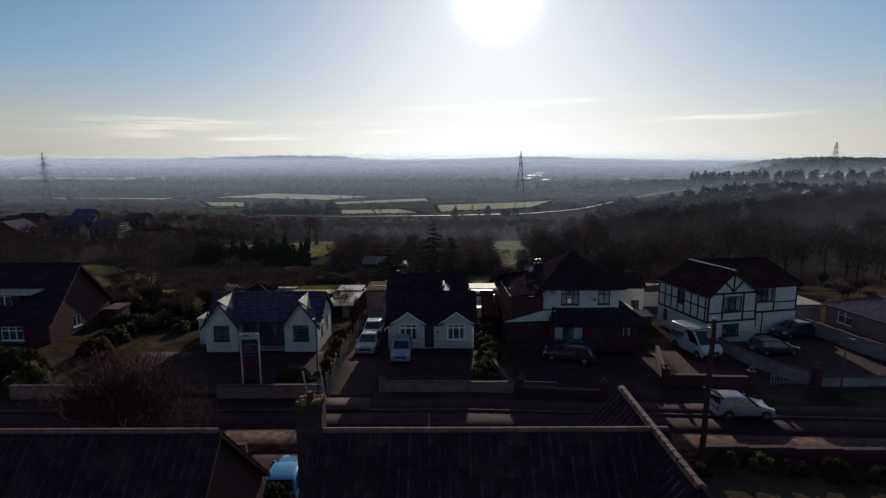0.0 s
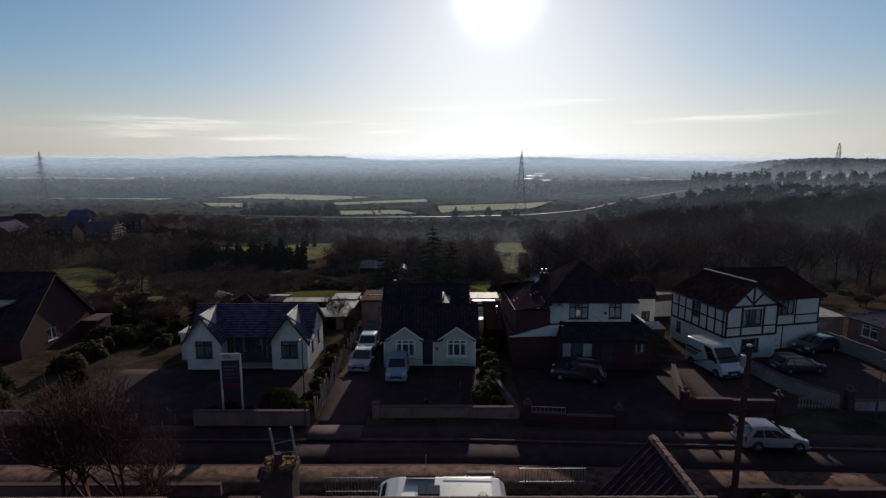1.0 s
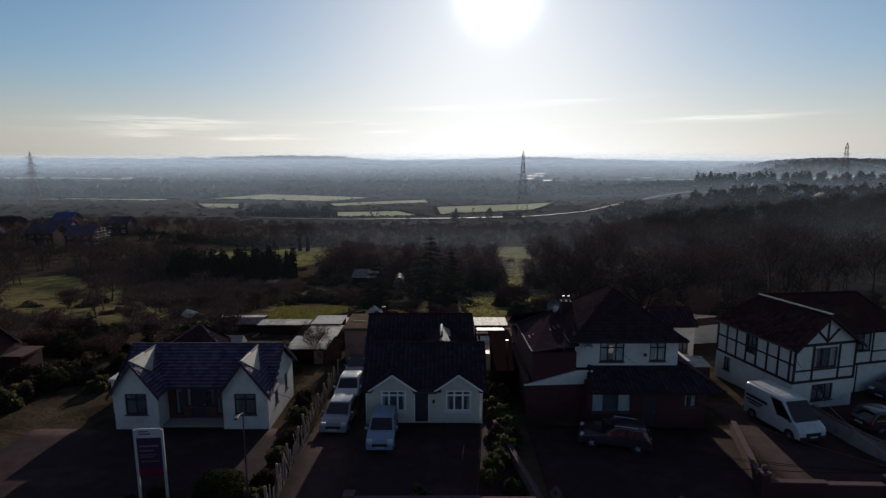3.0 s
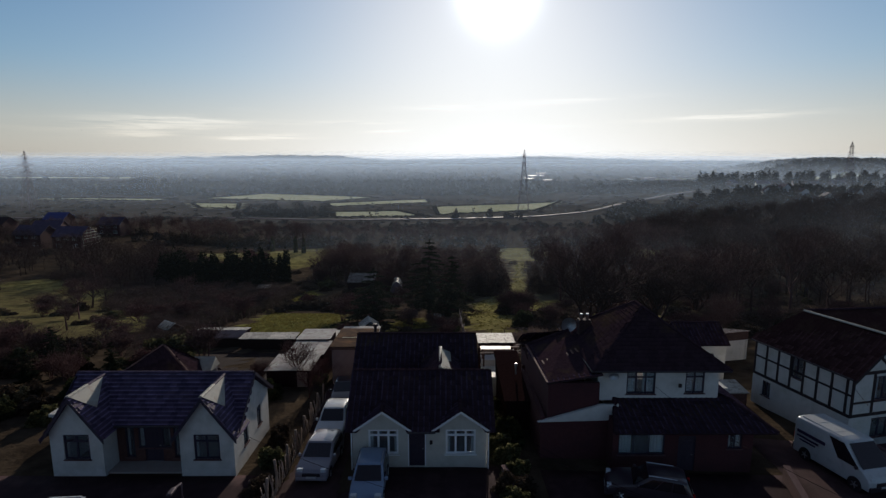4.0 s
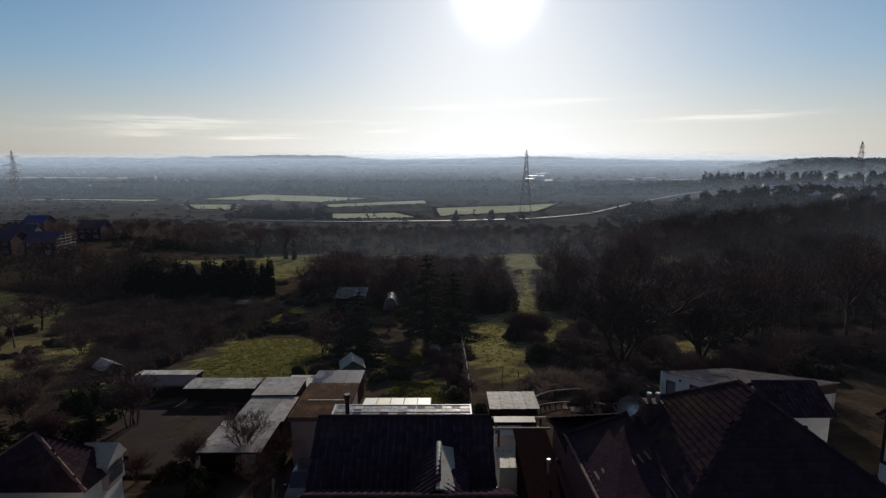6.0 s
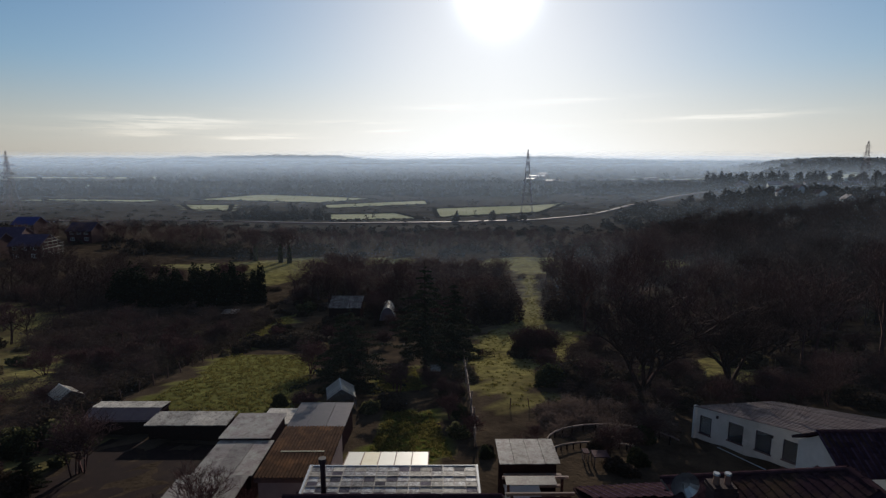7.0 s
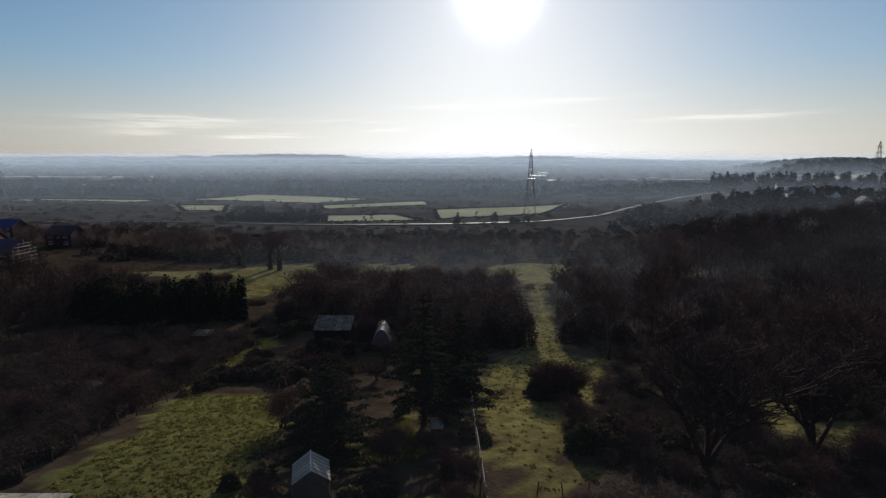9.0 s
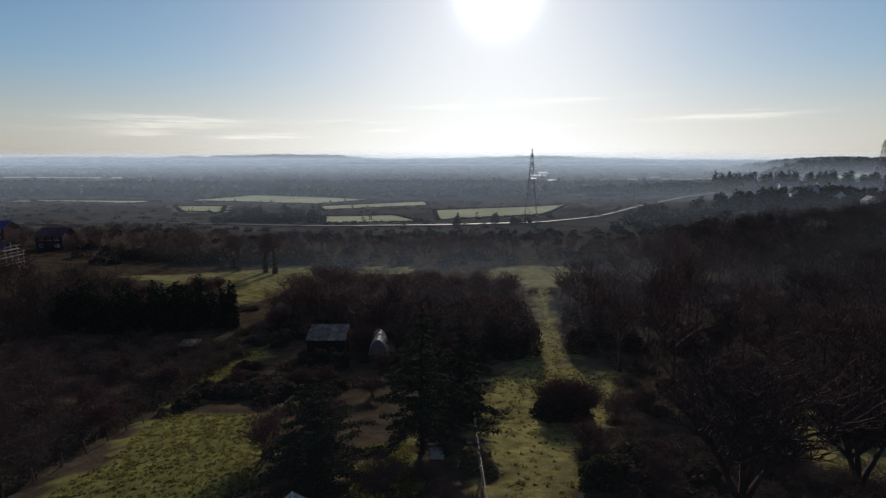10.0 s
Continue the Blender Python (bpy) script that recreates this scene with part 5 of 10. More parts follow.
    part("rail", Geo().box(-2.65, 62.5, 2.5, 1.23, 62.58, 2.58), M_UPVC, c)
    for i in range(5):
        x = -2.7 + i * 0.79
        part("roof_panel", Geo().slab([(x, 60.66, 2.96), (x + 0.75, 60.66, 2.96), (x + 0.75, 62.75, 2.62), (x, 62.75, 2.62)], 0.03), M_YELLOWED if i == 1 else M_PLASTICROOF, c, "yellowed sheet" if i == 1 else "")
    for i in range(6):
        x = -2.71 + i * 0.79
        part("roof_bar", Geo().slab([(x - 0.02, 60.66, 2.99), (x + 0.02, 60.66, 2.99), (x + 0.02, 62.78, 2.645), (x - 0.02, 62.78, 2.645)], 0.03), M_WOOD_GREY, c)


# ---- two-storey house with a hipped roof, white above brick ----
def hipped_house():
    h = thing("house", pose(0, 0, 0), "hipped two-storey house, white rendered above dark brick", "house")
    X0, X1, Y0, Y1, z0 = 10.7, 17.6, 49.5, 56.4, -1.0
    zs, ze = 3.0, 4.95
    p0, p1 = (X0, Y0), (X1, Y0)
    up = [(1.65, 3.3, 3.38, 4.75), (5.0, 6.1, 3.42, 4.75)]
    g = Geo()
    wall_run(g, p0, p1, zs, ze, 0.28, up); wall_run(g, (X1, Y0), (X1, Y1), zs, ze); wall_run(g, (X1, Y1), (X0, Y1), zs, ze); wall_run(g, (X0, Y1), (X0, Y0), zs, ze)
    part("upper_wall", g, M_RENDER, h)
    # brick ground floor, wider than the storey above
    bx0, bx1, by = 11.2, 18.9, 47.9
    dn = [(0.3, 2.85, 0.55, 1.8), (6.3, 7.1, 0.9, 1.75)]
    do = (3.6, 4.55, -0.5, 1.65)
    g = Geo()
    wall_run(g, (bx0, by), (bx1, by), z0, 2.45, 0.28, dn + [do]); wall_run(g, (bx1, by), (bx1, Y1), z0 - 0.8, 2.45); wall_run(g, (bx1, Y1), (7.4, Y1), z0 - 0.8, 2.45)
    wall_run(g, (7.4, Y1), (7.4, 48.95), z0 - 0.8, 2.3); wall_run(g, (7.4, 48.95), (bx0, 48.95), z0, 2.13); wall_run(g, (bx0, 48.95), (bx0, by), z0, 2.45)
    part("wall", g, M_BRICKWALL, h, "dark red brick ground floor")
    floor_inside(h, [(bx0 + 0.2, by + 0.2), (bx1 - 0.2, by + 0.2), (bx1 - 0.2, Y1 - 0.2), (bx0 + 0.2, Y1 - 0.2)], 2.35)
    window(h, p0, p1, up[0], 3, 0.28, M_DARKFRAME, curtain=0.8, f=0.08); window(h, p0, p1, up[1], 2, 0.28, M_DARKFRAME, curtain=0.9, f=0.08)
    window(h, (bx0, by), (bx1, by), dn[0], 3, 0.0, M_DARKFRAME, curtain=0.6); window(h, (bx0, by), (bx1, by), dn[1], 2, 0.0, M_DARKFRAME, curtain=0.6)
    door(h, (bx0, by), (bx1, by), do, M_DARKFRAME)
    ov = 0.45
    a, b, c, d = (X0 - ov, Y0 - ov, ze), (X1 + ov, Y0 - ov, ze), (X1 + ov, Y1 + ov, ze), (X0 - ov, Y1 + ov, ze)
    r0, r1 = (13.65, 51.3, 8.03), (13.6, 52.3, 8.1)
    planes = [[a, b, r0], [b, c, r1, r0], [c, d, r1], [d, a, r0, r1]]
    roof = roof_of(h, planes, M_TILE, "slate", 0.3, 0.24, [170, 40, 0, 80], "dark hipped tiled roof", 0.1)
    for p, q in ((a, r0), (b, r0), (c, r1), (d, r1), (r0, r1)):
        ridge(roof, p, q, M_TILE, 0.12)
    for p, q in ((a, b), (b, c), (d, a)):
        gutter(h, (p[0], p[1], ze - 0.06), (q[0], q[1], ze - 0.06))
    # skirt roof before the upper storey, with the catslide on one side
    planes = [[(11.0, 46.95, 2.3), (19.6, 46.95, 2.3), (18.2, Y0 + 0.02, 3.12), (11.7, Y0 + 0.02, 3.12)],
              [(19.6, 46.95, 2.3), (19.6, 56, 2.3), (X1, 56, 3.5), (X1, Y0, 3.12), (18.2, Y0, 3.12)]]
    sk = roof_of(h, planes, M_TILE, "roll", 0.3, 0.31, [120, 0], "dark tiled skirt roof", 0.1, "skirt_roof")
    ridge(sk, (11.0, 46.95, 2.33), (11.7, Y0, 3.15), M_TILE); ridge(sk, (19.6, 46.95, 2.33), (18.2, Y0, 3.15), M_TILE)
    g = Geo().prism([(7.2, 2.0), (11.3, 2.12), (11.75, 3.02), (10.72, 3.02)], "y", 48.8, 49.0)
    part("side_gable", g, M_RENDER, h, "white sloping side gable")
    # brick side range, its front flush with the house, under a roof that rises towards the house
    g = Geo()
    wall_run(g, (7.8, 49.1), (10.7, 49.1), z0, 4.2); wall_run(g, (7.6, 55.0), (7.8, 49.1), z0 - 1, 4.1); wall_run(g, (10.7, 58), (7.6, 58), z0 - 1, 3.3); wall_run(g, (7.6, 58), (7.6, 55.0), z0 - 1, 3.3)
    part("side_range", g, M_BRICKWALL, h, "dark red brick side range")
    planes = [[(7.7, 48.9, 4.28), (10.8, 48.9, 4.8), (10.3, 55.1, 5.36), (7.5, 55.2, 4.3)], [(10.9, 58.4, 3.7), (7.3, 58.4, 3.5), (7.5, 55.2, 4.3), (10.3, 55.1, 5.36)]]
    sr = roof_of(h, planes, M_TILE, "roll", 0.3, 0.31, [100, 0], "brown tiled side roof with snow guards", 0.1, "side_roof")
    ridge(sr, (7.5, 55.2, 4.35), (10.3, 55.1, 5.41), M_TILE); ridge(sr, (7.7, 48.9, 4.33), (7.5, 55.2, 4.35), M_RIDGE, 0.07)
    for i in range(8):
        x = 7.95 + 0.3 * i
        z = 4.42 + 0.09 * i
        part("roof_clip", Geo().slab([(x, 51.4 + 0.06 * i, z), (x + 0.1, 51.4 + 0.06 * i, z + 0.02), (x + 0.06, 51.95 + 0.06 * i, z + 0.06), (x - 0.04, 51.95 + 0.06 * i, z + 0.04)], 0.02), M_RIDGE, sr)
    chimney(h, 11.05, 54.2, 0.72, 0.55, 3.5, 6.4, [])
    for x in (10.87, 11.25):
        part("chimney_pot", Geo().tube((x, 54.2, 6.4), (x, 54.2, 6.72), 0.11, 0.09, 8), M_RIDGE, h)
        part("cowl", Geo().tube((x, 54.2, 6.72), (x, 54.2, 6.78), 0.12, 0.1, 8), M_METAL, h, "bright metal cowl")
    g = Geo()
    for k in range(14):
        for q0, q1 in ((0.0, 0.25), (0.25, 0.5)):
            a0, a1 = 2 * math.pi * k / 14, 2 * math.pi * (k + 1) / 14
            g.add([(10.3 + q * math.cos(u), 55.3 - 0.9 * q * q, 5.75 + q * math.sin(u)) for q, u in ((q0, a0), (q1, a0), (q1, a1), (q0, a1))], [(0, 1, 2, 3)])
    g.tube((10.4, 55.3, 5.2), (10.3, 55.25, 5.75), 0.03, 0.03, 6)
    part("roof_dish", g, M_METAL, h, "round grey dish on the roof ridge")
    # flat roofed range lower still
    g = Geo().box(5.9, 52.5, -1.8, 7.55, 59.5, 1.5).slab([(5.75, 52.35, 1.62), (7.55, 52.35, 1.62), (7.55, 59.6, 2.3), (5.75, 59.6, 2.3)], 0.12)
    part("lean_to", g, M_WOOD_BLACK, h, "dark flat-roofed lean-to")
    part("vent_pipe", Geo().tube((6.9, 55.6, 2.1), (6.9, 55.6, 2.75), 0.06, 0.06, 8).tube((6.9, 55.6, 2.7), (6.9, 55.6, 2.85), 0.12, 0.1, 8), M_METAL, h, "pale metal vent pipe")
    # things on the front wall
    part("wall_box", Geo().bevel_box(X0 + 4.6, Y0 - 0.12, 3.8, X0 + 4.78, Y0, 4.0, 0.02), M_BLACKTRIM, h)
    g = Geo()
    for k in range(12):
        a0, a1 = 2 * math.pi * k / 12, 2 * math.pi * (k + 1) / 12
        g.add([(X0 + 0.8, Y0 - 0.22, 4.55), (X0 + 0.8 + 0.3 * math.cos(a0), Y0 - 0.32, 4.55 + 0.2 * math.sin(a0)), (X0 + 0.8 + 0.3 * math.cos(a1), Y0 - 0.32, 4.55 + 0.2 * math.sin(a1))], [(0, 1, 2)])
    g.tube((X0 + 0.8, Y0, 4.4), (X0 + 0.8, Y0 - 0.22, 4.5), 0.02, 0.02, 5)
    part("dish", g, M_METAL, h, "grey satellite dish")
    # small flat roofs and porch at the right side
    g = Geo().box(19.0, 54.2, -1.6, 20.6, 58.0, 1.55).box(18.95, 54.1, 1.55, 20.75, 58.1, 1.68)
    part("side_porch", g, M_RENDER, h)


# ---- mock-Tudor house ----
def tudor_house():
    ang = 13.0
    h = thing("house", pose(26.45, 50.9, -1.05, 0, 0, ang), "white mock-Tudor house with black timbers and a brown tiled roof", "house")
    W, D, zf, ze, zt = 5.4, 7.4, 2.3, 5.0, 7.2
    RW, RY = 6.7, 1.9                      # recessed right part
    g = Geo()
    lo = (1.75, 3.65, 0.75, 2.0)
    uo = (1.75, 3.75, 3.2, 4.7)
    ro = (1.8, 3.8, 3.3, 4.7)
    r2 = (0.3, 2.0, 0.9, 2.3)
    wall_run(g, (0, 0), (W, 0), 0, ze, 0.28, [lo, uo]); gable_tri(g, (0, 0), (W, 0), ze, zt - 0.1)
    wall_run(g, (W, 0), (W, RY), 0, ze); wall_run(g, (W, RY), (W + RW, RY), 0, ze, 0.28, [ro, r2])
    so = [(2.55, 3.45, 3.2, 4.5), (6.3, 7.1, 0.9, 2.0)]
    wall_run(g, (W + RW, RY), (W + RW, D), 0, ze); wall_run(g, (W + RW, D), (0, D), 0, ze)
    so2 = [(3.1, 3.95, 3.2, 4.75), (0.9, 1.6, 0.9, 2.0)]
    wall_run(g, (0, D), (0, 0), 0, ze, 0.28, so2)
    part("wall", g, M_RENDER, h)
    floor_inside(h, [(0.2, 0.2), (W - 0.2, 0.2), (W - 0.2, D - 0.2), (0.2, D - 0.2)], 0.1); floor_inside(h, [(0.2, 0.2), (W - 0.2, 0.2), (W - 0.2, D - 0.2), (0.2, D - 0.2)], 2.5)
    window(h, (0, 0), (W, 0), lo, 3, 0, M_DARKFRAME, f=0.09); window(h, (0, 0), (W, 0), uo, 3, 0, M_DARKFRAME, f=0.09, curtain=0.4)
    window(h, (W, RY), (W + RW, RY), ro, 3, 0, M_DARKFRAME, f=0.08, curtain=0.4); window(h, (W, RY), (W + RW, RY), r2, 2, 0, M_DARKFRAME, f=0.08)
    for o in so2:
        window(h, (0, D), (0, 0), o, 2, 0, M_DARKFRAME, f=0.08)

    def timber(at, u0, u1, za, zb):
        gg = Geo()
        bar(gg, at, u0, u1, -0.035, 0.02, za, zb)
        part("timber", gg, M_TIMBER, h)

    def brace(at, u0, za, u1, zb, w=0.09):
        gg = Geo()
        dx, dz = u1 - u0, zb - za
        k = math.hypot(dx, dz)
        nx_, nz_ = -dz / k * w, dx / k * w
        v = [at(u0 + nx_, -0.03, za + nz_), at(u1 + nx_, -0.03, zb + nz_), at(u1 - nx_, -0.03, zb - nz_), at(u0 - nx_, -0.03, za - nz_)]
        v += [at(u0 + nx_, 0.02, za + nz_), at(u1 + nx_, 0.02, zb + nz_), at(u1 - nx_, 0.02, zb - nz_), at(u0 - nx_, 0.02, za - nz_)]
        gg.add(v, [(0, 1, 2, 3), (7, 6, 5, 4), (0, 4, 5, 1), (1, 5, 6, 2), (2, 6, 7, 3), (3, 7, 4, 0)])
        part("timber", gg, M_TIMBER, h)

    at = line((0, 0), (W, 0))
    timber(at, -0.03, W + 0.03, zf - 0.1, zf + 0.1); timber(at, -0.03, W + 0.03, ze - 0.12, ze + 0.08)
    timber(at, -0.03, 0.16, zf + 0.1, ze - 0.12); timber(at, W - 0.16, W + 0.03, zf + 0.1, ze - 0.12)
    timber(at, 1.52, 1.7, zf + 0.1, ze - 0.12); timber(at, 3.8, 3.98, zf + 0.1, ze - 0.12); timber(at, 0.16, W - 0.16, 3.14 - 0.08, 3.14 + 0.05)
    timber(at, W / 2 - 0.09, W / 2 + 0.09, ze + 0.08, zt - 0.35); brace(at, W / 2, ze + 0.15, W / 2 - 0.95, ze + 1.05); brace(at, W / 2, ze + 0.15, W / 2 + 0.95, ze + 1.05)
    at = line((W, RY), (W + RW, RY))
    timber(at, 0, RW, zf - 0.1, zf + 0.1); timber(at, 0, RW, ze - 0.15, ze); timber(at, RW - 0.16, RW, zf + 0.1, ze - 0.15); timber(at, 1.5, 1.66, zf + 0.1, ze - 0.15)
    timber(at, 3.86, 4.0, zf + 0.1, ze - 0.15); timber(at, 0, 1.5, 3.15, 3.28); timber(at, 4.0, RW - 0.16, 3.15, 3.28); timber(at, 2.6, 2.72, 0, zf - 0.1)
    at = line((0, D), (0, 0))
    timber(at, 0, D, zf - 0.1, zf + 0.1); timber(at, 0, D, ze - 0.15, ze); timber(at, 0, D, 3.55, 3.68)
    for k in range(8):
        u = min(D - 0.16, k * D / 7.4)
        timber(at, u, u + 0.16, zf + 0.1, ze - 0.15)
    ov = 0.35
    xm = 2.4
    xj, yj = 2.1, 5.7                     # where the gable's ridge meets the main ridge
    yr = (RY + D) / 2                     # main ridge at its far end
    planes = [[(-ov, -0.4, ze - 0.2), (-ov, D + 0.3, ze - 0.2), (xj, yj, zt), (xm, -0.4, zt)],
              [(W + ov, yr, ze - 0.2), (W + ov, -0.4, ze - 0.2), (xm, -0.4, zt), (xj, yj, zt)],
              [(xm, RY - 0.35, ze - 0.1), (W + RW + ov, RY - 0.35, ze - 0.1), (W + RW - 1.6, yr, zt + 0.02), (xj, yj, zt + 0.02)],
              [(W + RW + ov, RY - 0.35, ze - 0.1), (W + RW + ov, D + 0.3, ze - 0.1), (W + RW - 1.6, yr, zt + 0.02)],
              [(W + RW + ov, D + 0.3, ze - 0.1), (0, D + 0.3, ze - 0.1), (xj, yj, zt + 0.02), (W + RW - 1.6, yr, zt + 0.02)]]
    roof = roof_of(h, planes, M_TILE_BROWN, "roll", 0.32, 0.33, [150, 30, 80, 20, 0], "brown interlocking tiled roof", 0.1)
    ridge(roof, (xm, -0.4, zt + 0.05), (xj, yj, zt + 0.05), M_LEAD, 0.13); ridge(roof, (xj, yj, zt + 0.06), (W + RW - 1.6, yr, zt + 0.06), M_TILE)
    ridge(roof, (W + RW + ov, RY - 0.35, ze - 0.05), (W + RW - 1.6, yr, zt + 0.05), M_TILE)
    barge(h, [(-ov, -0.42, ze - 0.2), (xm, -0.42, zt), (W + ov, -0.42, ze - 0.2)], M_TIMBER, 0.05, 0.22)
    gutter(h, (-ov - 0.05, -0.3, ze - 0.22), (-ov - 0.05, D, ze - 0.22))


# ---- brick house with a gable and a long dormer ----
def brick_house():
    h = thing("house", pose(0, 0, 0), "dark red brick house with a steep roof and a flat dormer", "house")
    X0, X1, Y0, Y1, YM = -52.0, -34.1, 49.4, 58.4, 53.9
    ze, zt, z0 = 2.0, 6.45, -1.2
    g = Geo()
    so = [(3.2, 4.4, 0.4, 1.5)]
    wall_run(g, (X0, Y0), (X1, Y0), z0, ze, 0.28, [(4, 6, 0.2, 1.5), (9, 11, 0.2, 1.5), (13.5, 15.5, 0.2, 1.5)]); wall_run(g, (X1, Y0), (X1, Y1), z0, ze, 0.28, so)
    wall_run(g, (X1, Y1), (X0, Y1), z0, ze); wall_run(g, (X0, Y1), (X0, Y0), z0, ze)
    gable_tri(g, (X1, Y0), (X1, Y1), ze, zt - 0.12); gable_tri(g, (X0, Y1), (X0, Y0), ze, zt - 0.12)
    part("wall", g, M_BRICKWALL, h, "dark red brick walls")
    for o in [(4, 6, 0.2, 1.5), (9, 11, 0.2, 1.5), (13.5, 15.5, 0.2, 1.5)]:
        window(h, (X0, Y0), (X1, Y0), o, 3, 0.3, M_UPVC)
    window(h, (X1, Y0), (X1, Y1), so[0], 2, 0, M_UPVC)
    ov = 0.35
    planes = [[(X0 - ov, Y0 - ov, ze - 0.3), (X1 + ov, Y0 - ov, ze - 0.3), (X1 + ov, YM, zt), (X0 - ov, YM, zt)], [(X1 + ov, Y1 + ov, ze - 0.3), (X0 - ov, Y1 + ov, ze - 0.3), (X0 - ov, YM, zt), (X1 + ov, YM, zt)]]
    roof = roof_of(h, planes, M_TILE, "roll", 0.33, 0.34, [0, 0], "dark tiled roof", 0.1)
    ridge(roof, (X0 - ov, YM, zt + 0.05), (X1 + ov, YM, zt + 0.05), M_TILE)
    barge(h, [(X1 + ov + 0.02, Y0 - ov, ze - 0.3), (X1 + ov + 0.02, YM, zt), (X1 + ov + 0.02, Y1 + ov, ze - 0.3)], M_RIDGE, 0.04, 0.2)
    g = Geo()
    wall_run(g, (-44.5, 50.5), (-37.3, 50.5), 2.6, 4.3, 0.2, [(0.5, 2.2, 3.0, 4.1), (4.4, 6.4, 3.0, 4.1)])
    g.box(-37.5, 50.7, 2.6, -37.3, 52.6, 4.3).box(-44.5, 50.7, 2.6, -44.3, 52.6, 4.3)
    d = part("dormer", g, M_TILE, h, "tile-hung flat-roofed dormer")
    part("dormer_roof", Geo().slab([(-44.8, 50.1, 4.38), (-35.9, 50.1, 4.38), (-35.9, 52.8, 4.5), (-44.8, 52.8, 4.5)], 0.14), M_FELT, h, "pale flat dormer roof")
    for o in [(0.5, 2.2, 3.0, 4.1), (4.4, 6.4, 3.0, 4.1)]:
        window(h, (-44.5, 50.5), (-37.3, 50.5), o, 3, 0, M_UPVC)
    g = Geo().box(-34.05, 57.0, z0, -32.6, 59.4, 0.9).box(-34.05, 56.9, 0.9, -32.4, 59.5, 1.05)
    part("porch", g, M_BRICKWALL, h)


# ---- the two near houses whose roofs pass below ----
def near_house(x0, x1, y0, ym, y1, ze, zt, label, wing):
    h = thing("house", pose(0, 0, 0), label, "house")
    z0 = 0.0
    g = Geo()
    wo = [(1.5, 3.3, 0.9, 2.2), (x1 - x0 - 3.3, x1 - x0 - 1.5, 0.9, 2.2)]
    wall_run(g, (x0, y0), (x1, y0), z0, ze, 0.28, wo); wall_run(g, (x1, y0), (x1, y1), z0, ze); wall_run(g, (x1, y1), (x0, y1), z0, ze, 0.28, wo); wall_run(g, (x0, y1), (x0, y0), z0, ze)
    for x in (x0, x1 - 0.28):
        g.prism([(y0, ze), (y1, ze), (ym + 0.1, zt - 0.15), (ym - 0.1, zt - 0.15)], "x", x, x + 0.28)
    part("wall", g, M_BRICKWALL, h, "brown brick walls")
    for o in wo:
        window(h, (x0, y0), (x1, y0), o, 2, 0.3); window(h, (x1, y1), (x0, y1), o, 2, 0.3)
    ov = 0.2
    planes = [[(x0 - ov, y0 - 0.3, ze - 0.2), (x1 + ov, y0 - 0.3, ze - 0.2), (x1 + ov, ym, zt), (x0 - ov, ym, zt)], [(x1 + ov, y1 + 0.3, ze - 0.2), (x0 - ov, y1 + 0.3, ze - 0.2), (x0 - ov, ym, zt), (x1 + ov, ym, zt)]]
    lim = [300, 0]
    if wing:
        xr, ya, yb, zw, hw = wing
        planes += [[(xr - hw, yb, ze - 0.2), (xr - hw, ya, ze - 0.2), (xr, ya, zw), (xr, yb, zw)], [(xr + hw, ya, ze - 0.2), (xr + hw, yb, ze - 0.2), (xr, yb, zw), (xr, ya, zw)]]
        lim += [0, 0]
        gw = Geo()
        wall_run(gw, (xr - hw + 0.3, ya + 0.3), (xr + hw - 0.3, ya + 0.3), z0, ze); wall_run(gw, (xr + hw - 0.3, ya + 0.3), (xr + hw - 0.3, yb - 0.3), z0, ze)
        wall_run(gw, (xr + hw - 0.3, yb - 0.3), (xr - hw + 0.3, yb - 0.3), z0, ze)
        gable_tri(gw, (xr - hw + 0.3, ya + 0.3), (xr + hw - 0.3, ya + 0.3), ze, zw - 0.2); gable_tri(gw, (xr + hw - 0.3, yb - 0.3), (xr - hw + 0.3, yb - 0.3), ze, zw - 0.2)
        part("wing_wall", gw, M_BRICKWALL, h)
    roof = roof_of(h, planes, M_TILE, "roll", 0.33, 0.34, lim, "dark ribbed tiles with mossy edges", 0.1)
    ridge(roof, (x0 - ov, ym, zt + 0.04), (x1 + ov, ym, zt + 0.04), M_RIDGE, 0.14)
    if wing:
        ridge(roof, (xr, ya, zw + 0.05), (xr, yb, zw + 0.05), M_RIDGE, 0.17)
    for x in (x0 - ov - 0.02, x1 + ov + 0.02):
        barge(h, [(x, y0 - 0.3, ze - 0.2), (x, ym, zt), (x, y1 + 0.3, ze - 0.2)], M_WOOD_DARK, 0.04, 0.18)
    gutter(h, (x0, y0 - 0.36, ze - 0.25), (x1, y0 - 0.36, ze - 0.25)); gutter(h, (x0, y1 + 0.36, ze - 0.25), (x1, y1 + 0.36, ze - 0.25))
    return h


slate_bungalow()
tiled_bungalow()
hipped_house()
tudor_house()
brick_house()
near_house(-24.0, -6.1, 14.8, 19.0, 23.2, 3.2, 7.33, "brown brick bungalow with a dark ribbed tile roof", None)
nb = near_house(-2.6, 8.9, 14.8, 19.0, 23.2, 3.2, 7.33, "brown brick bungalow with a tiled roof, side wing and chimney", (8.65, 15.75, 22.4, 7.3, 3.6))
chimney(nb, -2.87, 19.2, 0.86, 0.68, 3.0, 8.36, [], M_STACK)
for px, hh in ((-2.98, 0.95), (-2.4, 1.0)):
    part("flue_pipe", Geo().tube((px, 19.3, 8.36), (px - 0.13, 19.3, 8.36 + hh), 0.034, 0.034, 6), M_METAL, nb, "pale metal flue pipe")
rm = random.Random(3)
g = Geo()
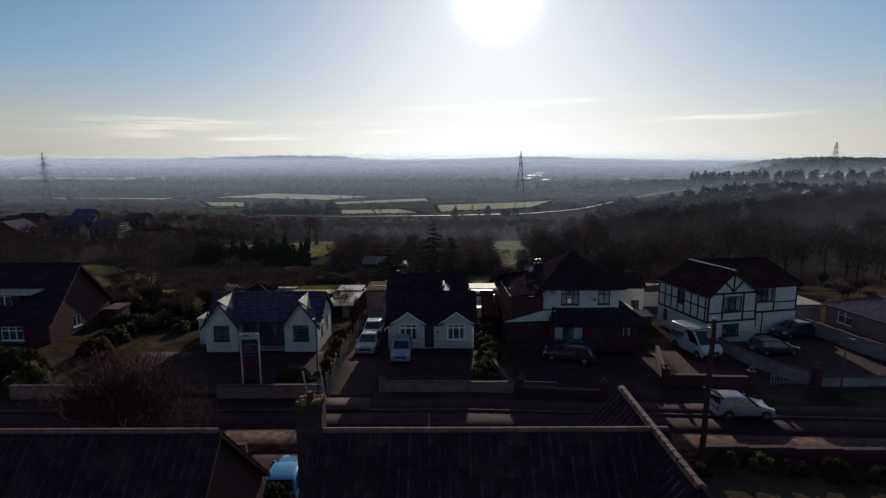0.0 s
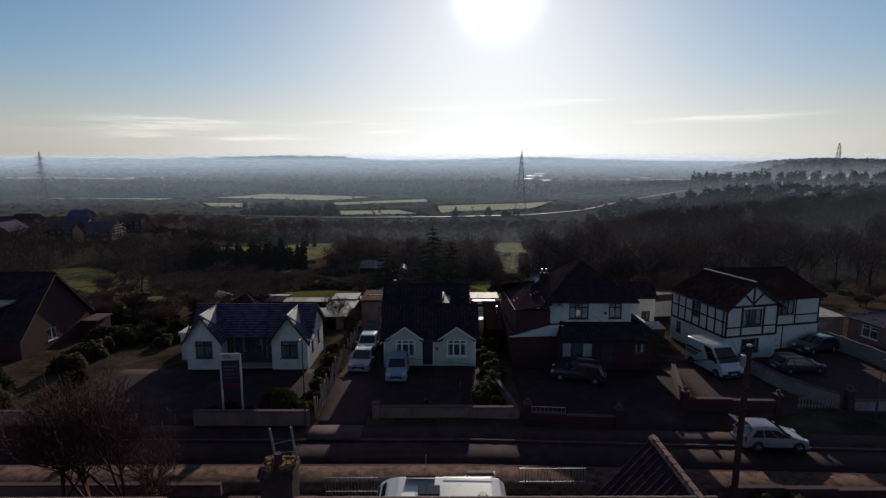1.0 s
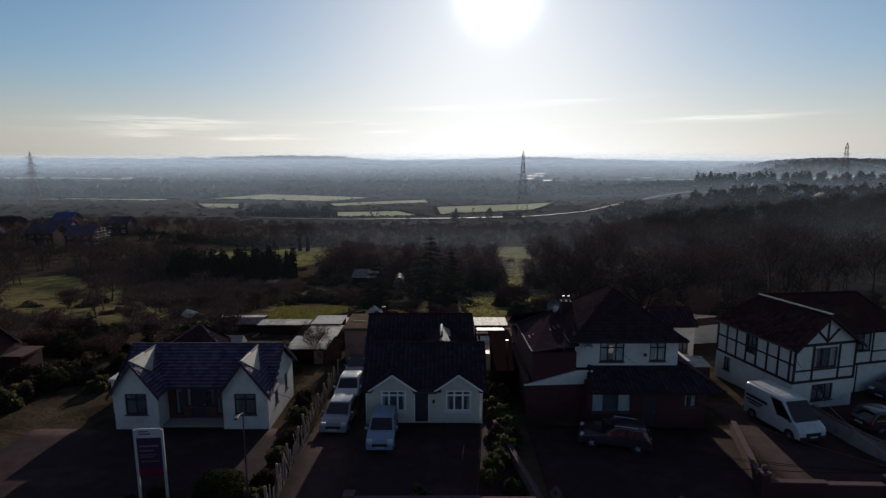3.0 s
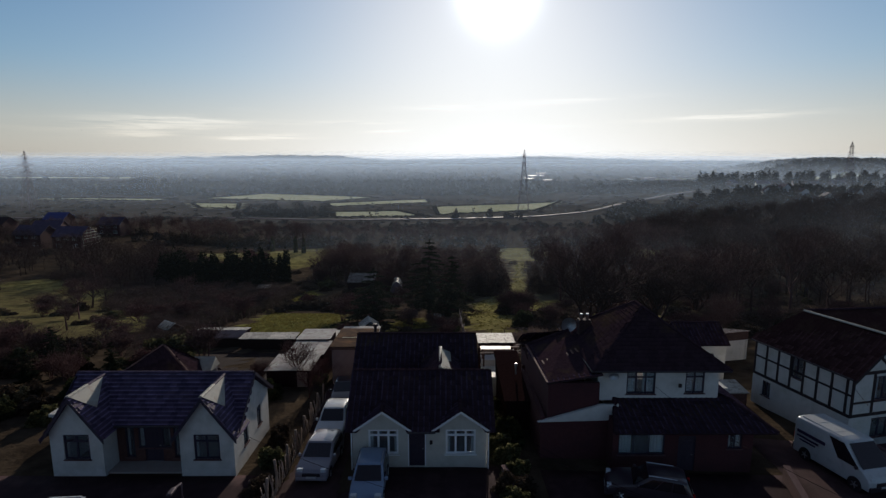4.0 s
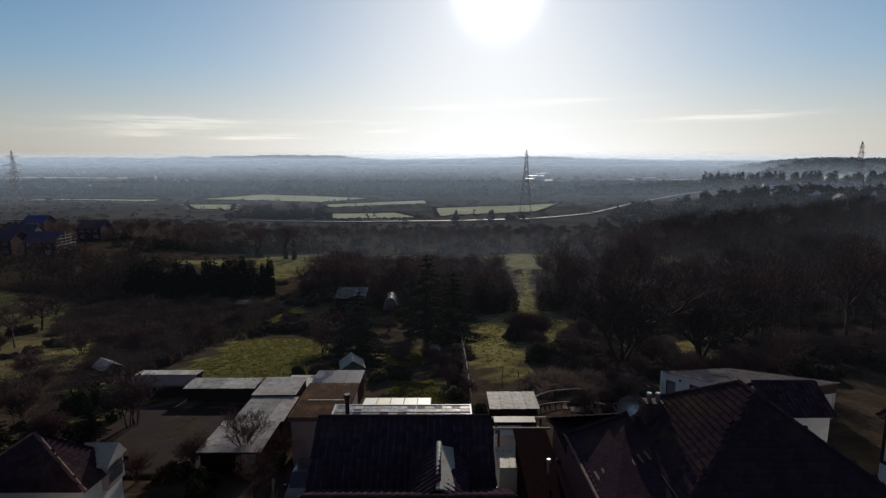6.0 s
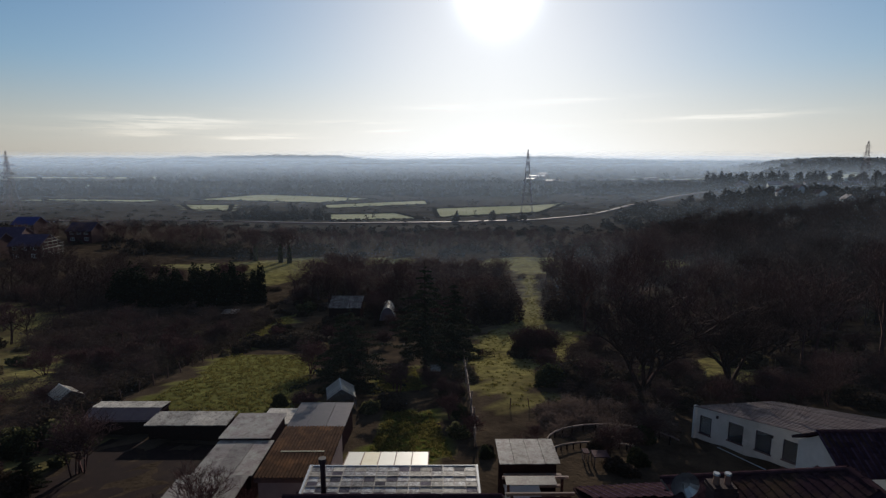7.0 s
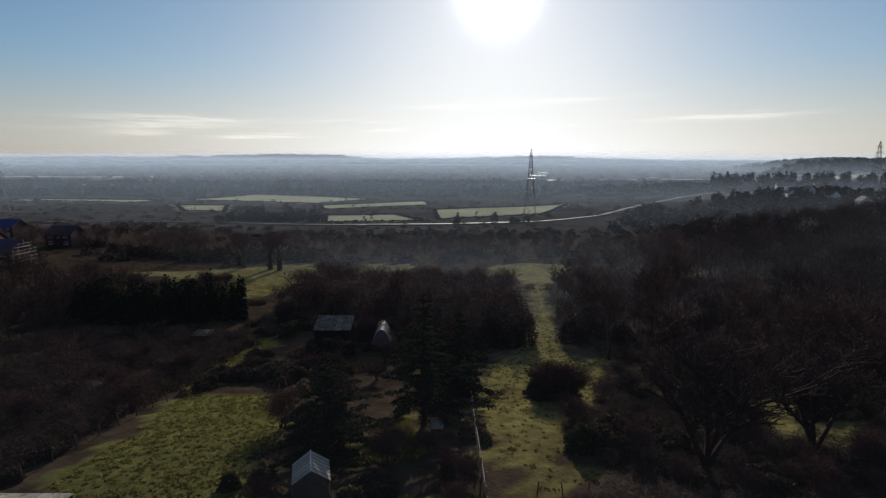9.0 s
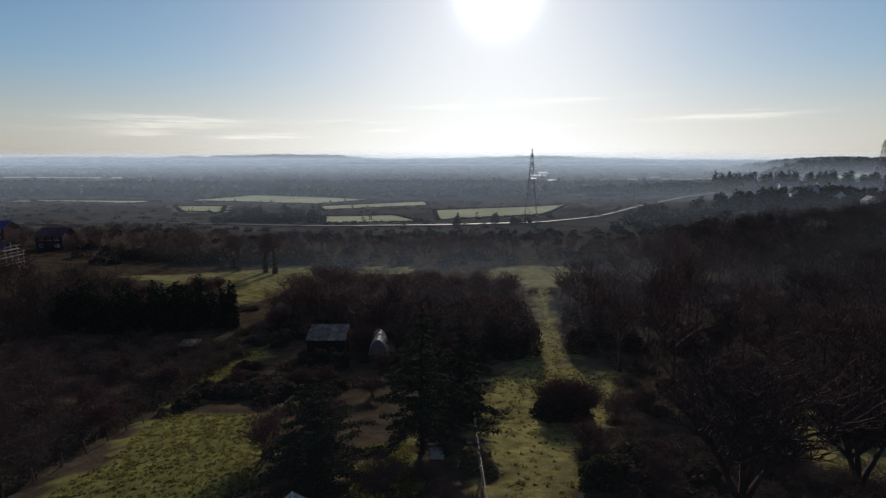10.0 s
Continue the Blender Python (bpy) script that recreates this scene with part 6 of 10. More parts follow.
for i in range(40):
    x, y, q = -2.87 + rm.uniform(-0.42, 0.42), 19.2 + rm.uniform(-0.33, 0.33), rm.uniform(0.05, 0.14)
    g.tube((x, y, 8.35), (x, y, 8.35 + q * 0.6), q, q * 0.5, 6)
part("moss", g, M_MOSS, nb, "yellow moss cushions on the chimney top")
part("chimney_pot", Geo().tube((-2.85, 19.1, 8.36), (-2.85, 19.1, 8.7), 0.13, 0.1, 8), M_BRICKWALL, nb, "short dark red clay pot")
part("aerial", Geo().tube((-2.5, 19.3, 8.98), (-3.05, 19.3, 8.85), 0.012, 0.012, 4), M_METAL, nb)
part("aerial", Geo().tube((-2.42, 19.3, 8.65), (-2.85, 19.3, 8.6), 0.012, 0.012, 4), M_METAL, nb)

# ---- vegetation ----


def prisms(segs):
    """Three-sided prisms along segments (p, q, r0, r1)."""
    s = np.array([(*p, *q, a, b) for p, q, a, b in segs])
    p, q, r0, r1 = s[:, :3], s[:, 3:6], s[:, 6], s[:, 7]
    d = q - p
    d /= np.linalg.norm(d, axis=1, keepdims=True) + 1e-9
    ref = np.where(np.abs(d[:, 2:]) < 0.9, np.array([[0, 0, 1.0]]), np.array([[1.0, 0, 0]]))
    a = np.cross(d, ref); a /= np.linalg.norm(a, axis=1, keepdims=True)
    b = np.cross(d, a)
    v = []
    for base, r in ((p, r0), (q, r1)):
        for k in range(3):
            t = 2 * math.pi * k / 3
            v.append(base + (a * math.cos(t) + b * math.sin(t)) * r[:, None])
    v = np.stack(v, 1).reshape(-1, 3)
    o = np.arange(len(s))[:, None] * 6
    f = np.concatenate([o + np.array([k, (k + 1) % 3, 3 + (k + 1) % 3, 3 + k]) for k in range(3)])
    return v, f


def bare_tree(seed, height, spread=0.5, levels=4, kids=(5, 5, 4, 4), trunk=0.28, r=0.022, stems=1, lean_by=0.25, keep=0.5):
    """Branch segments of a leafless tree, forking from level to level."""
    rnd = random.Random(seed)
    segs = []

    def grow(p, d, length, rad, lev):
        n = 4 if lev == 0 else 3
        pts = [p]
        for i in range(n):
            d = (d + Vector((rnd.gauss(0, 0.13), rnd.gauss(0, 0.13), rnd.gauss(0, 0.08) + 0.05)) * (1.2 if lev else 0.5)).normalized()
            q = pts[-1] + d * (length / n)
            r0, r1 = rad * (1 - 0.6 * i / n), rad * (1 - 0.6 * (i + 1) / n)
            segs.append((tuple(pts[-1]), tuple(q), max(r0, r * 0.6), max(r1, r * 0.5)))
            pts.append(q)
        if lev >= levels:
            return
        k = kids[min(lev, len(kids) - 1)]
        for i in range(k):
            f = rnd.uniform(0.35, 1.0) if lev else rnd.uniform(0.4, 1.0)
            j = min(n - 1, int(f * n))
            o = pts[j] + (pts[j + 1] - pts[j]) * (f * n - j)
            az = 2 * math.pi * (i + rnd.random() * 0.7) / k
            out = Vector((math.cos(az), math.sin(az), 0))
            nd = (d * (1 - spread) + out * spread * rnd.uniform(0.8, 1.5) + Vector((0, 0, rnd.uniform(-0.1, 0.35)))).normalized()
            grow(o, nd, length * rnd.uniform(0.5, 0.78), rad * keep, lev + 1)

    for s in range(stems):
        lean = Vector((rnd.gauss(0, lean_by), rnd.gauss(0, lean_by), 1)) if stems > 1 else Vector((rnd.gauss(0, 0.05), rnd.gauss(0, 0.05), 1))
        grow(Vector((rnd.gauss(0, 0.1) * (stems > 1), rnd.gauss(0, 0.1) * (stems > 1), 0)), lean.normalized(), height * 0.5, trunk, 0)
    return segs


def leaves(rnd, pts, size, flat=0.6):
    """A small bent quad at every point, turned at random."""
    n = len(pts)
    a = rnd.normal(size=(n, 3)); a[:, 2] *= flat; a /= np.linalg.norm(a, axis=1, keepdims=True)
    b = np.cross(a, rnd.normal(size=(n, 3))); b /= np.linalg.norm(b, axis=1, keepdims=True)
    s = size * rnd.uniform(0.6, 1.4, (n, 1))
    v = np.stack([pts - a * s - b * s * 0.5, pts + a * s - b * s * 0.5, pts + a * s * 0.8 + b * s * 0.6, pts - a * s * 0.8 + b * s * 0.6], 1).reshape(-1, 3)
    return v, np.arange(4 * n).reshape(-1, 4)


def dome_points(rnd, n, rx, ry, rz, lumps=9, rough=0.35, fill=0.55):
    """Points in a lumpy dome on the ground."""
    c = rnd.normal(size=(lumps, 3)); c[:, 2] = np.abs(c[:, 2]); c /= np.linalg.norm(c, axis=1, keepdims=True)
    d = rnd.normal(size=(n, 3)); d[:, 2] = np.abs(d[:, 2]); d /= np.linalg.norm(d, axis=1, keepdims=True)
    bump = np.max(np.exp(-((1 - d @ c.T) * 9)), axis=1)
    rad = (1 - rough + rough * bump) * rnd.uniform(fill, 1.0, n) ** 0.5
    return d * rad[:, None] * np.array([rx, ry, rz])


def tree_thing(name, trunk_me, crown_me, m, label, category, group=""):
    t = thing(name, m, label, category, group)
    if trunk_me:
        part("trunk", trunk_me, None, t)
    if crown_me:
        part("crown", crown_me, None, t)
    return t


def split_tree(segs, limit, bark, twig):
    big = [s for s in segs if s[2] > limit]
    small = [s for s in segs if s[2] <= limit]
    return np_mesh("trunk", *prisms(big), bark), np_mesh("crown", *prisms(small), twig)


BARE = [split_tree(bare_tree(s, h, sp, 4, k, tr), 0.045, M_BARK, M_BARK) for s, h, sp, k, tr in
        ((1, 10, 0.62, (7, 6, 5, 4), 0.34), (2, 9, 0.55, (6, 5, 5, 4), 0.26), (3, 8, 0.5, (6, 5, 5, 4), 0.2), (4, 11, 0.45, (7, 5, 5, 4), 0.26))]
OAK = [split_tree(bare_tree(sd, h, 0.5, 4, (6, 5, 4, 3), 0.24, 0.014, 4, 0.38, 0.58), 0.05, M_BARK_OLD, M_BARK_OLD) for sd, h in ((61, 9.0), (62, 8.0))]
RED = [split_tree(bare_tree(s, 6, 0.4, 4, (5, 5, 4, 4), 0.09, 0.016, 3), 0.03, M_BARK, M_BARK) for s in (11, 12)]
SHRUB = [np_mesh("shrub", *prisms(bare_tree(20 + s, 2.6, 0.55, 3, (6, 5, 5), 0.04, 0.014, 7)), mt) for s, mt in ((0, M_BARK), (1, M_BARK_RED), (2, M_BARK))]


def leafy(seed, n, rx, ry, rz, size, material, rough=0.35):
    r = np.random.default_rng(seed)
    return np_mesh("bush", *leaves(r, dome_points(r, n, rx, ry, rz, rough=rough), size), material)


BUSH = [leafy(30, 2600, 1.2, 1.2, 1.5, 0.07, M_LEAF), leafy(31, 2100, 1.3, 1.1, 1.3, 0.085, M_IVY, 0.65), leafy(32, 2600, 1.4, 1.2, 1.2, 0.075, M_BRAMBLE, 0.5), leafy(33, 2200, 1.3, 1.3, 1.1, 0.08, M_DEAD, 0.5)]


def conifer(seed, height, radius, rows, droop=0.35, density=1.0, skirt=0.06):
    """Whorls of separate drooping boughs with hanging sprays of needles and gaps between."""
    r = np.random.default_rng(seed)
    segs = [((0, 0, height * k / 8), (0, 0, height * (k + 1) / 8), 0.02 * height * (1 - k / 8) + 0.02, 0.02 * height * (1 - (k + 1) / 8) + 0.015) for k in range(8)]
    pts = []
    for i in range(rows):
        h = i / rows
        reach = radius * (1 - h) ** 0.9 * r.uniform(0.75, 1.1) + 0.25
        nb_ = int(5 + 4 * (1 - h))
        for k in range(nb_):
            z = height * (skirt + (0.98 - skirt) * h) + r.normal(0, 0.12)
            az = 2 * math.pi * (k + r.uniform(0, 0.9)) / nb_ + i * 0.7
            L = reach * r.uniform(0.45, 1.2)
            m = max(4, int(L * 7))
            prev = (0, 0, z)
            for j in range(1, m + 1):
                t = j / m
                p = (math.cos(az) * L * t, math.sin(az) * L * t, z + L * (0.2 * t - droop * t * t + 0.12 * t ** 4))
                if j % 2 == 0 or j == m:
                    segs.append((prev, p, 0.035 * (1 - t) + 0.008, 0.035 * (1 - t) + 0.006)); prev = p
                wide = (0.08 + 0.34 * t * (1.2 - t)) * min(L, 2.6) * 0.5
                for q in range(int(5 * density)):
                    side = r.normal(0, wide)
                    hang = -abs(r.normal(0, 0.05 + 0.12 * abs(side)))
                    pts.append((p[0] - math.sin(az) * side + math.cos(az) * r.normal(0, 0.08), p[1] + math.cos(az) * side, p[2] + hang))
    v, f = leaves(r, np.array(pts), 0.075, 0.25)
    return np_mesh("trunk", *prisms(segs), M_BARK_OLD), np_mesh("crown", v, f, M_NEEDLE)


FIR = [conifer(40, 8.2, 5.4, 10, 0.40, 3.4), conifer(41, 11.9, 5.0, 13, 0.40, 3.3, 0.16), conifer(42, 8.4, 3.0, 14, 0.36, 4.0)]
tree_thing("conifer", *FIR[0], pose(-6.6, 86.2, lz(-6.6, 86.2)), "dark drooping conifer behind the greenhouse", "tree", "garden conifers")
tree_thing("conifer", *FIR[1], pose(0.15, 92.3, lz(0.15, 92.3)), "tall dark conifer with drooping boughs", "tree", "garden conifers")
tree_thing("conifer", *FIR[2], pose(3.4, 100.6, lz(3.4, 100.6)) @ Matrix.Scale(1.16, 4), "slender dark conifer at the lawn's edge", "tree", "garden conifers")

# the two spreading bare trees and other single bare trees
for k, x, y, s, rz in ((0, 19.9, 83.6, 1.12, 10), (1, 29.2, 86.2, 1.05, 140), (0, 40, 99, 1.0, 250)):
    t = tree_thing("bare_tree", *OAK[k], pose(x, y, lz(x, y, -0.1), 0, 0, rz), "old leafless tree forking low into wide dark limbs", "tree", "spreading bare trees")
    t.scale = (s, s, s)
spots = [(1, 27, 100, 1.0, 60), (1, 36, 104, 1.1, 200), (3, 24, 118, 1.0, 30), (3, 33, 126, 1.1, 90), (2, 42, 95, 1.1, 10),
         (1, 47, 112, 1.2, 50), (3, 55, 100, 1.2, 0), (2, 60, 118, 1.2, 120), (1, 52, 132, 1.2, 220), (3, 41, 140, 1.2, 300), (2, 30, 150, 1.1, 77), (1, 66, 140, 1.3, 11), (3, 75, 125, 1.3, 99),
         (2, -33, 98, 0.7, 20), (2, -40, 106, 0.8, 50), (2, -14, 135, 0.8, 120), (3, -6, 142, 0.8, 200), (1, 5, 138, 0.8, 60), (2, 11, 141, 0.75, 10), (3, -20, 140, 0.8, 50), (1, -25, 146, 0.9, 50),
         (2, -50, 95, 0.8, 70), (1, -58, 110, 0.8, 30), (2, -44, 84, 0.6, 160), (2, 9, 158, 0.9, 10), (1, 27, 165, 0.9, 44), (2, -70, 130, 0.9, 145), (1, -85, 150, 0.9, 245)]
for k, x, y, s, rz in spots:
    t = tree_thing("bare_tree", *BARE[k], pose(x, y, lz(x, y, -0.05), 0, 0, rz), "leafless winter tree with a spreading crown of fine twigs", "tree", "bare trees")
    t.scale = (s, s, s)
for k, x, y, s, rz in ((0, -13.4, 29.0, 1.1, 0), (1, -15.2, 29.3, 1.15, 80), (0, -16.6, 29.2, 1.0, 150), (1, -12.2, 28.9, 0.8, 200), (1, -9.5, 61.5, 0.62, 20), (0, -8.0, 58.0, 0.5, 120), (0, 34, 80, 0.9, 30), (1, -27, 60, 0.6, 200)):
    t = tree_thing("bare_tree", *RED[k], pose(x, y, lz(x, y, -0.05), 0, 0, rz), "small leafless tree with reddish upright twigs", "tree", "small bare trees")
    t.scale = (s, s, s)


def put_bush(k, x, y, s, label, name="bush", sz=None, group="bushes"):
    o = piece(name, BUSH[k], None, pose(x, y, lz(x, y, -0.05), 0, 0, (x * 37 + y * 11) % 360), label, "bush", group)
    o.scale = (s, s, sz or s)


BUSH.append(leafy(34, 6500, 1.4, 1.3, 2.05, 0.05, M_LEAF, 0.1))
put_bush(4, -9.3, 39.6, 1.12, "clipped round evergreen bush behind the wall", sz=0.82)
for i in range(11):
    put_bush((2, 3, 2, 1)[i % 4], -28.4 + 0.3 * math.sin(i * 2.1), 46.5 + i * 1.15, 1.0, "ragged garden hedge lit along its top", "hedge_bush", 1.3, "boundary hedge")
# Added bush: its dark mass stands in for the blue car's shaded rear.
put_bush(0, -6.1, 24.4, 0.75, "dark bush added to cover a blue car's shaded rear", "hedge_bush", 1.38, "boundary hedge")
put_bush(2, 13.4, 100.7, 2.0, "dense dark thicket on the meadow", sz=1.6)
put_bush(2, 11.8, 101.2, 1.6, "dense dark thicket on the meadow")
for x, y, sc_ in ((11.6, 101, 1.5), (12.6, 100.4, 1.6), (13.6, 101, 1.7), (14.6, 100.5, 1.6), (15.4, 101.2, 1.4), (13.2, 102, 1.6), (14.4, 102.2, 1.5), (6.6, 100.8, 0.5), (25, 80, 1.1), (28, 78.5, 1.0), (31.5, 80, 1.2), (35, 82, 1.3), (24, 86, 1.3), (17, 81, 0.9), (20, 79, 0.9), (38, 86, 1.5), (42, 84, 1.4)):
    o = piece("shrub", SHRUB[int(x) % 3], None, pose(x, y, lz(x, y, -0.08), 0, 0, x * 40), "upright leafless shrub stems on the meadow", "shrub", "meadow shrubs")
    o.scale = (sc_, sc_, sc_)
for x, y, sc_ in ((22.5, 80.5, 1.6), (26.0, 82.0, 1.5), (29.5, 81.5, 1.6), (33.5, 84.0, 1.8), (37.0, 80.5, 1.9), (24.0, 89.0, 1.8), (19.0, 86.5, 1.6), (40.5, 88.5, 2.2), (45.0, 85.0, 2.2), (18.5, 80.2, 1.2), (36.0, 95.0, 2.2)):
    put_bush(2, x, y, sc_, "wide dark bramble thicket", sz=sc_ * 0.75)
put_bush(2, 14.4, 87.5, 2.4, "wide dark bramble thicket", sz=1.9)
put_bush(0, 12.2, 86.4, 1.5, "wide dark bramble thicket")
put_bush(2, 17.0, 89.0, 2.2, "wide dark bramble thicket", sz=1.7)
put_bush(2, -18.0, 109.5, 2.6, "low bramble thicket at the meadow's head", sz=1.4)
put_bush(2, -15.6, 107.5, 2.4, "low bramble thicket at the meadow's head", sz=1.5)
for i in range(15):
    put_bush(2, -24.2 + 0.75 * i, 105.4 + (i * 3.7) % 7.5, 1.7 + 0.5 * math.sin(i * 1.9), "low bramble thicket at the meadow's head", sz=1.15 + 0.25 * math.sin(i * 2.3))
put_bush(2, -15.6, 121.2, 2.0, "low bramble thicket before the hut")
put_bush(2, -12.6, 120.8, 2.1, "low bramble thicket before the hut")
put_bush(0, -14.0, 120.6, 1.6, "low bramble thicket before the hut")
put_bush(2, -12.0, 108.5, 2.2, "low bramble thicket at the meadow's head", sz=1.4)
rnd = random.Random(77)
# the two at y 24.5 and 24.6 are added to cover the blue car too
for x, y, s, k in [(0.6, 39.4, 0.75, 1), (4.2, 41.0, 0.7, 1), (5.0, 43.0, 0.8, 1), (5.5, 45.6, 0.95, 2), (5.6, 48.4, 0.9, 1), (5.9, 51.0, 1.1, 0), (6.2, 54.0, 0.9, 2), (5.4, 40.2, 0.6, 0), (5.2, 49.6, 0.9, 1), (5.0, 52.6, 0.95, 1), (5.9, 46.8, 0.85, 1), (5.4, 44.3, 0.85, 1), (4.7, 42.2, 0.8, 1), (5.6, 55.2, 0.9, 1), (-6.6, 24.6, 0.62, 0), (-5.6, 24.5, 0.6, 0),
                   (-7.4, 41.0, 0.7, 2), (-7.5, 43.0, 0.8, 1), (-7.3, 45.4, 0.8, 2), (-7.8, 48.0, 0.9, 1), (-8.0, 51.0, 0.8, 2), (-11.5, 39.0, 0.6, 2), (-13.4, 38.9, 0.6, 2), (-12.6, 40.0, 0.5, 2), (-7.6, 39.4, 0.7, 1),
                   (-28.4, 39.5, 1.6, 1), (-30.6, 41.0, 1.8, 0), (-33.0, 40.0, 1.7, 2), (-35, 43, 2.0, 0), (-26, 44, 1.0, 2), (-24.0, 53.5, 1.0, 1), (-26, 55.5, 1.1, 2), (-28, 54, 1.1, 0), (-30, 57, 1.2, 2),
                   (17.4, 29.6, 0.75, 1), (18.9, 29.3, 0.8, 1), (20.6, 29.0, 0.7, 2), (22.6, 28.6, 0.8, 0), (25, 28.2, 0.8, 2), (27.5, 27.0, 1.0, 2), (15.0, 28.6, 0.7, 2), (13.8, 26.5, 0.8, 0)]:
    put_bush(k, x, y, s, ("dark evergreen bush in a garden", "variegated shrub beside a wall", "straggling brown shrub in a garden", "clump of dry brown stalks")[k], group="garden shrubs")

for i in range(40):
    x, y = rnd.uniform(-42, -20.5), rnd.uniform(55, 74)
    k = rnd.choice((0, 2, 2, 2, 1, 3))
    put_bush(k, x, y, rnd.uniform(0.7, 1.5), ("dark evergreen bush in a garden", "variegated shrub beside a wall", "straggling brown shrub in a garden", "clump of dry brown stalks")[k], group="garden shrubs")
for x, y, sc_ in ((-25.5, 63, 0.4), (-31, 61, 0.36), (-22, 66.5, 0.33), (-34, 68, 0.45)):
    t = tree_thing("conifer", *FIR[2], pose(x, y, lz(x, y), 0, 0, x * 9), "small dark upright conifer in a back garden", "tree", "garden conifers")
    t.scale = (sc_, sc_, sc_)
rh = random.Random(19)
hs = []
for i in range(46):
    a, q = rh.uniform(0, 6.28), rh.uniform(0.1, 1.0)
    p = Vector((q * math.cos(a), 0.7 * q * math.sin(a), rh.uniform(0, 0.4)))
    hs.append((p, p + Vector((rh.uniform(-0.9, 0.9), rh.uniform(-0.7, 0.7), rh.uniform(0.0, 0.8))), 0.03, 0.008))
g = Geo()
for p, q, ra, rb in hs:
    g.tube(tuple(p), tuple(q), ra, rb, 4)
piece("branch_heap", g, M_BARK_OLD, pose(7.6, 101.5, lz(7.6, 101.5)), "heap of dry dark branches on the meadow", "branches")
# straggling growth behind the houses and round the sheds
for i in range(46):
    x, y = ((-13.6, 60.5), (-16, 59.5), (-11.5, 58.8), (-8.6, 61.5), (-19.5, 60.5), (-22.5, 62), (9.0, 62.5), (11.5, 61.0), (13.0, 64.5), (16.5, 61.5), (-24, 66), (4.0, 70.5), (14.5, 70.6), (3.2, 81.5), (-4.8, 79.5), (-8.9, 78.0), (2.6, 82.5), (16.0, 73.0), (17.5, 76.5), (12.5, 71.2), (-10.6, 80.5), (3.2, 74.0), (3.4, 77.5))[i % 23]
    x, y = x + rnd.uniform(-1.2, 1.2), y + rnd.uniform(-1.0, 1.0)
    k = rnd.choice((0, 2, 2, 1))
    if i % 3 == 0:
        o = piece("shrub", SHRUB[i % 2], None, pose(x, y, lz(x, y, -0.05), 0, 0, i * 50), "straggling leafless shrub in a back garden", "shrub", "garden shrubs")
        sc_ = rnd.uniform(0.6, 0.95)
        o.scale = (sc_, sc_, sc_)
    else:
        put_bush(k, x, y, rnd.uniform(0.55, 0.95), ("dark evergreen bush in a garden", "variegated shrub beside a wall", "straggling brown shrub in a garden")[k], group="garden shrubs")

# scrub: bare and bramble thickets over the slope behind the gardens
OPEN = LIT_LAWNS[:6] + [LIT_LAWNS[7], [(14, 124), (23, 122), (31, 182), (20, 184)], [(-60, 118), (-26, 118), (-26, 165), (-60, 165)], [(-13, 59), (-3, 59), (-3, 73), (-13, 73)], [(-24, 70.5), (-12, 70.5), (-12, 78), (-24, 78)], [(-9, 79), (-3, 79), (-3, 84), (-9, 84)],
                    [(18, 64), (32, 60), (36, 74), (18, 78)], [(3, 58), (12, 58), (12, 70), (3, 70)], [(-23, 46), (21, 46), (21, 60), (-23, 60)]]
count = 0
while count < 330:
    x, y = rnd.uniform(-75, 80), rnd.uniform(62, 178)
    if abs(x) > 14 + 0.82 * (y - 20) * 0.62 + 20:
        continue
    if any(inside(np.array([x]), np.array([y]), p)[0] for p in OPEN):
        continue
    k = rnd.random()
    s = rnd.uniform(0.7, 1.5) * (1 + (y - 60) / 160)
    if y < 78 and x > -14:
        s *= 0.6
    m = pose(x, y, lz(x, y, -0.08), 0, 0, rnd.uniform(0, 360))
    if k < 0.56:
        o = piece("shrub", SHRUB[rnd.randrange(3)], None, m, "leafless tangled winter shrub", "shrub", "scrub")
        o.scale = (s, s, s * rnd.uniform(0.7, 1.1))
    else:
        o = piece("bush", BUSH[rnd.choice((2, 2, 2, 3, 1))], None, m, "brown bramble and dry stalks", "bush", "scrub")
        o.scale = (s, s, s * rnd.uniform(0.5, 0.9))
    count += 1



def slivers(rg, pts, length, width):
    """A thin upright blade at every point: the fine twigs of a crown."""
    n = len(pts)
    a = rg.normal(size=(n, 3)) * np.array([0.8, 0.8, 0.6]) + np.array([0, 0, 0.5]); a /= np.linalg.norm(a, axis=1, keepdims=True)
    b = np.cross(a, rg.normal(size=(n, 3))); b /= np.linalg.norm(b, axis=1, keepdims=True)
    L = length * rg.uniform(0.5, 1.5, (n, 1))
    v = np.stack([pts - a * L - b * width, pts - a * L + b * width, pts + a * L], 1).reshape(-1, 3)
    return v, np.arange(3 * n).reshape(-1, 3)


def thicket(name, spots, n, length, material, label):
    """Tangles of fine bare stems in one mesh: (x, y, radius, height)."""
    vs, fs, o = [], [], 0
    for x, y, rad, hh in spots:
        v, f = slivers(r, dome_points(r, n, rad, rad, hh, 7, 0.45, 0.15) + np.array([x, y, lz(x, y) - 0.05]), length, 0.012 + 0.00011 * y)
        vs.append(v); fs.append(f + o); o += len(v)
    return tagged(new(name, np_mesh(name, np.concatenate(vs), np.concatenate(fs), material)), label, "scrub", kind="stuff")


# evergreen belt and the trees with ivy
r = np.random.default_rng(8)


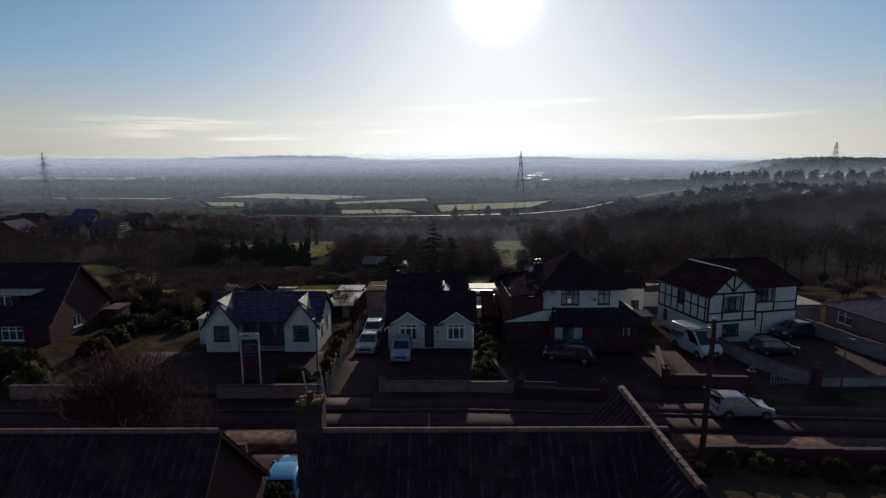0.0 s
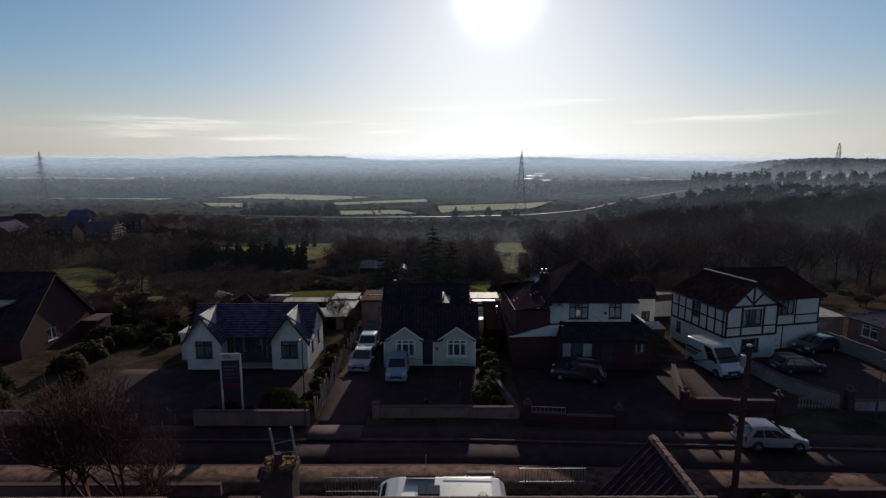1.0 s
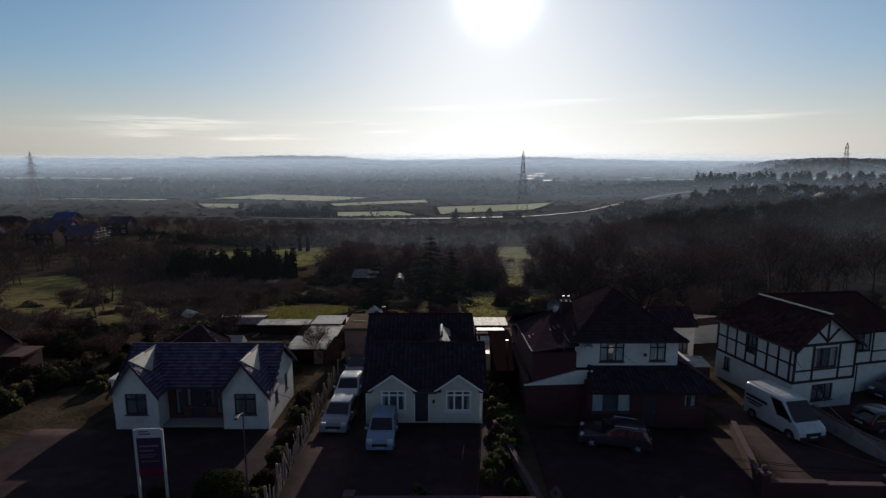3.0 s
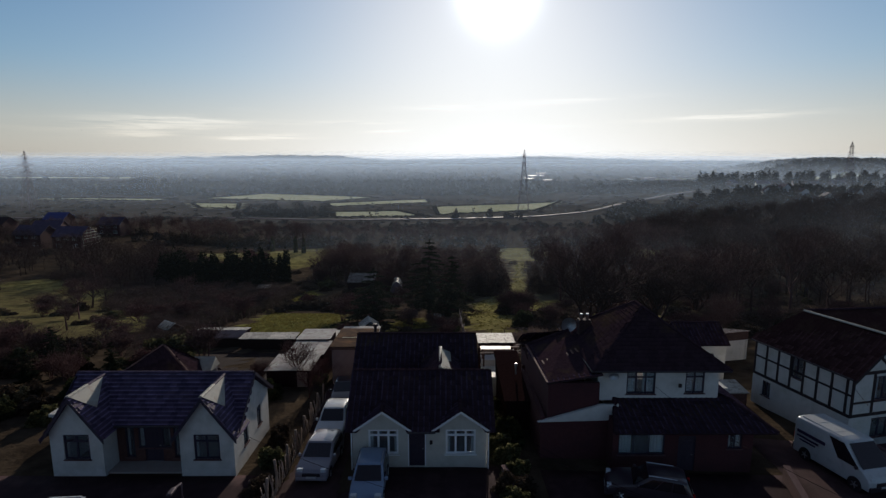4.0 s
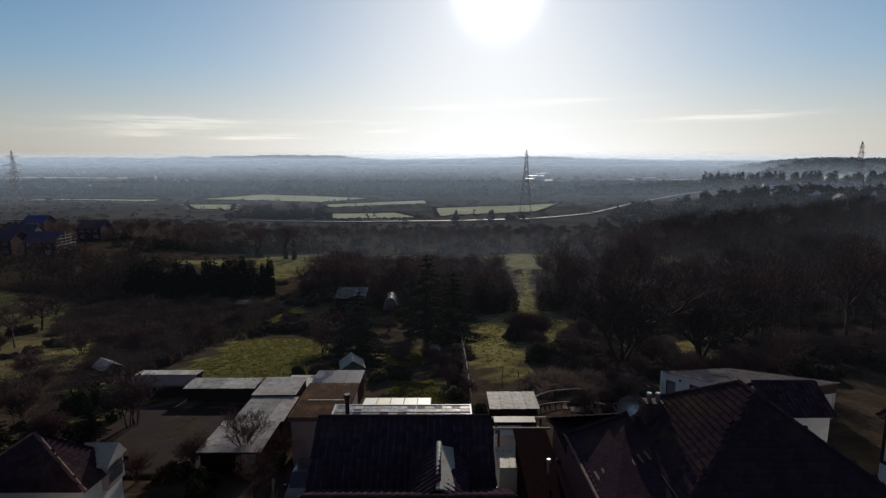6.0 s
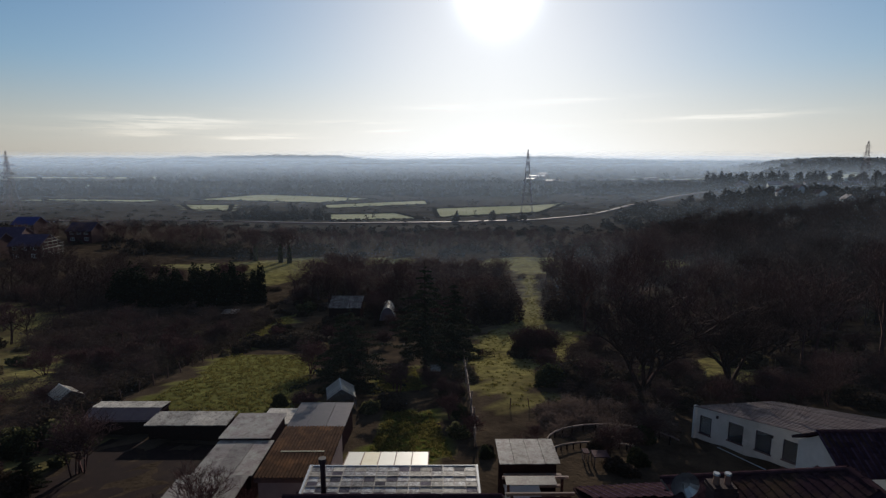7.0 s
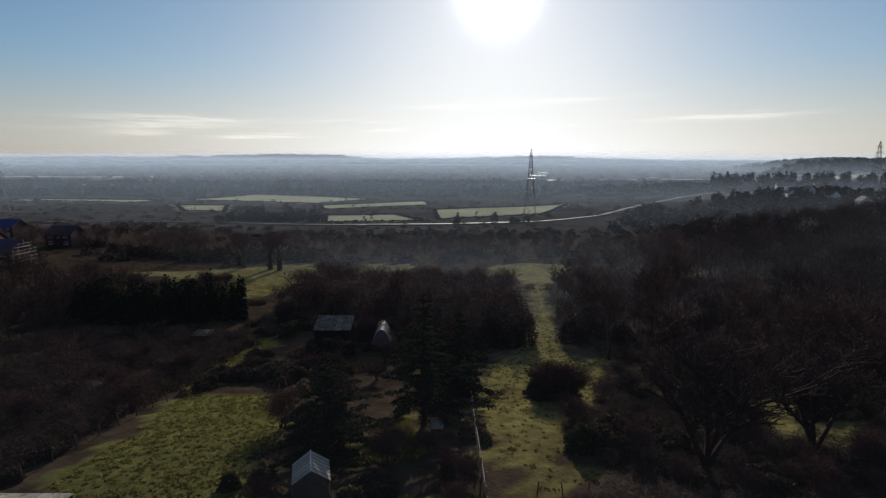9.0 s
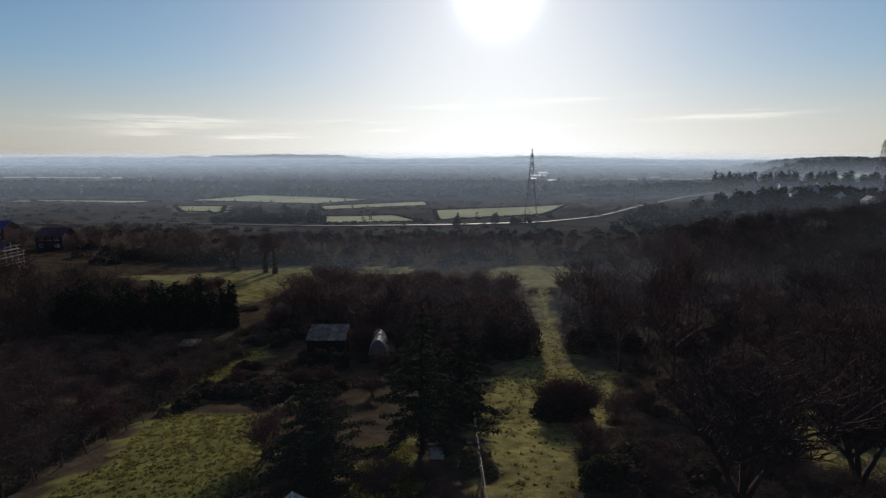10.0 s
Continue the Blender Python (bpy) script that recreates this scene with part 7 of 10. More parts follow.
def grove(name, spots, n, size, material, label, rough=0.3):
    """Many crowns in one mesh: (x, y, radius, height)."""
    vs, fs, o = [], [], 0
    for x, y, rad, hh in spots:
        v, f = leaves(r, dome_points(r, n, rad, rad, hh, 7, rough, 0.4) + np.array([x, y, lz(x, y) - 0.1]), size)
        vs.append(v); fs.append(f + o); o += len(v)
    me = np_mesh(name, np.concatenate(vs), np.concatenate(fs), material)
    return tagged(new(name, me), label, "wood", kind="stuff")


belt = []
for x in np.arange(-61, -37, 1.2):
    y, hh = 143 + r.uniform(-2.5, 2.5), r.uniform(5.0, 9.4)
    belt += [(x, y, 3.0, hh), (x + r.uniform(-1, 1), y - 1.5, 2.4, hh * 0.8)]
belt += [(x + r.uniform(-0.8, 0.8), 143 + r.uniform(-2, 2), 1.3, r.uniform(7.5, 10.2)) for x in np.arange(-56, -38, 2.6)]
grove("evergreen_belt", belt + [(-34.6, 142, 2.6, 6.5), (-34.0, 142.3, 1.6, 8.4), (-35.4, 142.6, 1.5, 7.6)], 1300, 0.2, M_EVERGREEN, "tall dark evergreen hedge", 0.42)
grove("lane_thicket", [(x, y, 2.5, r.uniform(6.2, 8.6)) for x, y in ((14.0, 126), (14.2, 130), (13.9, 134), (14.2, 138), (3, 126), (6, 124), (9, 127), (12, 125), (5, 131), (9, 133), (12, 131), (21, 127), (24, 130), (22, 134), (27, 128), (30, 133), (26, 137), (-1, 129), (1, 131))], 1300, 0.13, M_TWIG_DARK, "dark round-topped thickets beside the lane", 0.4)
grove("meadow_hedge", [(-27.2 + r.uniform(-1, 0.5), y, r.uniform(1.2, 1.9), r.uniform(1.3, 2.6)) for y in np.arange(76, 126, 1.5)], 400, 0.07, M_BRAMBLE, "overgrown hedge along the meadow", 0.5)
for x, y, k in ((-49.0, 206, 0), (-45.6, 204, 1), (-58, 209, 2)):
    t = thing("ivy_tree", pose(x, y, lz(x, y), 0, 0, 70 * k), "bare tree with an ivy-clad trunk casting a long shadow", "tree", "ivy trees")
    part("trunk", BARE[3][0], None, t)
    part("crown", BARE[3][1], None, t)
    part("ivy", np_mesh("ivy", *leaves(r, dome_points(r, 420, 0.9, 0.9, 6.5), 0.22), M_LEAF), None, t, "dark ivy round the trunk")
grove("meadow_head_scrub", [(r.uniform(-100, -36), 226 + r.uniform(-6, 6), r.uniform(2, 3.4), r.uniform(2.5, 6)) for _ in range(60)], 160, 0.3, M_BRAMBLE, "dark bushes at the head of the far meadow", 0.4)

# woods farther off: bare crowns massed together
v0, f0 = prisms([s for s in bare_tree(90, 9, 0.5, 3, (6, 5, 4), 0.16, 0.035)])
v1, f1 = prisms([s for s in bare_tree(91, 10, 0.45, 3, (7, 5, 4), 0.15, 0.035)])


def crown_points(rg, n, rad, z0, z1):
    d = rg.normal(size=(n, 3)); d /= np.linalg.norm(d, axis=1, keepdims=True)
    d *= rg.uniform(0.35, 1.0, (n, 1)) ** 0.5
    return d * np.array([rad, rad, (z1 - z0) / 2]) + np.array([0, 0, (z0 + z1) / 2])


def wood(name, spots, material, label, haze=110, twig=None):
    vs, fs, o = [], [], 0
    hv, hf, ho = [], [], 0
    for i, (x, y, s) in enumerate(spots):
        v, f = (v0, f0) if i % 2 else (v1, f1)
        a = r.uniform(0, 6.28)
        c, d = math.cos(a), math.sin(a)
        o3 = np.array([x, y, lz(x, y) - 0.2])
        w = np.stack([v[:, 0] * c - v[:, 1] * d, v[:, 0] * d + v[:, 1] * c, v[:, 2]], 1) * s + o3
        vs.append(w); fs.append(f + o); o += len(w)
        w, f = slivers(r, crown_points(r, haze, 3.4 * s, 1.0 * s, 9.5 * s) + o3, 0.5 * s, 0.022 + 0.00012 * y)
        hv.append(w); hf.append(f + ho); ho += len(w)
    me = np_mesh(name, np.concatenate(vs), np.concatenate(fs), material)
    tagged(new(name, me), label, "wood", kind="stuff")
    me = np_mesh("wood_twigs", np.concatenate(hv), np.concatenate(hf), twig or M_TWIG)
    return tagged(new("wood_twigs", me), "fine twigs of the " + label, "wood", kind="stuff")


def scatter(n, poly, smin, smax):
    xs, ys = [p[0] for p in poly], [p[1] for p in poly]
    out = []
    while len(out) < n:
        x, y = r.uniform(min(xs), max(xs)), r.uniform(min(ys), max(ys))
        if inside(np.array([x]), np.array([y]), poly)[0] and not any(inside(np.array([x]), np.array([y]), p)[0] for p in LIT_LAWNS):
            out.append((x, y, r.uniform(smin, smax)))
    return out


# One wood in two tones: glare and haze painted into the part nearer the lane.
slope = scatter(600, [(21, 128), (26, 112), (45, 96), (110, 110), (230, 200), (240, 330), (120, 300), (30, 175)], 0.8, 1.35)
wood("bare_wood", [q for q in slope if q[0] < 18 + 0.30 * q[1]], M_BARK, "reddish leafless wood on the slope, paled for haze", 120, M_TWIG_MID)
wood("bare_wood", [q for q in slope if q[0] >= 18 + 0.30 * q[1]], M_BARK_OLD, "leafless wood on the slope, toned dark away from the glare", 110, M_TWIG_DARK)
wood("bare_wood", scatter(300, [(-160, 150), (-70, 75), (-44, 84), (-60, 125), (-62, 165), (-150, 200)], 0.5, 0.95), M_BARK_OLD, "leafless trees and scrub on the slope", 90, M_TWIG_DARK)
wood("bare_wood", scatter(210, [(-30, 146), (-8, 134), (12, 130), (17, 165), (-28, 174)], 0.5, 0.85), M_BARK, "band of leafless trees across the slope")
wood("bare_wood", scatter(330, [(-160, 226), (120, 222), (130, 262), (-160, 270)], 0.55, 0.95), M_BARK, "belt of leafless trees beyond the meadows")
def clear_of_fields(spots):
    return [q for q in spots if not any(inside(np.array([q[0]]), np.array([q[1]]), p)[0] for p in FIELDS)]


grove("plain_scrub", [(x, y, 2.6 * s, 1.3 * s) for x, y, s in clear_of_fields(scatter(520, [(-420, 300), (130, 300), (190, 600), (-460, 600)], 0.5, 1.5))], 40, 0.45, M_WOODFAR, "low scrub and rushes on the plain")
grove("far_scrub", [(x, y, 3 * s, 2.6 * s) for x, y, s in scatter(420, [(-200, 215), (150, 210), (180, 330), (-220, 330)], 0.6, 1.4)], 90, 0.4, M_WOODFAR, "low brown scrub on the plain")
thicket("near_scrub", [(x, y, 2.4 * s, 2.6 * s) for x, y, s in scatter(640, [(-90, 80), (-27, 72), (-26.5, 130), (-60, 132), (-60, 165), (-90, 180)], 0.6, 1.2)], 260, 0.45, M_TWIG_DARK, "dark tangled scrub beside the meadow")
thicket("near_scrub", [(x, y, 2.4 * s, 2.4 * s) for x, y, s in scatter(170, [(-30, 140), (-8, 132), (14, 130), (16, 172), (-30, 172)], 0.6, 1.2) + scatter(70, [(9.5, 73.5), (18, 72.8), (20, 80), (13, 82), (9.5, 79)], 0.3, 0.6)], 230, 0.5, M_TWIG, "brown undergrowth on the slope")
thicket("near_scrub", [(x, y, 2.4 * s, 2.4 * s) for x, y, s in scatter(460, [(20, 126), (30, 90), (90, 95), (200, 200), (22, 175)], 0.6, 1.3) + scatter(190, [(15, 74), (19, 76), (60, 84), (60, 100), (36, 98), (22, 92), (14, 86)], 0.35, 0.75)], 230, 0.5, M_TWIG_DARK, "dark undergrowth below the bare wood")
thicket("lawn_edge_scrub", [(x, y, 1.5 * s, 1.5 * s) for x, y, s in scatter(110, [(13, 82), (12, 91), (16, 100), (20, 108), (27, 106), (24, 90), (17, 80)], 0.5, 1.2)], 200, 0.35, M_TWIG_DARK, "dark tangled scrub at the lawn's edge")
grove("bramble_scrub", [(x, y, 1.7 * s, 1.3 * s) for x, y, s in scatter(150, [(-60, 100), (-27, 92), (-26, 128), (-8, 108), (3, 112), (14, 130), (14, 170), (-70, 170)], 0.6, 1.4)], 420, 0.11, M_BRAMBLE, "brown brambles scattered down the slope", 0.5)
# hedges round the pale fields, tree belts of the plain
hed = []
for poly in FIELDS:
    for (xa, ya), (xb, yb) in zip(poly, poly[1:] + poly[:1]):
        k = int(math.hypot(xb - xa, yb - ya) / 1.6)
        for i in range(k):
            t = (i + r.uniform(0, 0.6)) / k
            hed.append((xa + (xb - xa) * t, ya + (yb - ya) * t + r.uniform(-1, 1), r.uniform(1.2, 2.6), r.uniform(0.5, 1.5) * (4 if r.random() < 0.03 else 1)))
grove("field_hedges", hed, 22, 0.5, M_WOODFAR, "dark hedges between frosted fields")
belts = []
for y0_, x0_, x1_, n in ((880, -900, 1000, 300), (1020, -1000, 700, 280), (1250, -1300, 700, 340), (1600, -1700, 900, 330), (2100, -2200, 1400, 360), (2700, -2800, 1800, 360), (3500, -3600, 2200, 420), (4180, -4200, 2600, 460)):
    k = y0_ / 700
    cut = r.uniform(x0_, x1_, 14)
    for i in range(n):
        c = cut[r.integers(14)] + r.normal(0, (x1_ - x0_) / 16)
        belts.append((c, y0_ + r.normal(0, 30 * k), r.uniform(4, 9) * k, r.uniform(3.5, 8) * k ** 0.4))
grove("far_woods", clear_of_fields(belts), 26, 2.4, M_WOODFAR, "woods and hedges of the hazy plain")
# the dark unbroken woods behind the fields
band = []
for y0_, x0_, x1_, n, h0, h1 in ((660, -620, 60, 170, 5, 8), (650, 60, 330, 110, 5, 9), (590, 150, 340, 70, 4, 8), (540, 200, 330, 44, 4, 7), (735, -760, 420, 330, 7, 12), (840, -860, 480, 330, 8, 13), (950, -980, 520, 300, 8, 13)):
    for i in range(n):
        x = x0_ + (x1_ - x0_) * (i + r.uniform(0, 1)) / n
        wave = 0.72 + 0.28 * math.sin(x * 0.019 + y0_) * math.sin(x * 0.007 + 1.3)
        band.append((x, y0_ + r.normal(0, 14), r.uniform(4, 7), r.uniform(h0, h1) * wave))
grove("plain_woods", clear_of_fields(band), 46, 1.5, M_WOODFAR, "dark unbroken woods behind the frosted fields", 0.35)
grove("far_trees", [(-104 + r.uniform(-32, 30), 392 + r.uniform(-14, 14), r.uniform(3, 5), r.uniform(4, 12)) for _ in range(34)] + [(20 + r.uniform(-10, 40), 375 + r.uniform(-4, 6), 3, r.uniform(3, 8)) for _ in range(7)], 140, 0.6, M_WOODFAR, "clump of trees by the far fields")
grove("hill_trees", [(r.uniform(770, 1800), r.uniform(1230, 1560), r.uniform(8, 13), r.uniform(4, 8)) for _ in range(620)], 46, 2.4, M_WOODFAR, "wooded hill beyond the houses")
grove("pine_row", [(x + r.uniform(-1.6, 1.6), 606 + r.uniform(-16, 16), r.uniform(3.6, 5.4), r.uniform(14.5, 18.5)) for x in np.arange(284, 520, 3.6) if math.sin(x * 0.23) + math.sin(x * 0.071) > -1.7], 300, 0.75, M_WOODFAR, "row of tall round-headed pines beyond the houses", 0.25)
HILLSIDE = ((252, 434), (282, 461), (258, 402), (240, 352), (272, 372))
grove("side_woods", [(x, y, 5 * s, 8 * s) for x, y, s in scatter(760, [(90, 330), (150, 240), (420, 260), (700, 560), (330, 540), (215, 470), (130, 410)], 0.65, 1.2) if not any(abs(x - hx * (y - 45) / (hy - 45)) < 4.5 and hy - 16 < y < hy + 8 for hx, hy in HILLSIDE)], 80, 0.9, M_WOODFAR, "brown wooded slope with scattered houses")

# grass blades on the sunlit meadows
gp = []
for poly, n in zip(LIT_LAWNS[:4], (15000, 9000, 3000, 2500)):
    xs, ys = [p[0] for p in poly], [p[1] for p in poly]
    x, y = r.uniform(min(xs), max(xs), n * 2), r.uniform(min(ys), max(ys), n * 2)
    k = inside(x, y, poly)
    gp.append(np.stack([x[k], y[k]], 1))
gp = np.concatenate(gp)
tc_ = gp[r.choice(len(gp), 4000)]
tj = np.repeat(tc_, 9, 0) + r.normal(0, 0.09, (4000 * 9, 2)) * np.repeat(r.uniform(0.4, 1.8, (4000, 1)), 9, 0)
tuft = np.concatenate([np.zeros(len(gp), bool), np.ones(len(tj), bool)])
gp = np.concatenate([gp, tj])
hgt = np.where(tuft, 0.105, 0.055) * r.uniform(0.6, 1.5, len(gp))
az = r.uniform(0, 6.28, len(gp))
z = land(gp[:, 0], gp[:, 1])
w_ = 0.05 + 0.05 * tuft
b0 = np.stack([gp[:, 0] - np.cos(az) * w_, gp[:, 1] - np.sin(az) * w_, z - 0.05], 1)
b1 = np.stack([gp[:, 0] + np.cos(az) * w_, gp[:, 1] + np.sin(az) * w_, z - 0.05], 1)
tp = np.stack([gp[:, 0] + r.normal(0, 0.06, len(gp)), gp[:, 1] + r.normal(0, 0.06, len(gp)), z + hgt], 1)
tagged(new("grass", np_mesh("grass", np.stack([b0, b1, tp], 1).reshape(-1, 3), np.arange(3 * len(gp)).reshape(-1, 3), M_GRASS)), "tufted winter grass lit from behind", "grass", kind="stuff")

# ---- vehicles ----
CARS = {
    "hatch": [(0, .20), (0, .50), (.02, .60), (.10, .93), (.20, .985), (.36, 1.0), (.50, .97), (.67, .66), (.80, .60), (.95, .50), (1, .38), (1, .18)],
    "mpv": [(0, .18), (0, .55), (.01, .62), (.05, .94), (.12, .99), (.35, 1.0), (.52, .97), (.74, .62), (.84, .56), (.96, .46), (1, .36), (1, .16)],
    "estate": [(0, .20), (0, .52), (.02, .60), (.08, .93), (.16, .985), (.36, 1.0), (.50, .97), (.66, .64), (.82, .58), (.96, .48), (1, .38), (1, .18)],
    "van": [(0, .10), (0, .90), (.02, .97), (.06, .99), (.60, 1.0), (.68, .97), (.83, .58), (.93, .49), (.98, .42), (1, .34), (1, .12)],
}


def car(style, L, W, H, m, paint_mat, name, label, hatch_open=False):
    """A car built from its side outline, x ahead, with glass, wheels, lamps and mirrors as parts."""
    t = thing(name, m, label, "van" if style == "van" else "car")
    prof = [((a - 0.5) * L, b * H) for a, b in CARS[style]]
    belt = 0.6 * H if style != "van" else 0.5 * H

    def half(z):
        k = max(0.0, (z - belt) / (H - belt))
        return W / 2 * (1 - (0.17 if style != "van" else 0.08) * k - 0.03 * max(0, (0.3 * H - z) / (0.3 * H)))

    n = len(prof)
    g = Geo()
    stations = (-1, -0.94, -0.8, -0.4, 0.4, 0.8, 0.94, 1)
    for s in stations:
        e = abs(s) ** 10
        for x, z in prof:
            xs = x * (1 - 0.035 * e)
            zz = z - 0.05 * H * e * (z / H) ** 2 + (0.02 * H * e if z < 0.3 * H else 0)
            g.v.append((xs, s * half(z), zz))
    for k in range(len(stations) - 1):
        for i in range(n):
            a, b = k * n + i, k * n + (i + 1) % n
            g.f.append((a, b, b + n, a + n))
    g.f += [tuple(range(n)), tuple(reversed(range((len(stations) - 1) * n, len(stations) * n)))]
    body = part("body", g, paint_mat, t, smooth=False)
    md = body.modifiers.new("bevel", "BEVEL"); md.width = 0.07; md.segments = 3; md.limit_method = "ANGLE"; md.angle_limit = radians(22)
    for p in body.data.polygons:
        p.use_smooth = True

    def along(z, front):
        """The outline's x at height z, on the front or the back of the cabin."""
        pts = [q for q in prof if q[1] >= belt - 0.12 * H]
        k = pts.index(max(pts, key=lambda q: q[1]))
        side = pts[k:] if front else pts[:k + 1]
        zs_, xs_ = [q[1] for q in side], [q[0] for q in side]
        o = np.argsort(zs_)
        return float(np.interp(z, np.array(zs_)[o], np.array(xs_)[o]))

    zt, zb = 0.93 * H, belt + 0.03 * H
    # windscreen and rear window
    for nm, front in (("windscreen", True), ("rear_window", False)):
        if style == "van" and not front:
            continue
        sg = 1 if front else -1
        gg = Geo()
        for off in (0.012, -0.02):
            for zz in (zb, zt):
                for s in (-1, 1):
                    gg.v.append((along(zz, front) + sg * off, s * (half(zz) * 0.86 - 0.02), zz + off * 0.6))
        gg.f = [(0, 1, 3, 2), (4, 6, 7, 5), (0, 4, 5, 1), (2, 3, 7, 6), (0, 2, 6, 4), (1, 5, 7, 3)]
        part(nm, gg, M_CARGLASS, t)
    x_f0, x_f1 = along(zb, True) - 0.12, along(zt, True) - 0.16
    x_b0, x_b1 = along(zb, False) + 0.18, along(zt, False) + 0.22
    if style == "van":
        spans = [(0.70, 1.0)]
    else:
        spans = [(0.02, 0.30), (0.34, 0.64), (0.67, 0.99)]
    for s in (-1, 1):
        for a, b in spans:
            gg = Geo()
            for off in (0.008, -0.02):
                for zz, xa, xb in ((zb, x_b0, x_f0), (zt - 0.03, x_b1, x_f1)):
                    for f in (a, b):
                        gg.v.append((xa + (xb - xa) * f, s * (half(zz) + off), zz - 0.02))
            gg.f = [(0, 1, 3, 2), (4, 6, 7, 5), (0, 4, 5, 1), (2, 3, 7, 6), (0, 2, 6, 4), (1, 5, 7, 3)]
            part("side_window", gg, M_CARGLASS, t)
        gm_ = Geo().bevel_box(x_f0 - 0.12, s * (half(zb) + 0.1) - 0.09, zb - 0.02, x_f0 + 0.02, s * (half(zb) + 0.1) + 0.09, zb + 0.13, 0.03)
        part("mirror", gm_, paint_mat if style != "van" else M_BLACKTRIM, t)
        part("headlamp", Geo().bevel_box(L / 2 - 0.28, s * W * 0.36 - 0.16, 0.40 * H if style != "van" else 0.36 * H, L / 2 - 0.035, s * W * 0.36 + 0.16, (0.40 * H if style != "van" else 0.36 * H) + 0.15, 0.03), M_LAMPGLASS, t)
        part("tail_lamp", Geo().bevel_box(-L / 2 - 0.012, s * W * 0.42 - 0.08, 0.42 * H, -L / 2 + 0.08, s * W * 0.42 + 0.06, 0.62 * H if style != "van" else 0.55 * H, 0.02), M_REDLAMP, t)
    part("grille", Geo().bevel_box(L / 2 - 0.1, -W * 0.28, 0.26 * H if style != "van" else 0.24 * H, L / 2 + 0.015, W * 0.28, (0.37 if style != "van" else 0.33) * H, 0.03), M_BLACKTRIM, t)
    part("bumper", Geo().bevel_box(L / 2 - 0.2, -W * 0.47, 0.14 * H, L / 2 + 0.04, W * 0.47, 0.235 * H, 0.04), paint_mat if style != "van" else M_BLACKTRIM, t)
    part("bumper", Geo().bevel_box(-L / 2 - 0.05, -W * 0.47, 0.16 * H, -L / 2 + 0.2, W * 0.47, 0.30 * H, 0.04), paint_mat if style != "van" else M_BLACKTRIM, t)
    part("plate", Geo().box(L / 2 + 0.03, -0.26, 0.2 * H, L / 2 + 0.048, 0.26, 0.2 * H + 0.11), M_SIGNWHITE, t)
    part("plate", Geo().box(-L / 2 - 0.07, -0.26, 0.34 * H, -L / 2 - 0.02, 0.26, 0.34 * H + 0.11), M_PLATE, t)
    rw = 0.32 if style != "van" else 0.35
    tg, rg = Geo(), Geo()
    k = 18
    ring = [(rw * 0.62, -0.09), (rw * 0.95, -0.1), (rw, -0.06), (rw, 0.06), (rw * 0.95, 0.1), (rw * 0.62, 0.09)]
    for i in range(k):
        a = 2 * math.pi * i / k
        tg.v += [(rr * math.cos(a), yy, rr * math.sin(a)) for rr, yy in ring]
    for i in range(k):
        for j in range(6):
            tg.f.append((i * 6 + j, i * 6 + (j + 1) % 6, ((i + 1) % k) * 6 + (j + 1) % 6, ((i + 1) % k) * 6 + j))
    rg.tube((0, -0.07, 0), (0, 0.07, 0), rw * 0.62, rw * 0.62, 14)
    for i in range(5):
        a = 2 * math.pi * i / 5
        for yy in (-0.085, 0.085):
            rg.tube((0, yy, 0), (rw * 0.58 * math.cos(a), yy, rw * 0.58 * math.sin(a)), 0.035, 0.03, 5)
    tme, rme = to_mesh("tyre", tg, M_TYRE, True), to_mesh("rim", rg, M_RIM)
    for x in (-0.5 * L + 0.19 * L, 0.5 * L - 0.17 * L):
        for s in (-1, 1):
            ga = Geo().tube((x, s * (W / 2 - 0.2), rw * 1.02), (x, s * (W / 2 + 0.004), rw * 1.02), rw * 1.13, rw * 1.13, 20)
            part("wheel_arch", ga, M_BLACKTRIM, t)
            wh = part("wheel", tme, None, t)
            wh.location = (x, s * (W / 2 - 0.085), rw)
            part("rim", rme, None, wh)
    if style in ("mpv", "estate"):
        for s in (-1, 1):
            part("roof_rail", Geo().tube((-0.3 * L, s * half(H) * 0.88, H * 0.985), (0.02 * L, s * half(H) * 0.88, H * 0.985), 0.025, 0.025, 6), M_RIM, t)
    if hatch_open:
        z1 = 0.95 * H
        gg = Geo().slab([(-0.36 * L, -W * 0.4, z1), (-0.36 * L, W * 0.4, z1), (-0.36 * L - 0.95, W * 0.36, z1 + 0.28), (-0.36 * L - 0.95, -W * 0.36, z1 + 0.28)], 0.06)
        tg_ = part("tailgate", gg, paint_mat, t, "raised tailgate")
        part("pane", Geo().slab([(-0.36 * L - 0.12, -W * 0.32, z1 + 0.05), (-0.36 * L - 0.12, W * 0.32, z1 + 0.05), (-0.36 * L - 0.6, W * 0.3, z1 + 0.19), (-0.36 * L - 0.6, -W * 0.3, z1 + 0.19)], 0.02), M_CARGLASS, tg_)
    return t


def on(x, y, rz, dz=0.03):
    """A pose on the ground, turned, leaning with the slope."""
    c, s = math.cos(radians(rz)), math.sin(radians(rz))
    a = math.atan2(lz(x + c * 1.5, y + s * 1.5) - lz(x - c * 1.5, y - s * 1.5), 3.0)
    return pose(x, y, lz(x, y, dz), 0, 0, rz) @ Matrix.Rotation(-a, 4, "Y")


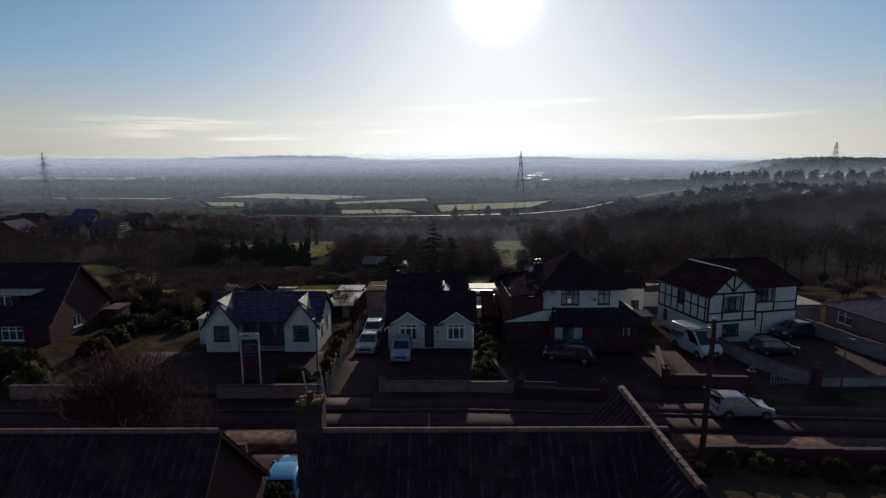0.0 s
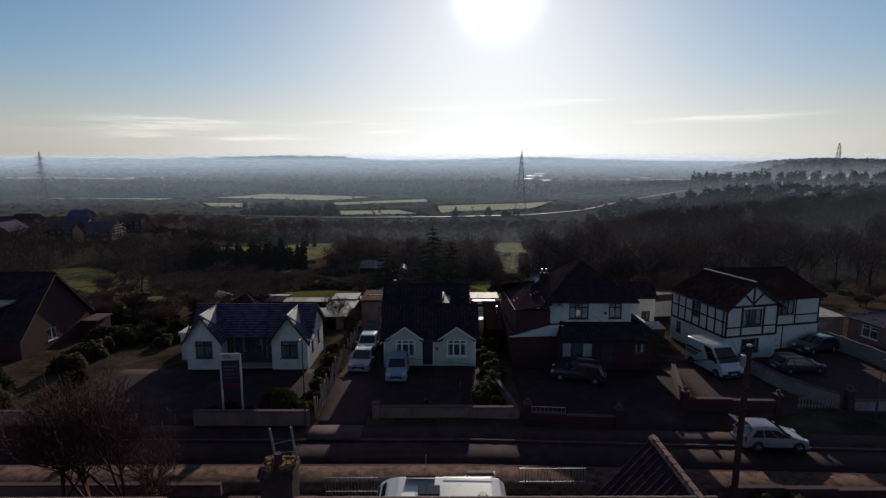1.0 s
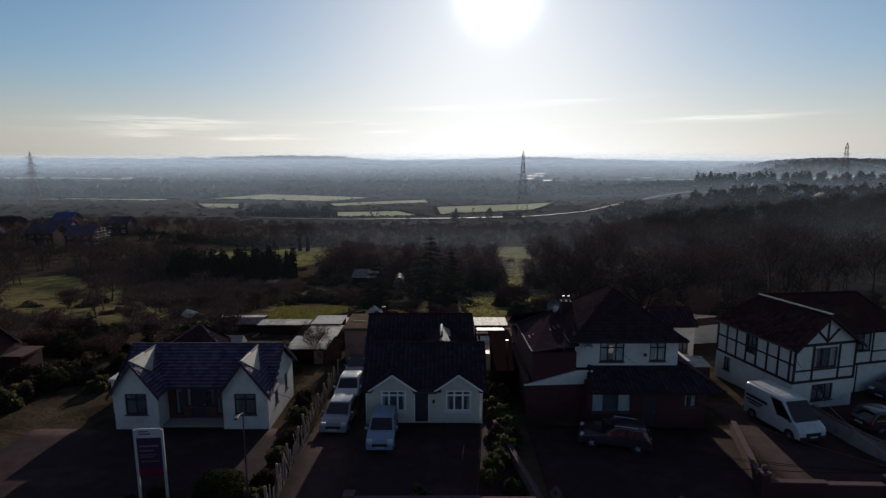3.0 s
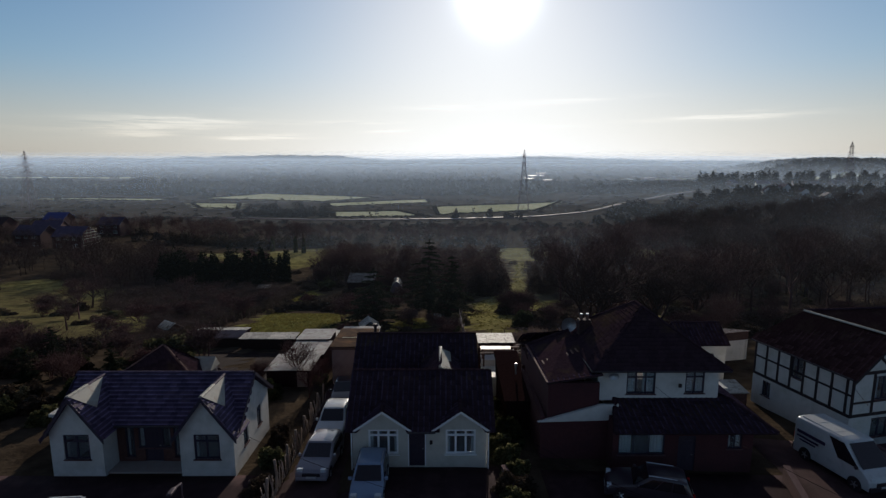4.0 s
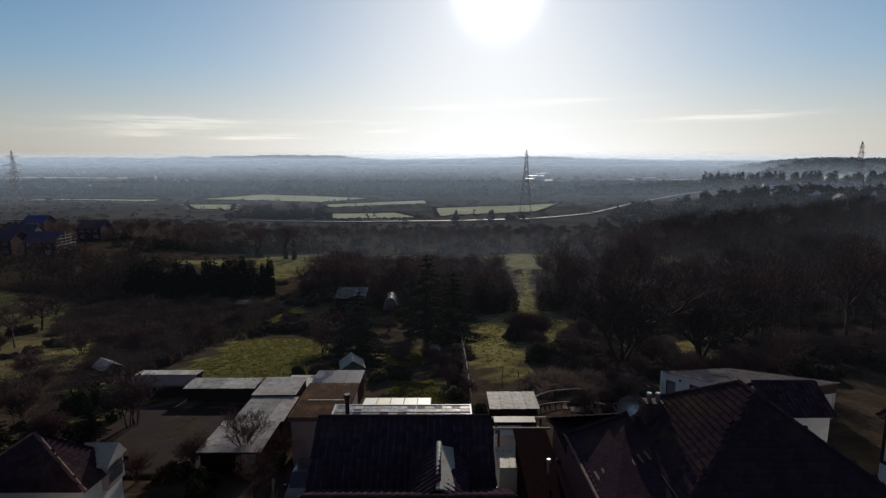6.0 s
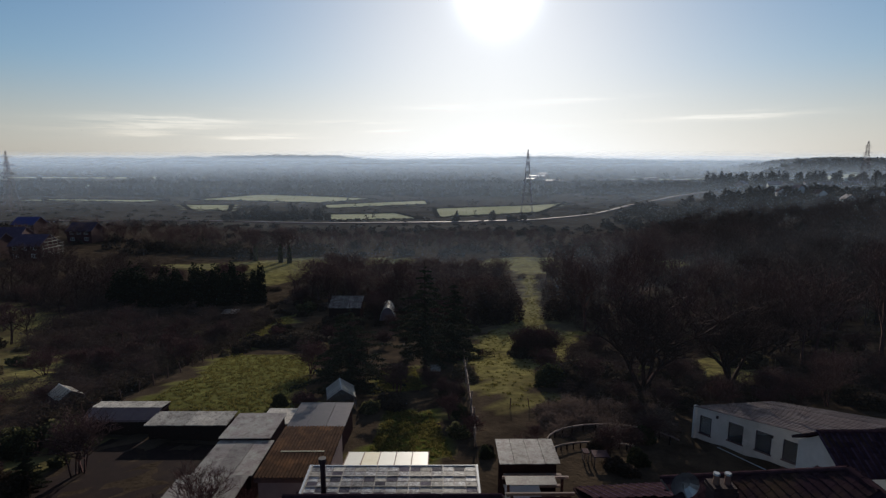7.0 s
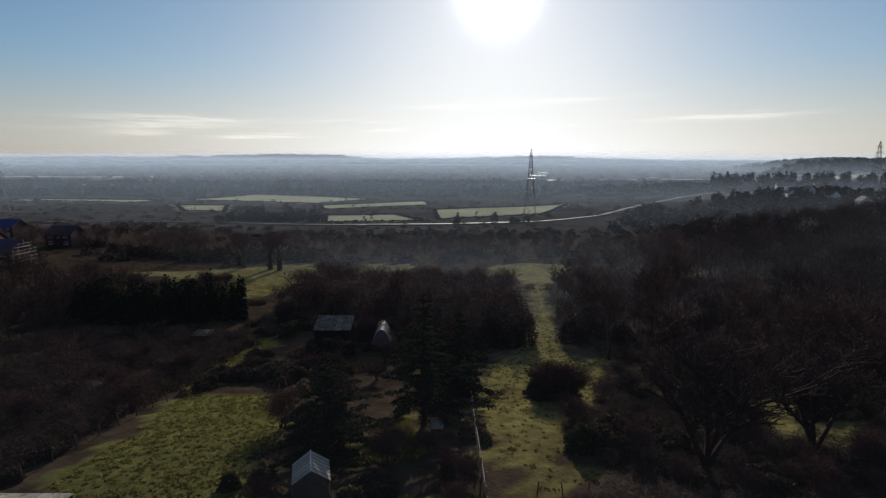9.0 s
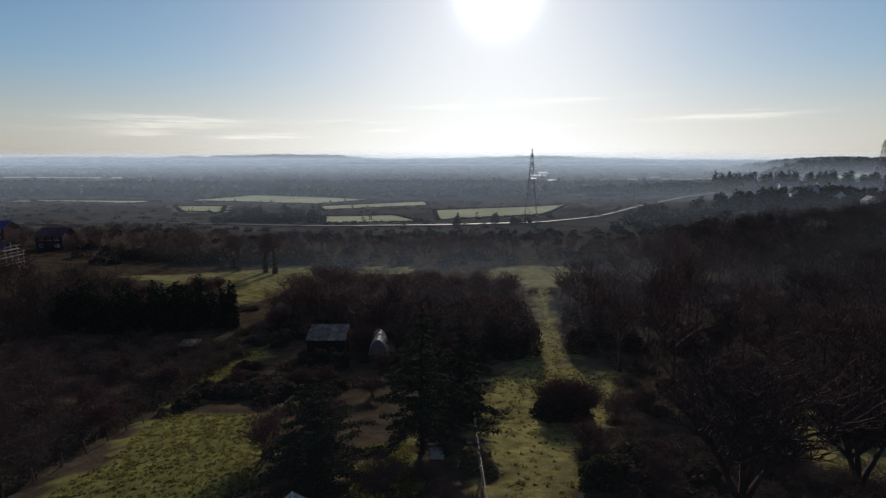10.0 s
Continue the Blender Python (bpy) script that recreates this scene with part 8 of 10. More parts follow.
car("mpv", 4.2, 1.75, 1.56, on(-5.0, 48.5, -92, 0.04), M_PAINT_SILVER, "people_carrier", "silver people carrier parked on the drive")
car("estate", 4.4, 1.75, 1.64, on(-5.2, 53.3, -90, 0.04), M_PAINT_WHITE, "estate_car", "pale estate car with roof rails behind another car")
car("mpv", 3.55, 1.62, 1.5, on(-1.85, 45.65, -90, 0.045), M_PAINT_BLUE, "small_car", "small pale blue car parked before the bungalow")
car("hatch", 3.9, 1.68, 1.46, on(-5.6, 59.2, -86, 0.04), M_PAINT_DARK, "dark_hatchback", "dark hatchback at the end of the drive")
car("hatch", 3.8, 1.7, 1.48, on(21.35, 35.75, 0, 0.08), M_PAINT_SILVER, "hatchback", "silver hatchback with its tailgate raised", True)
car("van", 4.8, 1.98, 2.42, on(24.15, 48.1, -79, 0.05), M_PAINT_WHITE, "panel_van", "white high-roofed panel van parked on gravel")
car("estate", 4.1, 1.75, 1.5, on(12.2, 45.4, 165, 0.045), M_PAINT_DARK, "dark_car", "dark estate car parked before the hipped house")
car("hatch", 4.2, 1.75, 1.48, on(31.3, 48.4, 8, 0.05), M_PAINT_DARK, "grey_car", "dark grey car behind the white wall")
car("hatch", 4.2, 1.75, 1.5, on(36.6, 53.8, 200, 0.05), M_PAINT_DARK, "parked_car", "black car parked beside the timbered house")
car("hatch", 3.8, 1.66, 1.48, on(-6.1, 26.9, 91, 0.05), M_PAINT_VIVID, "blue_car", "bright blue car between two near houses")
# lettering on the van's side, unreadable
van = [o for o in bpy.data.objects if o.name.startswith("panel_van")][0]
for i, (x0, x1, z, hh) in enumerate(((-2.1, -0.3, 1.50, 0.16), (-2.1, -0.7, 1.26, 0.09), (-1.9, -0.9, 1.08, 0.07))):
    part("lettering", Geo().box(x0, -1.01, z, x1, -0.95, z + hh), M_SIGNBLUE, van)
for a, b in ((-2.1, -1.1), (-1.05, 0.0), (0.05, 0.5)):
    part("roof_rib", Geo().bevel_box(a, -0.75, 2.385, b, 0.75, 2.425, 0.02), M_PAINT_WHITE, van)


def motorhome():
    t = thing("motorhome", on(1.35, 26.0, 180, 0.05), "white motorhome with a rounded roof on a gravel front garden", "motorhome")
    prof = [(-2.95, 0.45), (-2.98, 2.3), (-2.9, 2.62), (-2.68, 2.82), (-2.3, 2.88), (1.6, 2.9), (2.0, 2.84), (2.35, 2.66), (2.55, 2.4), (2.45, 2.05), (1.75, 1.95), (1.75, 0.45)]
    b = part("body", Geo().prism(prof, "y", -1.1, 1.1), M_PAINT_WHITE, t)
    md = b.modifiers.new("bevel", "BEVEL"); md.width = 0.14; md.segments = 4; md.limit_method = "ANGLE"; md.angle_limit = radians(40)
    g = Geo().prism([(1.7, 0.4), (1.7, 2.0), (1.95, 2.0), (2.45, 1.25), (2.95, 1.1), (3.05, 0.8), (3.05, 0.4)], "y", -0.95, 0.95)
    c = part("cab", g, M_PAINT_WHITE, t)
    md = c.modifiers.new("bevel", "BEVEL"); md.width = 0.05; md.segments = 2
    part("windscreen", Geo().slab([(2.0, -0.8, 1.98), (2.0, 0.8, 1.98), (2.5, 0.85, 1.27), (2.5, -0.85, 1.27)], 0.02), M_CARGLASS, t)
    part("luton_window", Geo().slab([(2.12, -0.75, 2.83), (2.12, 0.1, 2.83), (2.46, 0.1, 2.56), (2.46, -0.75, 2.56)], 0.03), M_CARGLASS, t)
    for x, y, w, d, h in ((1.15, 0.5, 0.62, 0.45, 0.12), (0.1, 0.6, 0.36, 0.3, 0.08)):
        part("roof_vent", Geo().bevel_box(x - w / 2, y - d / 2, 2.88, x + w / 2, y + d / 2, 2.9 + h, 0.03), M_UPVC, t)
    part("solar_panel", Geo().bevel_box(-0.15, -0.35, 2.9, 0.75, 0.3, 2.95, 0.02), M_CARGLASS, t, "dark solar panel")
    part("wind_deflector", Geo().slab([(0.05, -0.95, 2.93), (1.3, -0.95, 2.93), (1.3, -0.75, 3.12), (0.05, -0.75, 3.12)], 0.03), M_WALL_GREY, t)
    part("roof_hatch", Geo().tube((-1.9, 0.35, 2.88), (-1.9, 0.35, 2.99), 0.22, 0.17, 14), M_PAINT_GREY, t, "round dark roof hatch")
    part("mast", Geo().tube((0.45, -0.9, 2.88), (0.45, -0.9, 4.0), 0.012, 0.012, 5), M_METAL, t)
    for s in (-1, 1):
        part("roof_rail", Geo().tube((-2.4, s * 0.92, 2.95), (-0.3, s * 0.92, 2.95), 0.02, 0.02, 6), M_METAL, t)
        for x0, x1 in ((-2.3, -1.2), (-0.4, 0.6)):
            part("side_window", Geo().bevel_box(x0, s * 1.1 - 0.02, 1.5, x1, s * 1.1 + 0.02, 2.05, 0.01), M_CARGLASS, t)
        for x in (-1.9, 2.3):
            part("wheel", Geo().tube((x, s * 0.78, 0.33), (x, s * 1.0, 0.33), 0.34, 0.34, 16), M_TYRE, t)


motorhome()

# ---- boundary walls, piers, fences ----


def garden_wall(pts, h, t, material, label, cap=True, name="garden_wall", dz=0.0):
    w = thing(name, pose(0, 0, 0), label, "wall")
    for (xa, ya), (xb, yb) in zip(pts, pts[1:]):
        n = max(1, int(math.hypot(xb - xa, yb - ya) / 2.5))
        for i in range(n):
            a, b = i / n, (i + 1) / n
            p, q = (xa + (xb - xa) * a, ya + (yb - ya) * a), (xa + (xb - xa) * b, ya + (yb - ya) * b)
            at = line(p, q)
            L = math.hypot(q[0] - p[0], q[1] - p[1])
            z = lz((p[0] + q[0]) / 2, (p[1] + q[1]) / 2, dz)
            g = Geo()
            bar(g, at, -0.005, L + 0.005, -t / 2, t / 2, z - 0.5, z + h)
            part("panel", g, material, w)
            if cap:
                g = Geo()
                bar(g, at, -0.004, L + 0.004, -t / 2 - 0.04, t / 2 + 0.04, z + h + 0.002, z + h + 0.07)
                part("coping", g, M_KERB, w)
    return w


def pier(x, y, h, w=0.42, ball=True, material=None, label="red brick gate pier with a stone ball", name="gate_pier"):
    t = thing(name, pose(x, y, lz(x, y)), label, "pier", "gate piers")
    n = int(h / 0.15)
    part("shaft", Geo().box(-w / 2, -w / 2, -0.4, w / 2, w / 2, h), material or M_BRICKWALL, t)
    part("cap", Geo().bevel_box(-w / 2 - 0.06, -w / 2 - 0.06, h, w / 2 + 0.06, w / 2 + 0.06, h + 0.1, 0.03), M_KERB, t)
    if ball:
        g = Geo()
        k, r_ = 10, 0.17
        for j in range(1, 6):
            a = math.pi * j / 6
            g.v += [(r_ * math.sin(a) * math.cos(2 * math.pi * i / k), r_ * math.sin(a) * math.sin(2 * math.pi * i / k), h + 0.26 - r_ * math.cos(a)) for i in range(k)]
        for j in range(4):
            g.f += [(j * k + i, j * k + (i + 1) % k, (j + 1) * k + (i + 1) % k, (j + 1) * k + i) for i in range(k)]
        g.f += [tuple(reversed(range(k))), tuple(range(4 * k, 5 * k))]
        part("ball", g, M_KERB, t, smooth=True)
    return t


garden_wall([(-28.2, 37.4), (-17.6, 37.4)], 1.0, 0.22, M_WALL_GREY, "long grey rendered boundary wall along the street")
garden_wall([(-14.0, 37.4), (-6.75, 37.4)], 1.0, 0.22, M_WALL_GREY, "grey rendered wall before the slate bungalow")
garden_wall([(-2.45, 38.6), (6.6, 38.6)], 0.72, 0.22, M_WALL_GREY, "low pale rendered wall with flat coping")
garden_wall([(6.6, 38.7), (5.1, 47.0)], 0.55, 0.2, M_WALL_GREY, "low pale wall beside a shrub bed")
pier(-2.7, 38.6, 0.95, 0.42, False, M_WALL_GREY, "square rendered pier with a flat cap")
pier(7.15, 38.4, 1.15); pier(12.9, 37.8, 1.2)
garden_wall([(7.4, 38.4), (9.6, 38.2)], 0.55, 0.22, M_BRICKWALL, "low dark brick wall under an iron rail")
rail = thing("railing", pose(0, 0, 0), "pale iron rail on a low brick wall", "railing")
z_ = lz(8.5, 38.3)
part("top_rail", Geo().tube((7.4, 38.4, z_ + 0.98), (9.6, 38.2, z_ + 0.98), 0.025, 0.025, 6), M_METAL, rail)
for i in range(9):
    x = 7.45 + i * 0.265
    part("baluster", Geo().tube((x, 38.4 - (x - 7.4) * 0.09, z_ + 0.55), (x, 38.4 - (x - 7.4) * 0.09, z_ + 0.98), 0.012, 0.012, 5), M_METAL, rail)
pier(18.3, 40.4, 1.35); pier(24.6, 40.2, 1.35)
garden_wall([(18.5, 40.4), (24.4, 40.2)], 0.9, 0.25, M_BRICKWALL, "dark red brick front wall between piers")
garden_wall([(9.6, 38.2), (12.7, 37.9)], 0.55, 0.22, M_BRICKWALL, "low dark brick wall along the forecourt")
garden_wall([(18.4, 40.6), (20.4, 47.2)], 0.75, 0.25, M_BRICKWALL, "brick wall dividing two forecourts")
wall_pts = [(26.9, 49.3), (27.1, 47.0), (27.6, 44.8), (28.4, 42.8), (29.6, 41.3)]
garden_wall(wall_pts, 1.05, 0.2, M_DULLWHITE, "curved white rendered wall beside a drive")
pier(30.1, 41.0, 1.5, 0.45)
garden_wall([(30.5, 41.0), (46, 41.4)], 0.75, 0.22, M_DULLWHITE, "white rendered front wall along a forecourt")
garden_wall([(38.8, 57), (39.4, 48.6), (41.0, 42.0)], 1.35, 0.22, M_DULLWHITE, "tall pale rendered side wall")
for xa, xb, yy in ((5.6, 9.0, 31.2), (-4.2, -1.6, 30.2)):
    rail = thing("railing", pose(0, 0, 0), "low grey iron railing along the gravel verge", "railing", "verge railings")
    z_ = lz((xa + xb) / 2, yy, 0.1)
    for zz in (0.12, 0.85):
        part("rail", Geo().tube((xa, yy, z_ + zz), (xb, yy, z_ + zz), 0.022, 0.022, 6), M_METAL, rail)
    n_b = int((xb - xa) / 0.16)
    for i in range(n_b + 1):
        x = xa + (xb - xa) * i / n_b
        part("baluster", Geo().tube((x, yy, z_ - 0.05), (x, yy, z_ + 0.9), 0.014, 0.014, 5), M_METAL, rail)
barrel = thing("covered_barrel", pose(3.5, 29.9, lz(3.5, 29.9, 0.04)), "long brown covered barrel with a white end", "barrel")
g = Geo()
kb = 14
for x in (-0.68, 0.62):
    g.v += [(x, 0.42 * math.cos(2 * math.pi * i / kb), 1.0 + 0.42 * math.sin(2 * math.pi * i / kb)) for i in range(kb)]
g.f = [(i, (i + 1) % kb, kb + (i + 1) % kb, kb + i) for i in range(kb)] + [tuple(range(kb))]
part("drum", g, M_WOOD_DARK, barrel, smooth=False)
part("end_cap", Geo().tube((0.62, 0, 1.0), (0.7, 0, 1.0), 0.43, 0.40, 14), M_UPVC, barrel, "white end cap")
for x in (-0.5, 0.45):
    part("cradle", Geo().box(x - 0.05, -0.4, -0.05, x + 0.05, 0.4, 0.66), M_WOOD_BLACK, barrel)
tarp = thing("tarpaulin", pose(2.45, 29.9, lz(2.45, 29.9, 0.04)), "pale blue tarpaulin draped beside a barrel", "tarpaulin")
part("sheet", Geo().add([(-0.55, -0.4, 0.05), (0.3, -0.45, 0.9), (0.36, 0.42, 1.0), (-0.5, 0.45, 0.1), (-0.5, -0.4, -0.05), (0.3, -0.45, -0.05), (0.36, 0.42, -0.05), (-0.5, 0.45, -0.05)], [(0, 1, 2, 3), (0, 4, 5, 1), (1, 5, 6, 2), (2, 6, 7, 3), (3, 7, 4, 0)]), M_PAINT_BLUE, tarp)
garden_wall([(-24, 30.2), (-9.4, 30.2)], 0.6, 0.2, M_WALL_GREY, "low grey wall beside the near footway")
garden_wall([(16.0, 30.2), (32, 30.2)], 0.8, 0.22, M_BRICKWALL, "low brick wall under garden bushes")
# picket gate in the curve of the white wall
gate = thing("picket_gate", pose(27.7, 41.0, lz(27.7, 41.0)), "white slatted gate between brick pier and wall", "gate")
for i in range(13):
    part("slat", Geo().bevel_box(-1.1 + i * 0.23, -0.02, 0.1, -1.0 + i * 0.23, 0.02, 0.95 + 0.1 * math.sin(i * 0.26), 0.01), M_WALL_GREY, gate)
for zz in (0.25, 0.75):
    part("rail", Geo().box(-1.15, 0.022, zz, 1.8, 0.06, zz + 0.08), M_WALL_GREY, gate)
# slatted fence between the drive and the slate bungalow
rf = random.Random(5)
fence = thing("slat_fence", pose(0, 0, 0), "pale broken slatted fence beside the drive", "fence")
slat_me = to_mesh("slat", Geo().bevel_box(-0.06, -0.012, -0.1, 0.06, 0.012, 1.35, 0.01), M_WOOD_GREY)
post_me = to_mesh("post", Geo().bevel_box(-0.06, -0.06, -0.4, 0.06, 0.06, 1.5, 0.015), M_WOOD_GREY)
for i in range(120):
    y = 38.3 + i * 0.165
    x = -6.45 - 0.02 * (y - 38)
    if rf.random() < 0.12:
        continue
    o = part("slat", slat_me, None, fence)
    o.matrix_local = pose(x, y, lz(x, y), rf.gauss(0, 7), rf.gauss(0, 5), 90 + rf.gauss(0, 8)) @ Matrix.Diagonal((1, 1, rf.uniform(0.7, 1.05), 1))
for i in range(11):
    y = 38.4 + i * 1.95
    x = -6.55 - 0.02 * (y - 38)
    o = part("post", post_me, None, fence)
    o.matrix_local = pose(x, y, lz(x, y), rf.gauss(0, 3), rf.gauss(0, 3), 0)
# garden fence of posts running down past the lawn
fen = thing("post_fence", pose(0, 0, 0), "leaning timber posts and rails beside the lawn", "fence")
for i in range(14):
    x, y = 4.2 - 0.14 * i * 0.0 + 0.02 * i, 72 + i * 2.0
    o = part("post", post_me, None, fen)
    o.matrix_local = pose(x, y, lz(x, y), rf.gauss(0, 6), rf.gauss(0, 6), 0)
    if i < 13:
        part("rail", Geo().tube((x, y, lz(x, y) + 1.0), (x + 0.02, y + 2, lz(x, y + 2) + 1.0), 0.035, 0.035, 5), M_WOOD_GREY, fen)
dpost_me = to_mesh("post", Geo().bevel_box(-0.05, -0.05, -0.4, 0.05, 0.05, 1.1, 0.015), M_WOOD_DARK)
fen = thing("post_fence", pose(0, 0, 0), "row of low dark posts along the meadow", "fence")
for i in range(12):
    x, y = -25.6, 79 + i * 2.6
    o = part("post", dpost_me, None, fen)
    o.matrix_local = pose(x, y, lz(x, y), rf.gauss(0, 5), rf.gauss(0, 5), 0)
fen = thing("post_fence", pose(0, 0, 0), "thin posts across the foot of the meadow", "fence")
for i in range(9):
    x, y = 7.5 + 1.6 * i, 79.5 + 0.1 * i
    o = part("post", dpost_me, None, fen)
    o.matrix_local = pose(x, y, lz(x, y), rf.gauss(0, 4), rf.gauss(0, 4), 0) @ Matrix.Diagonal((0.7, 0.7, 0.9, 1))

# ---- street furniture ----
def sale_board():
    x, y = -11.95, 38.5
    t = thing("sale_board", pose(x, y, lz(x, y), 0, 0, 4), "white-framed purple board on two tall posts", "sign")
    for s in (-0.62, 0.62):
        part("post", Geo().box(s - 0.05, -0.05, -0.5, s + 0.05, 0.05, 4.35), M_SIGNWHITE, t)
    b = part("board", Geo().box(-0.56, -0.03, 2.0, 0.56, 0.03, 3.95), M_SIGNBLUE, t, "dark purple panel")
    part("header", Geo().box(-0.565, -0.035, 3.95, 0.565, 0.035, 4.4), M_SIGNWHITE, t, "white heading panel")
    part("red_panel", Geo().box(-0.555, -0.036, 2.05, 0.555, -0.031, 2.42), M_SIGNRED, t, "dark red lower panel")
    for x0, x1, z, h in ((-0.45, 0.42, 3.5, 0.13), (-0.45, 0.18, 3.27, 0.13), (-0.45, 0.3, 3.08, 0.05), (-0.45, 0.2, 2.98, 0.05), (-0.4, 0.4, 2.75, 0.06)):
        part("lettering", Geo().box(x0, -0.042, z, x1, -0.031, z + h * 0.6), M_WALL_GREY, b)
    for x0, x1, z in ((-0.42, 0.0, 4.24), (-0.42, 0.1, 4.12)):
        part("lettering", Geo().box(x0, -0.046, z, x1, -0.036, z + 0.05), M_SIGNBLUE, t)


sale_board()


def lamp_post(x, y, h, rz, label):
    t = thing("street_lamp", pose(x, y, lz(x, y), 0, 0, rz), label, "street lamp", "street lamps")
    part("column", Geo().tube((0, 0, -0.3), (0, 0, 1.2), 0.07, 0.07, 8).tube((0, 0, 1.2), (0, 0, h), 0.045, 0.03, 8), M_POST, t)
    part("arm", Geo().tube((0, 0, h), (0, -0.5, h + 0.12), 0.03, 0.03, 6), M_POST, t)
    part("head", Geo().bevel_box(-0.08, -0.85, h + 0.08, 0.08, -0.45, h + 0.17, 0.03), M_POST, t)


lamp_post(-6.9, 37.0, 5.9, 0, "slim grey street lamp beside the wall")
lamp_post(31.2, 39.9, 4.2, 0, "slim dark street lamp on the footway")


def utility_pole(x, y, h):
    t = thing("utility_pole", pose(x, y, lz(x, y), 0, 0.6, 0), "weathered wooden utility pole with metal fittings", "pole")
    part("pole", Geo().tube((0, 0, -0.5), (0, 0, h), 0.17, 0.12, 10), M_POLE, t)
    part("cap", Geo().tube((0, 0, h), (0, 0, h + 0.08), 0.14, 0.10, 10), M_METAL, t)
    for i in range(7):
        part("step", Geo().tube((-0.2 if i % 2 else 0.2, 0, 3 + i * 0.55), (0, 0, 3 + i * 0.55), 0.012, 0.012, 4), M_METAL, t)
    part("box", Geo().bevel_box(-0.3, -0.12, h - 1.0, -0.14, 0.12, h - 0.45, 0.02), M_METAL, t)
    return t


utility_pole(15.9, 29.7, 8.3)


def chain(pts, r_, n=4):
    """One continuous tube through points."""
    pts = [Vector(q) for q in pts]
    v, f = [], []
    for i, q in enumerate(pts):
        d = (pts[min(i + 1, len(pts) - 1)] - pts[max(i - 1, 0)]).normalized()
        s_ = d.cross(Vector((0, 0, 1)) if abs(d.z) < 0.9 else Vector((1, 0, 0))).normalized()
        u_ = d.cross(s_)
        v += [tuple(q + (s_ * math.cos(2 * math.pi * k / n) + u_ * math.sin(2 * math.pi * k / n)) * r_) for k in range(n)]
    for i in range(len(pts) - 1):
        f += [(i * n + k, i * n + (k + 1) % n, (i + 1) * n + (k + 1) % n, (i + 1) * n + k) for k in range(n)]
    return Geo().add(v, f)


def wire(p, q, sag, label="thin overhead service wire to a house", r_=0.011):
    n = 18
    pts = [Vector(p).lerp(Vector(q), i / n) - Vector((0, 0, sag * 4 * (i / n) * (1 - i / n))) for i in range(n + 1)]
    tagged(new("wire", to_mesh("wire", chain(pts, r_), M_WIRE)), label, "wire", "overhead wires")


PT = (15.9, 29.7, 7.5)
wire(PT, (13.3, 49.3, 4.4), 0.9); wire(PT, (26.5, 51.0, 3.2), 0.8); wire(PT, (4.4, 47.8, 2.3), 1.1); wire(PT, (4.3, 49.0, 2.6), 1.5)
wire(PT, (-9.2, 46.9, 2.6), 1.3); wire(PT, (44, 30.5, 7.0), 1.0, "overhead wire along the street")

# ---- sheds, garage, outbuildings ----


def box_shed(x0, x1, y0, y1, z_floor, z_front, z_back, wall_mat, roof_mat, name, label, category, overhang=0.15, door_x=None, sheets=0):
    t = thing(name, pose((x0 + x1) / 2, (y0 + y1) / 2, z_floor), label, category)
    cx, cy = (x0 + x1) / 2, (y0 + y1) / 2
    a, b, c, d = x0 - cx, x1 - cx, y0 - cy, y1 - cy
    zf, zb = z_front - z_floor, z_back - z_floor
    g = Geo().add([(a, c, -0.6), (b, c, -0.6), (b, d, -0.6), (a, d, -0.6), (a, c, zf), (b, c, zf), (b, d, zb), (a, d, zb)], [(0, 3, 2, 1), (4, 5, 6, 7), (0, 1, 5, 4), (1, 2, 6, 5), (2, 3, 7, 6), (3, 0, 4, 7)])
    part("wall", g, wall_mat, t)
    o = overhang
    s = (zb - zf) / (d - c)
    if sheets:
        n = sheets
        for i in range(n):
            xa, xb = a - o + (b - a + 2 * o) * i / n, a - o + (b - a + 2 * o) * (i + 1) / n - 0.015
            dz_ = 0.012 * (i % 2)
            part("roof_sheet", Geo().slab([(xa, c - o, zf - s * o + 0.06 + dz_), (xb, c - o, zf - s * o + 0.06 + dz_), (xb, d + o, zb + s * o + 0.06 + dz_), (xa, d + o, zb + s * o + 0.06 + dz_)], 0.04), roof_mat, t)
    else:
        part("roof", Geo().slab([(a - o, c - o, zf - s * o + 0.08), (b + o, c - o, zf - s * o + 0.08), (b + o, d + o, zb + s * o + 0.08), (a - o, d + o, zb + s * o + 0.08)], 0.07), roof_mat, t)
    if door_x is not None:
        part("door", Geo().box(door_x[0] - cx, c - 0.05, 0, door_x[1] - cx, c + 0.02, min(2.0, zf - 0.1)), M_WOOD_GREY, t)
    return t


def corrugate(x0, x1, y0, y1, z0, z1, pitch=0.18, amp=0.04):
    """A corrugated sheet running up along y."""
    n = int((x1 - x0) / (pitch / 4))
    g = Geo()
    for k, (y, z) in enumerate(((y0, z0), (y1, z1))):
        for i in range(n + 1):
            x = x0 + (x1 - x0) * i / n
            for dz in (0, -0.02):
                g.v.append((x, y, z + amp * math.sin(i * math.pi / 2) + dz))
    m = 2 * (n + 1)
    for i in range(n):
        a = 2 * i
        g.f += [(a, a + 2, a + 2 + m, a + m), (a + 1, a + 1 + m, a + 3 + m, a + 3), (a, a + 1, a + 3, a + 2), (a + m, a + 2 + m, a + 3 + m, a + 1 + m)]
    return g


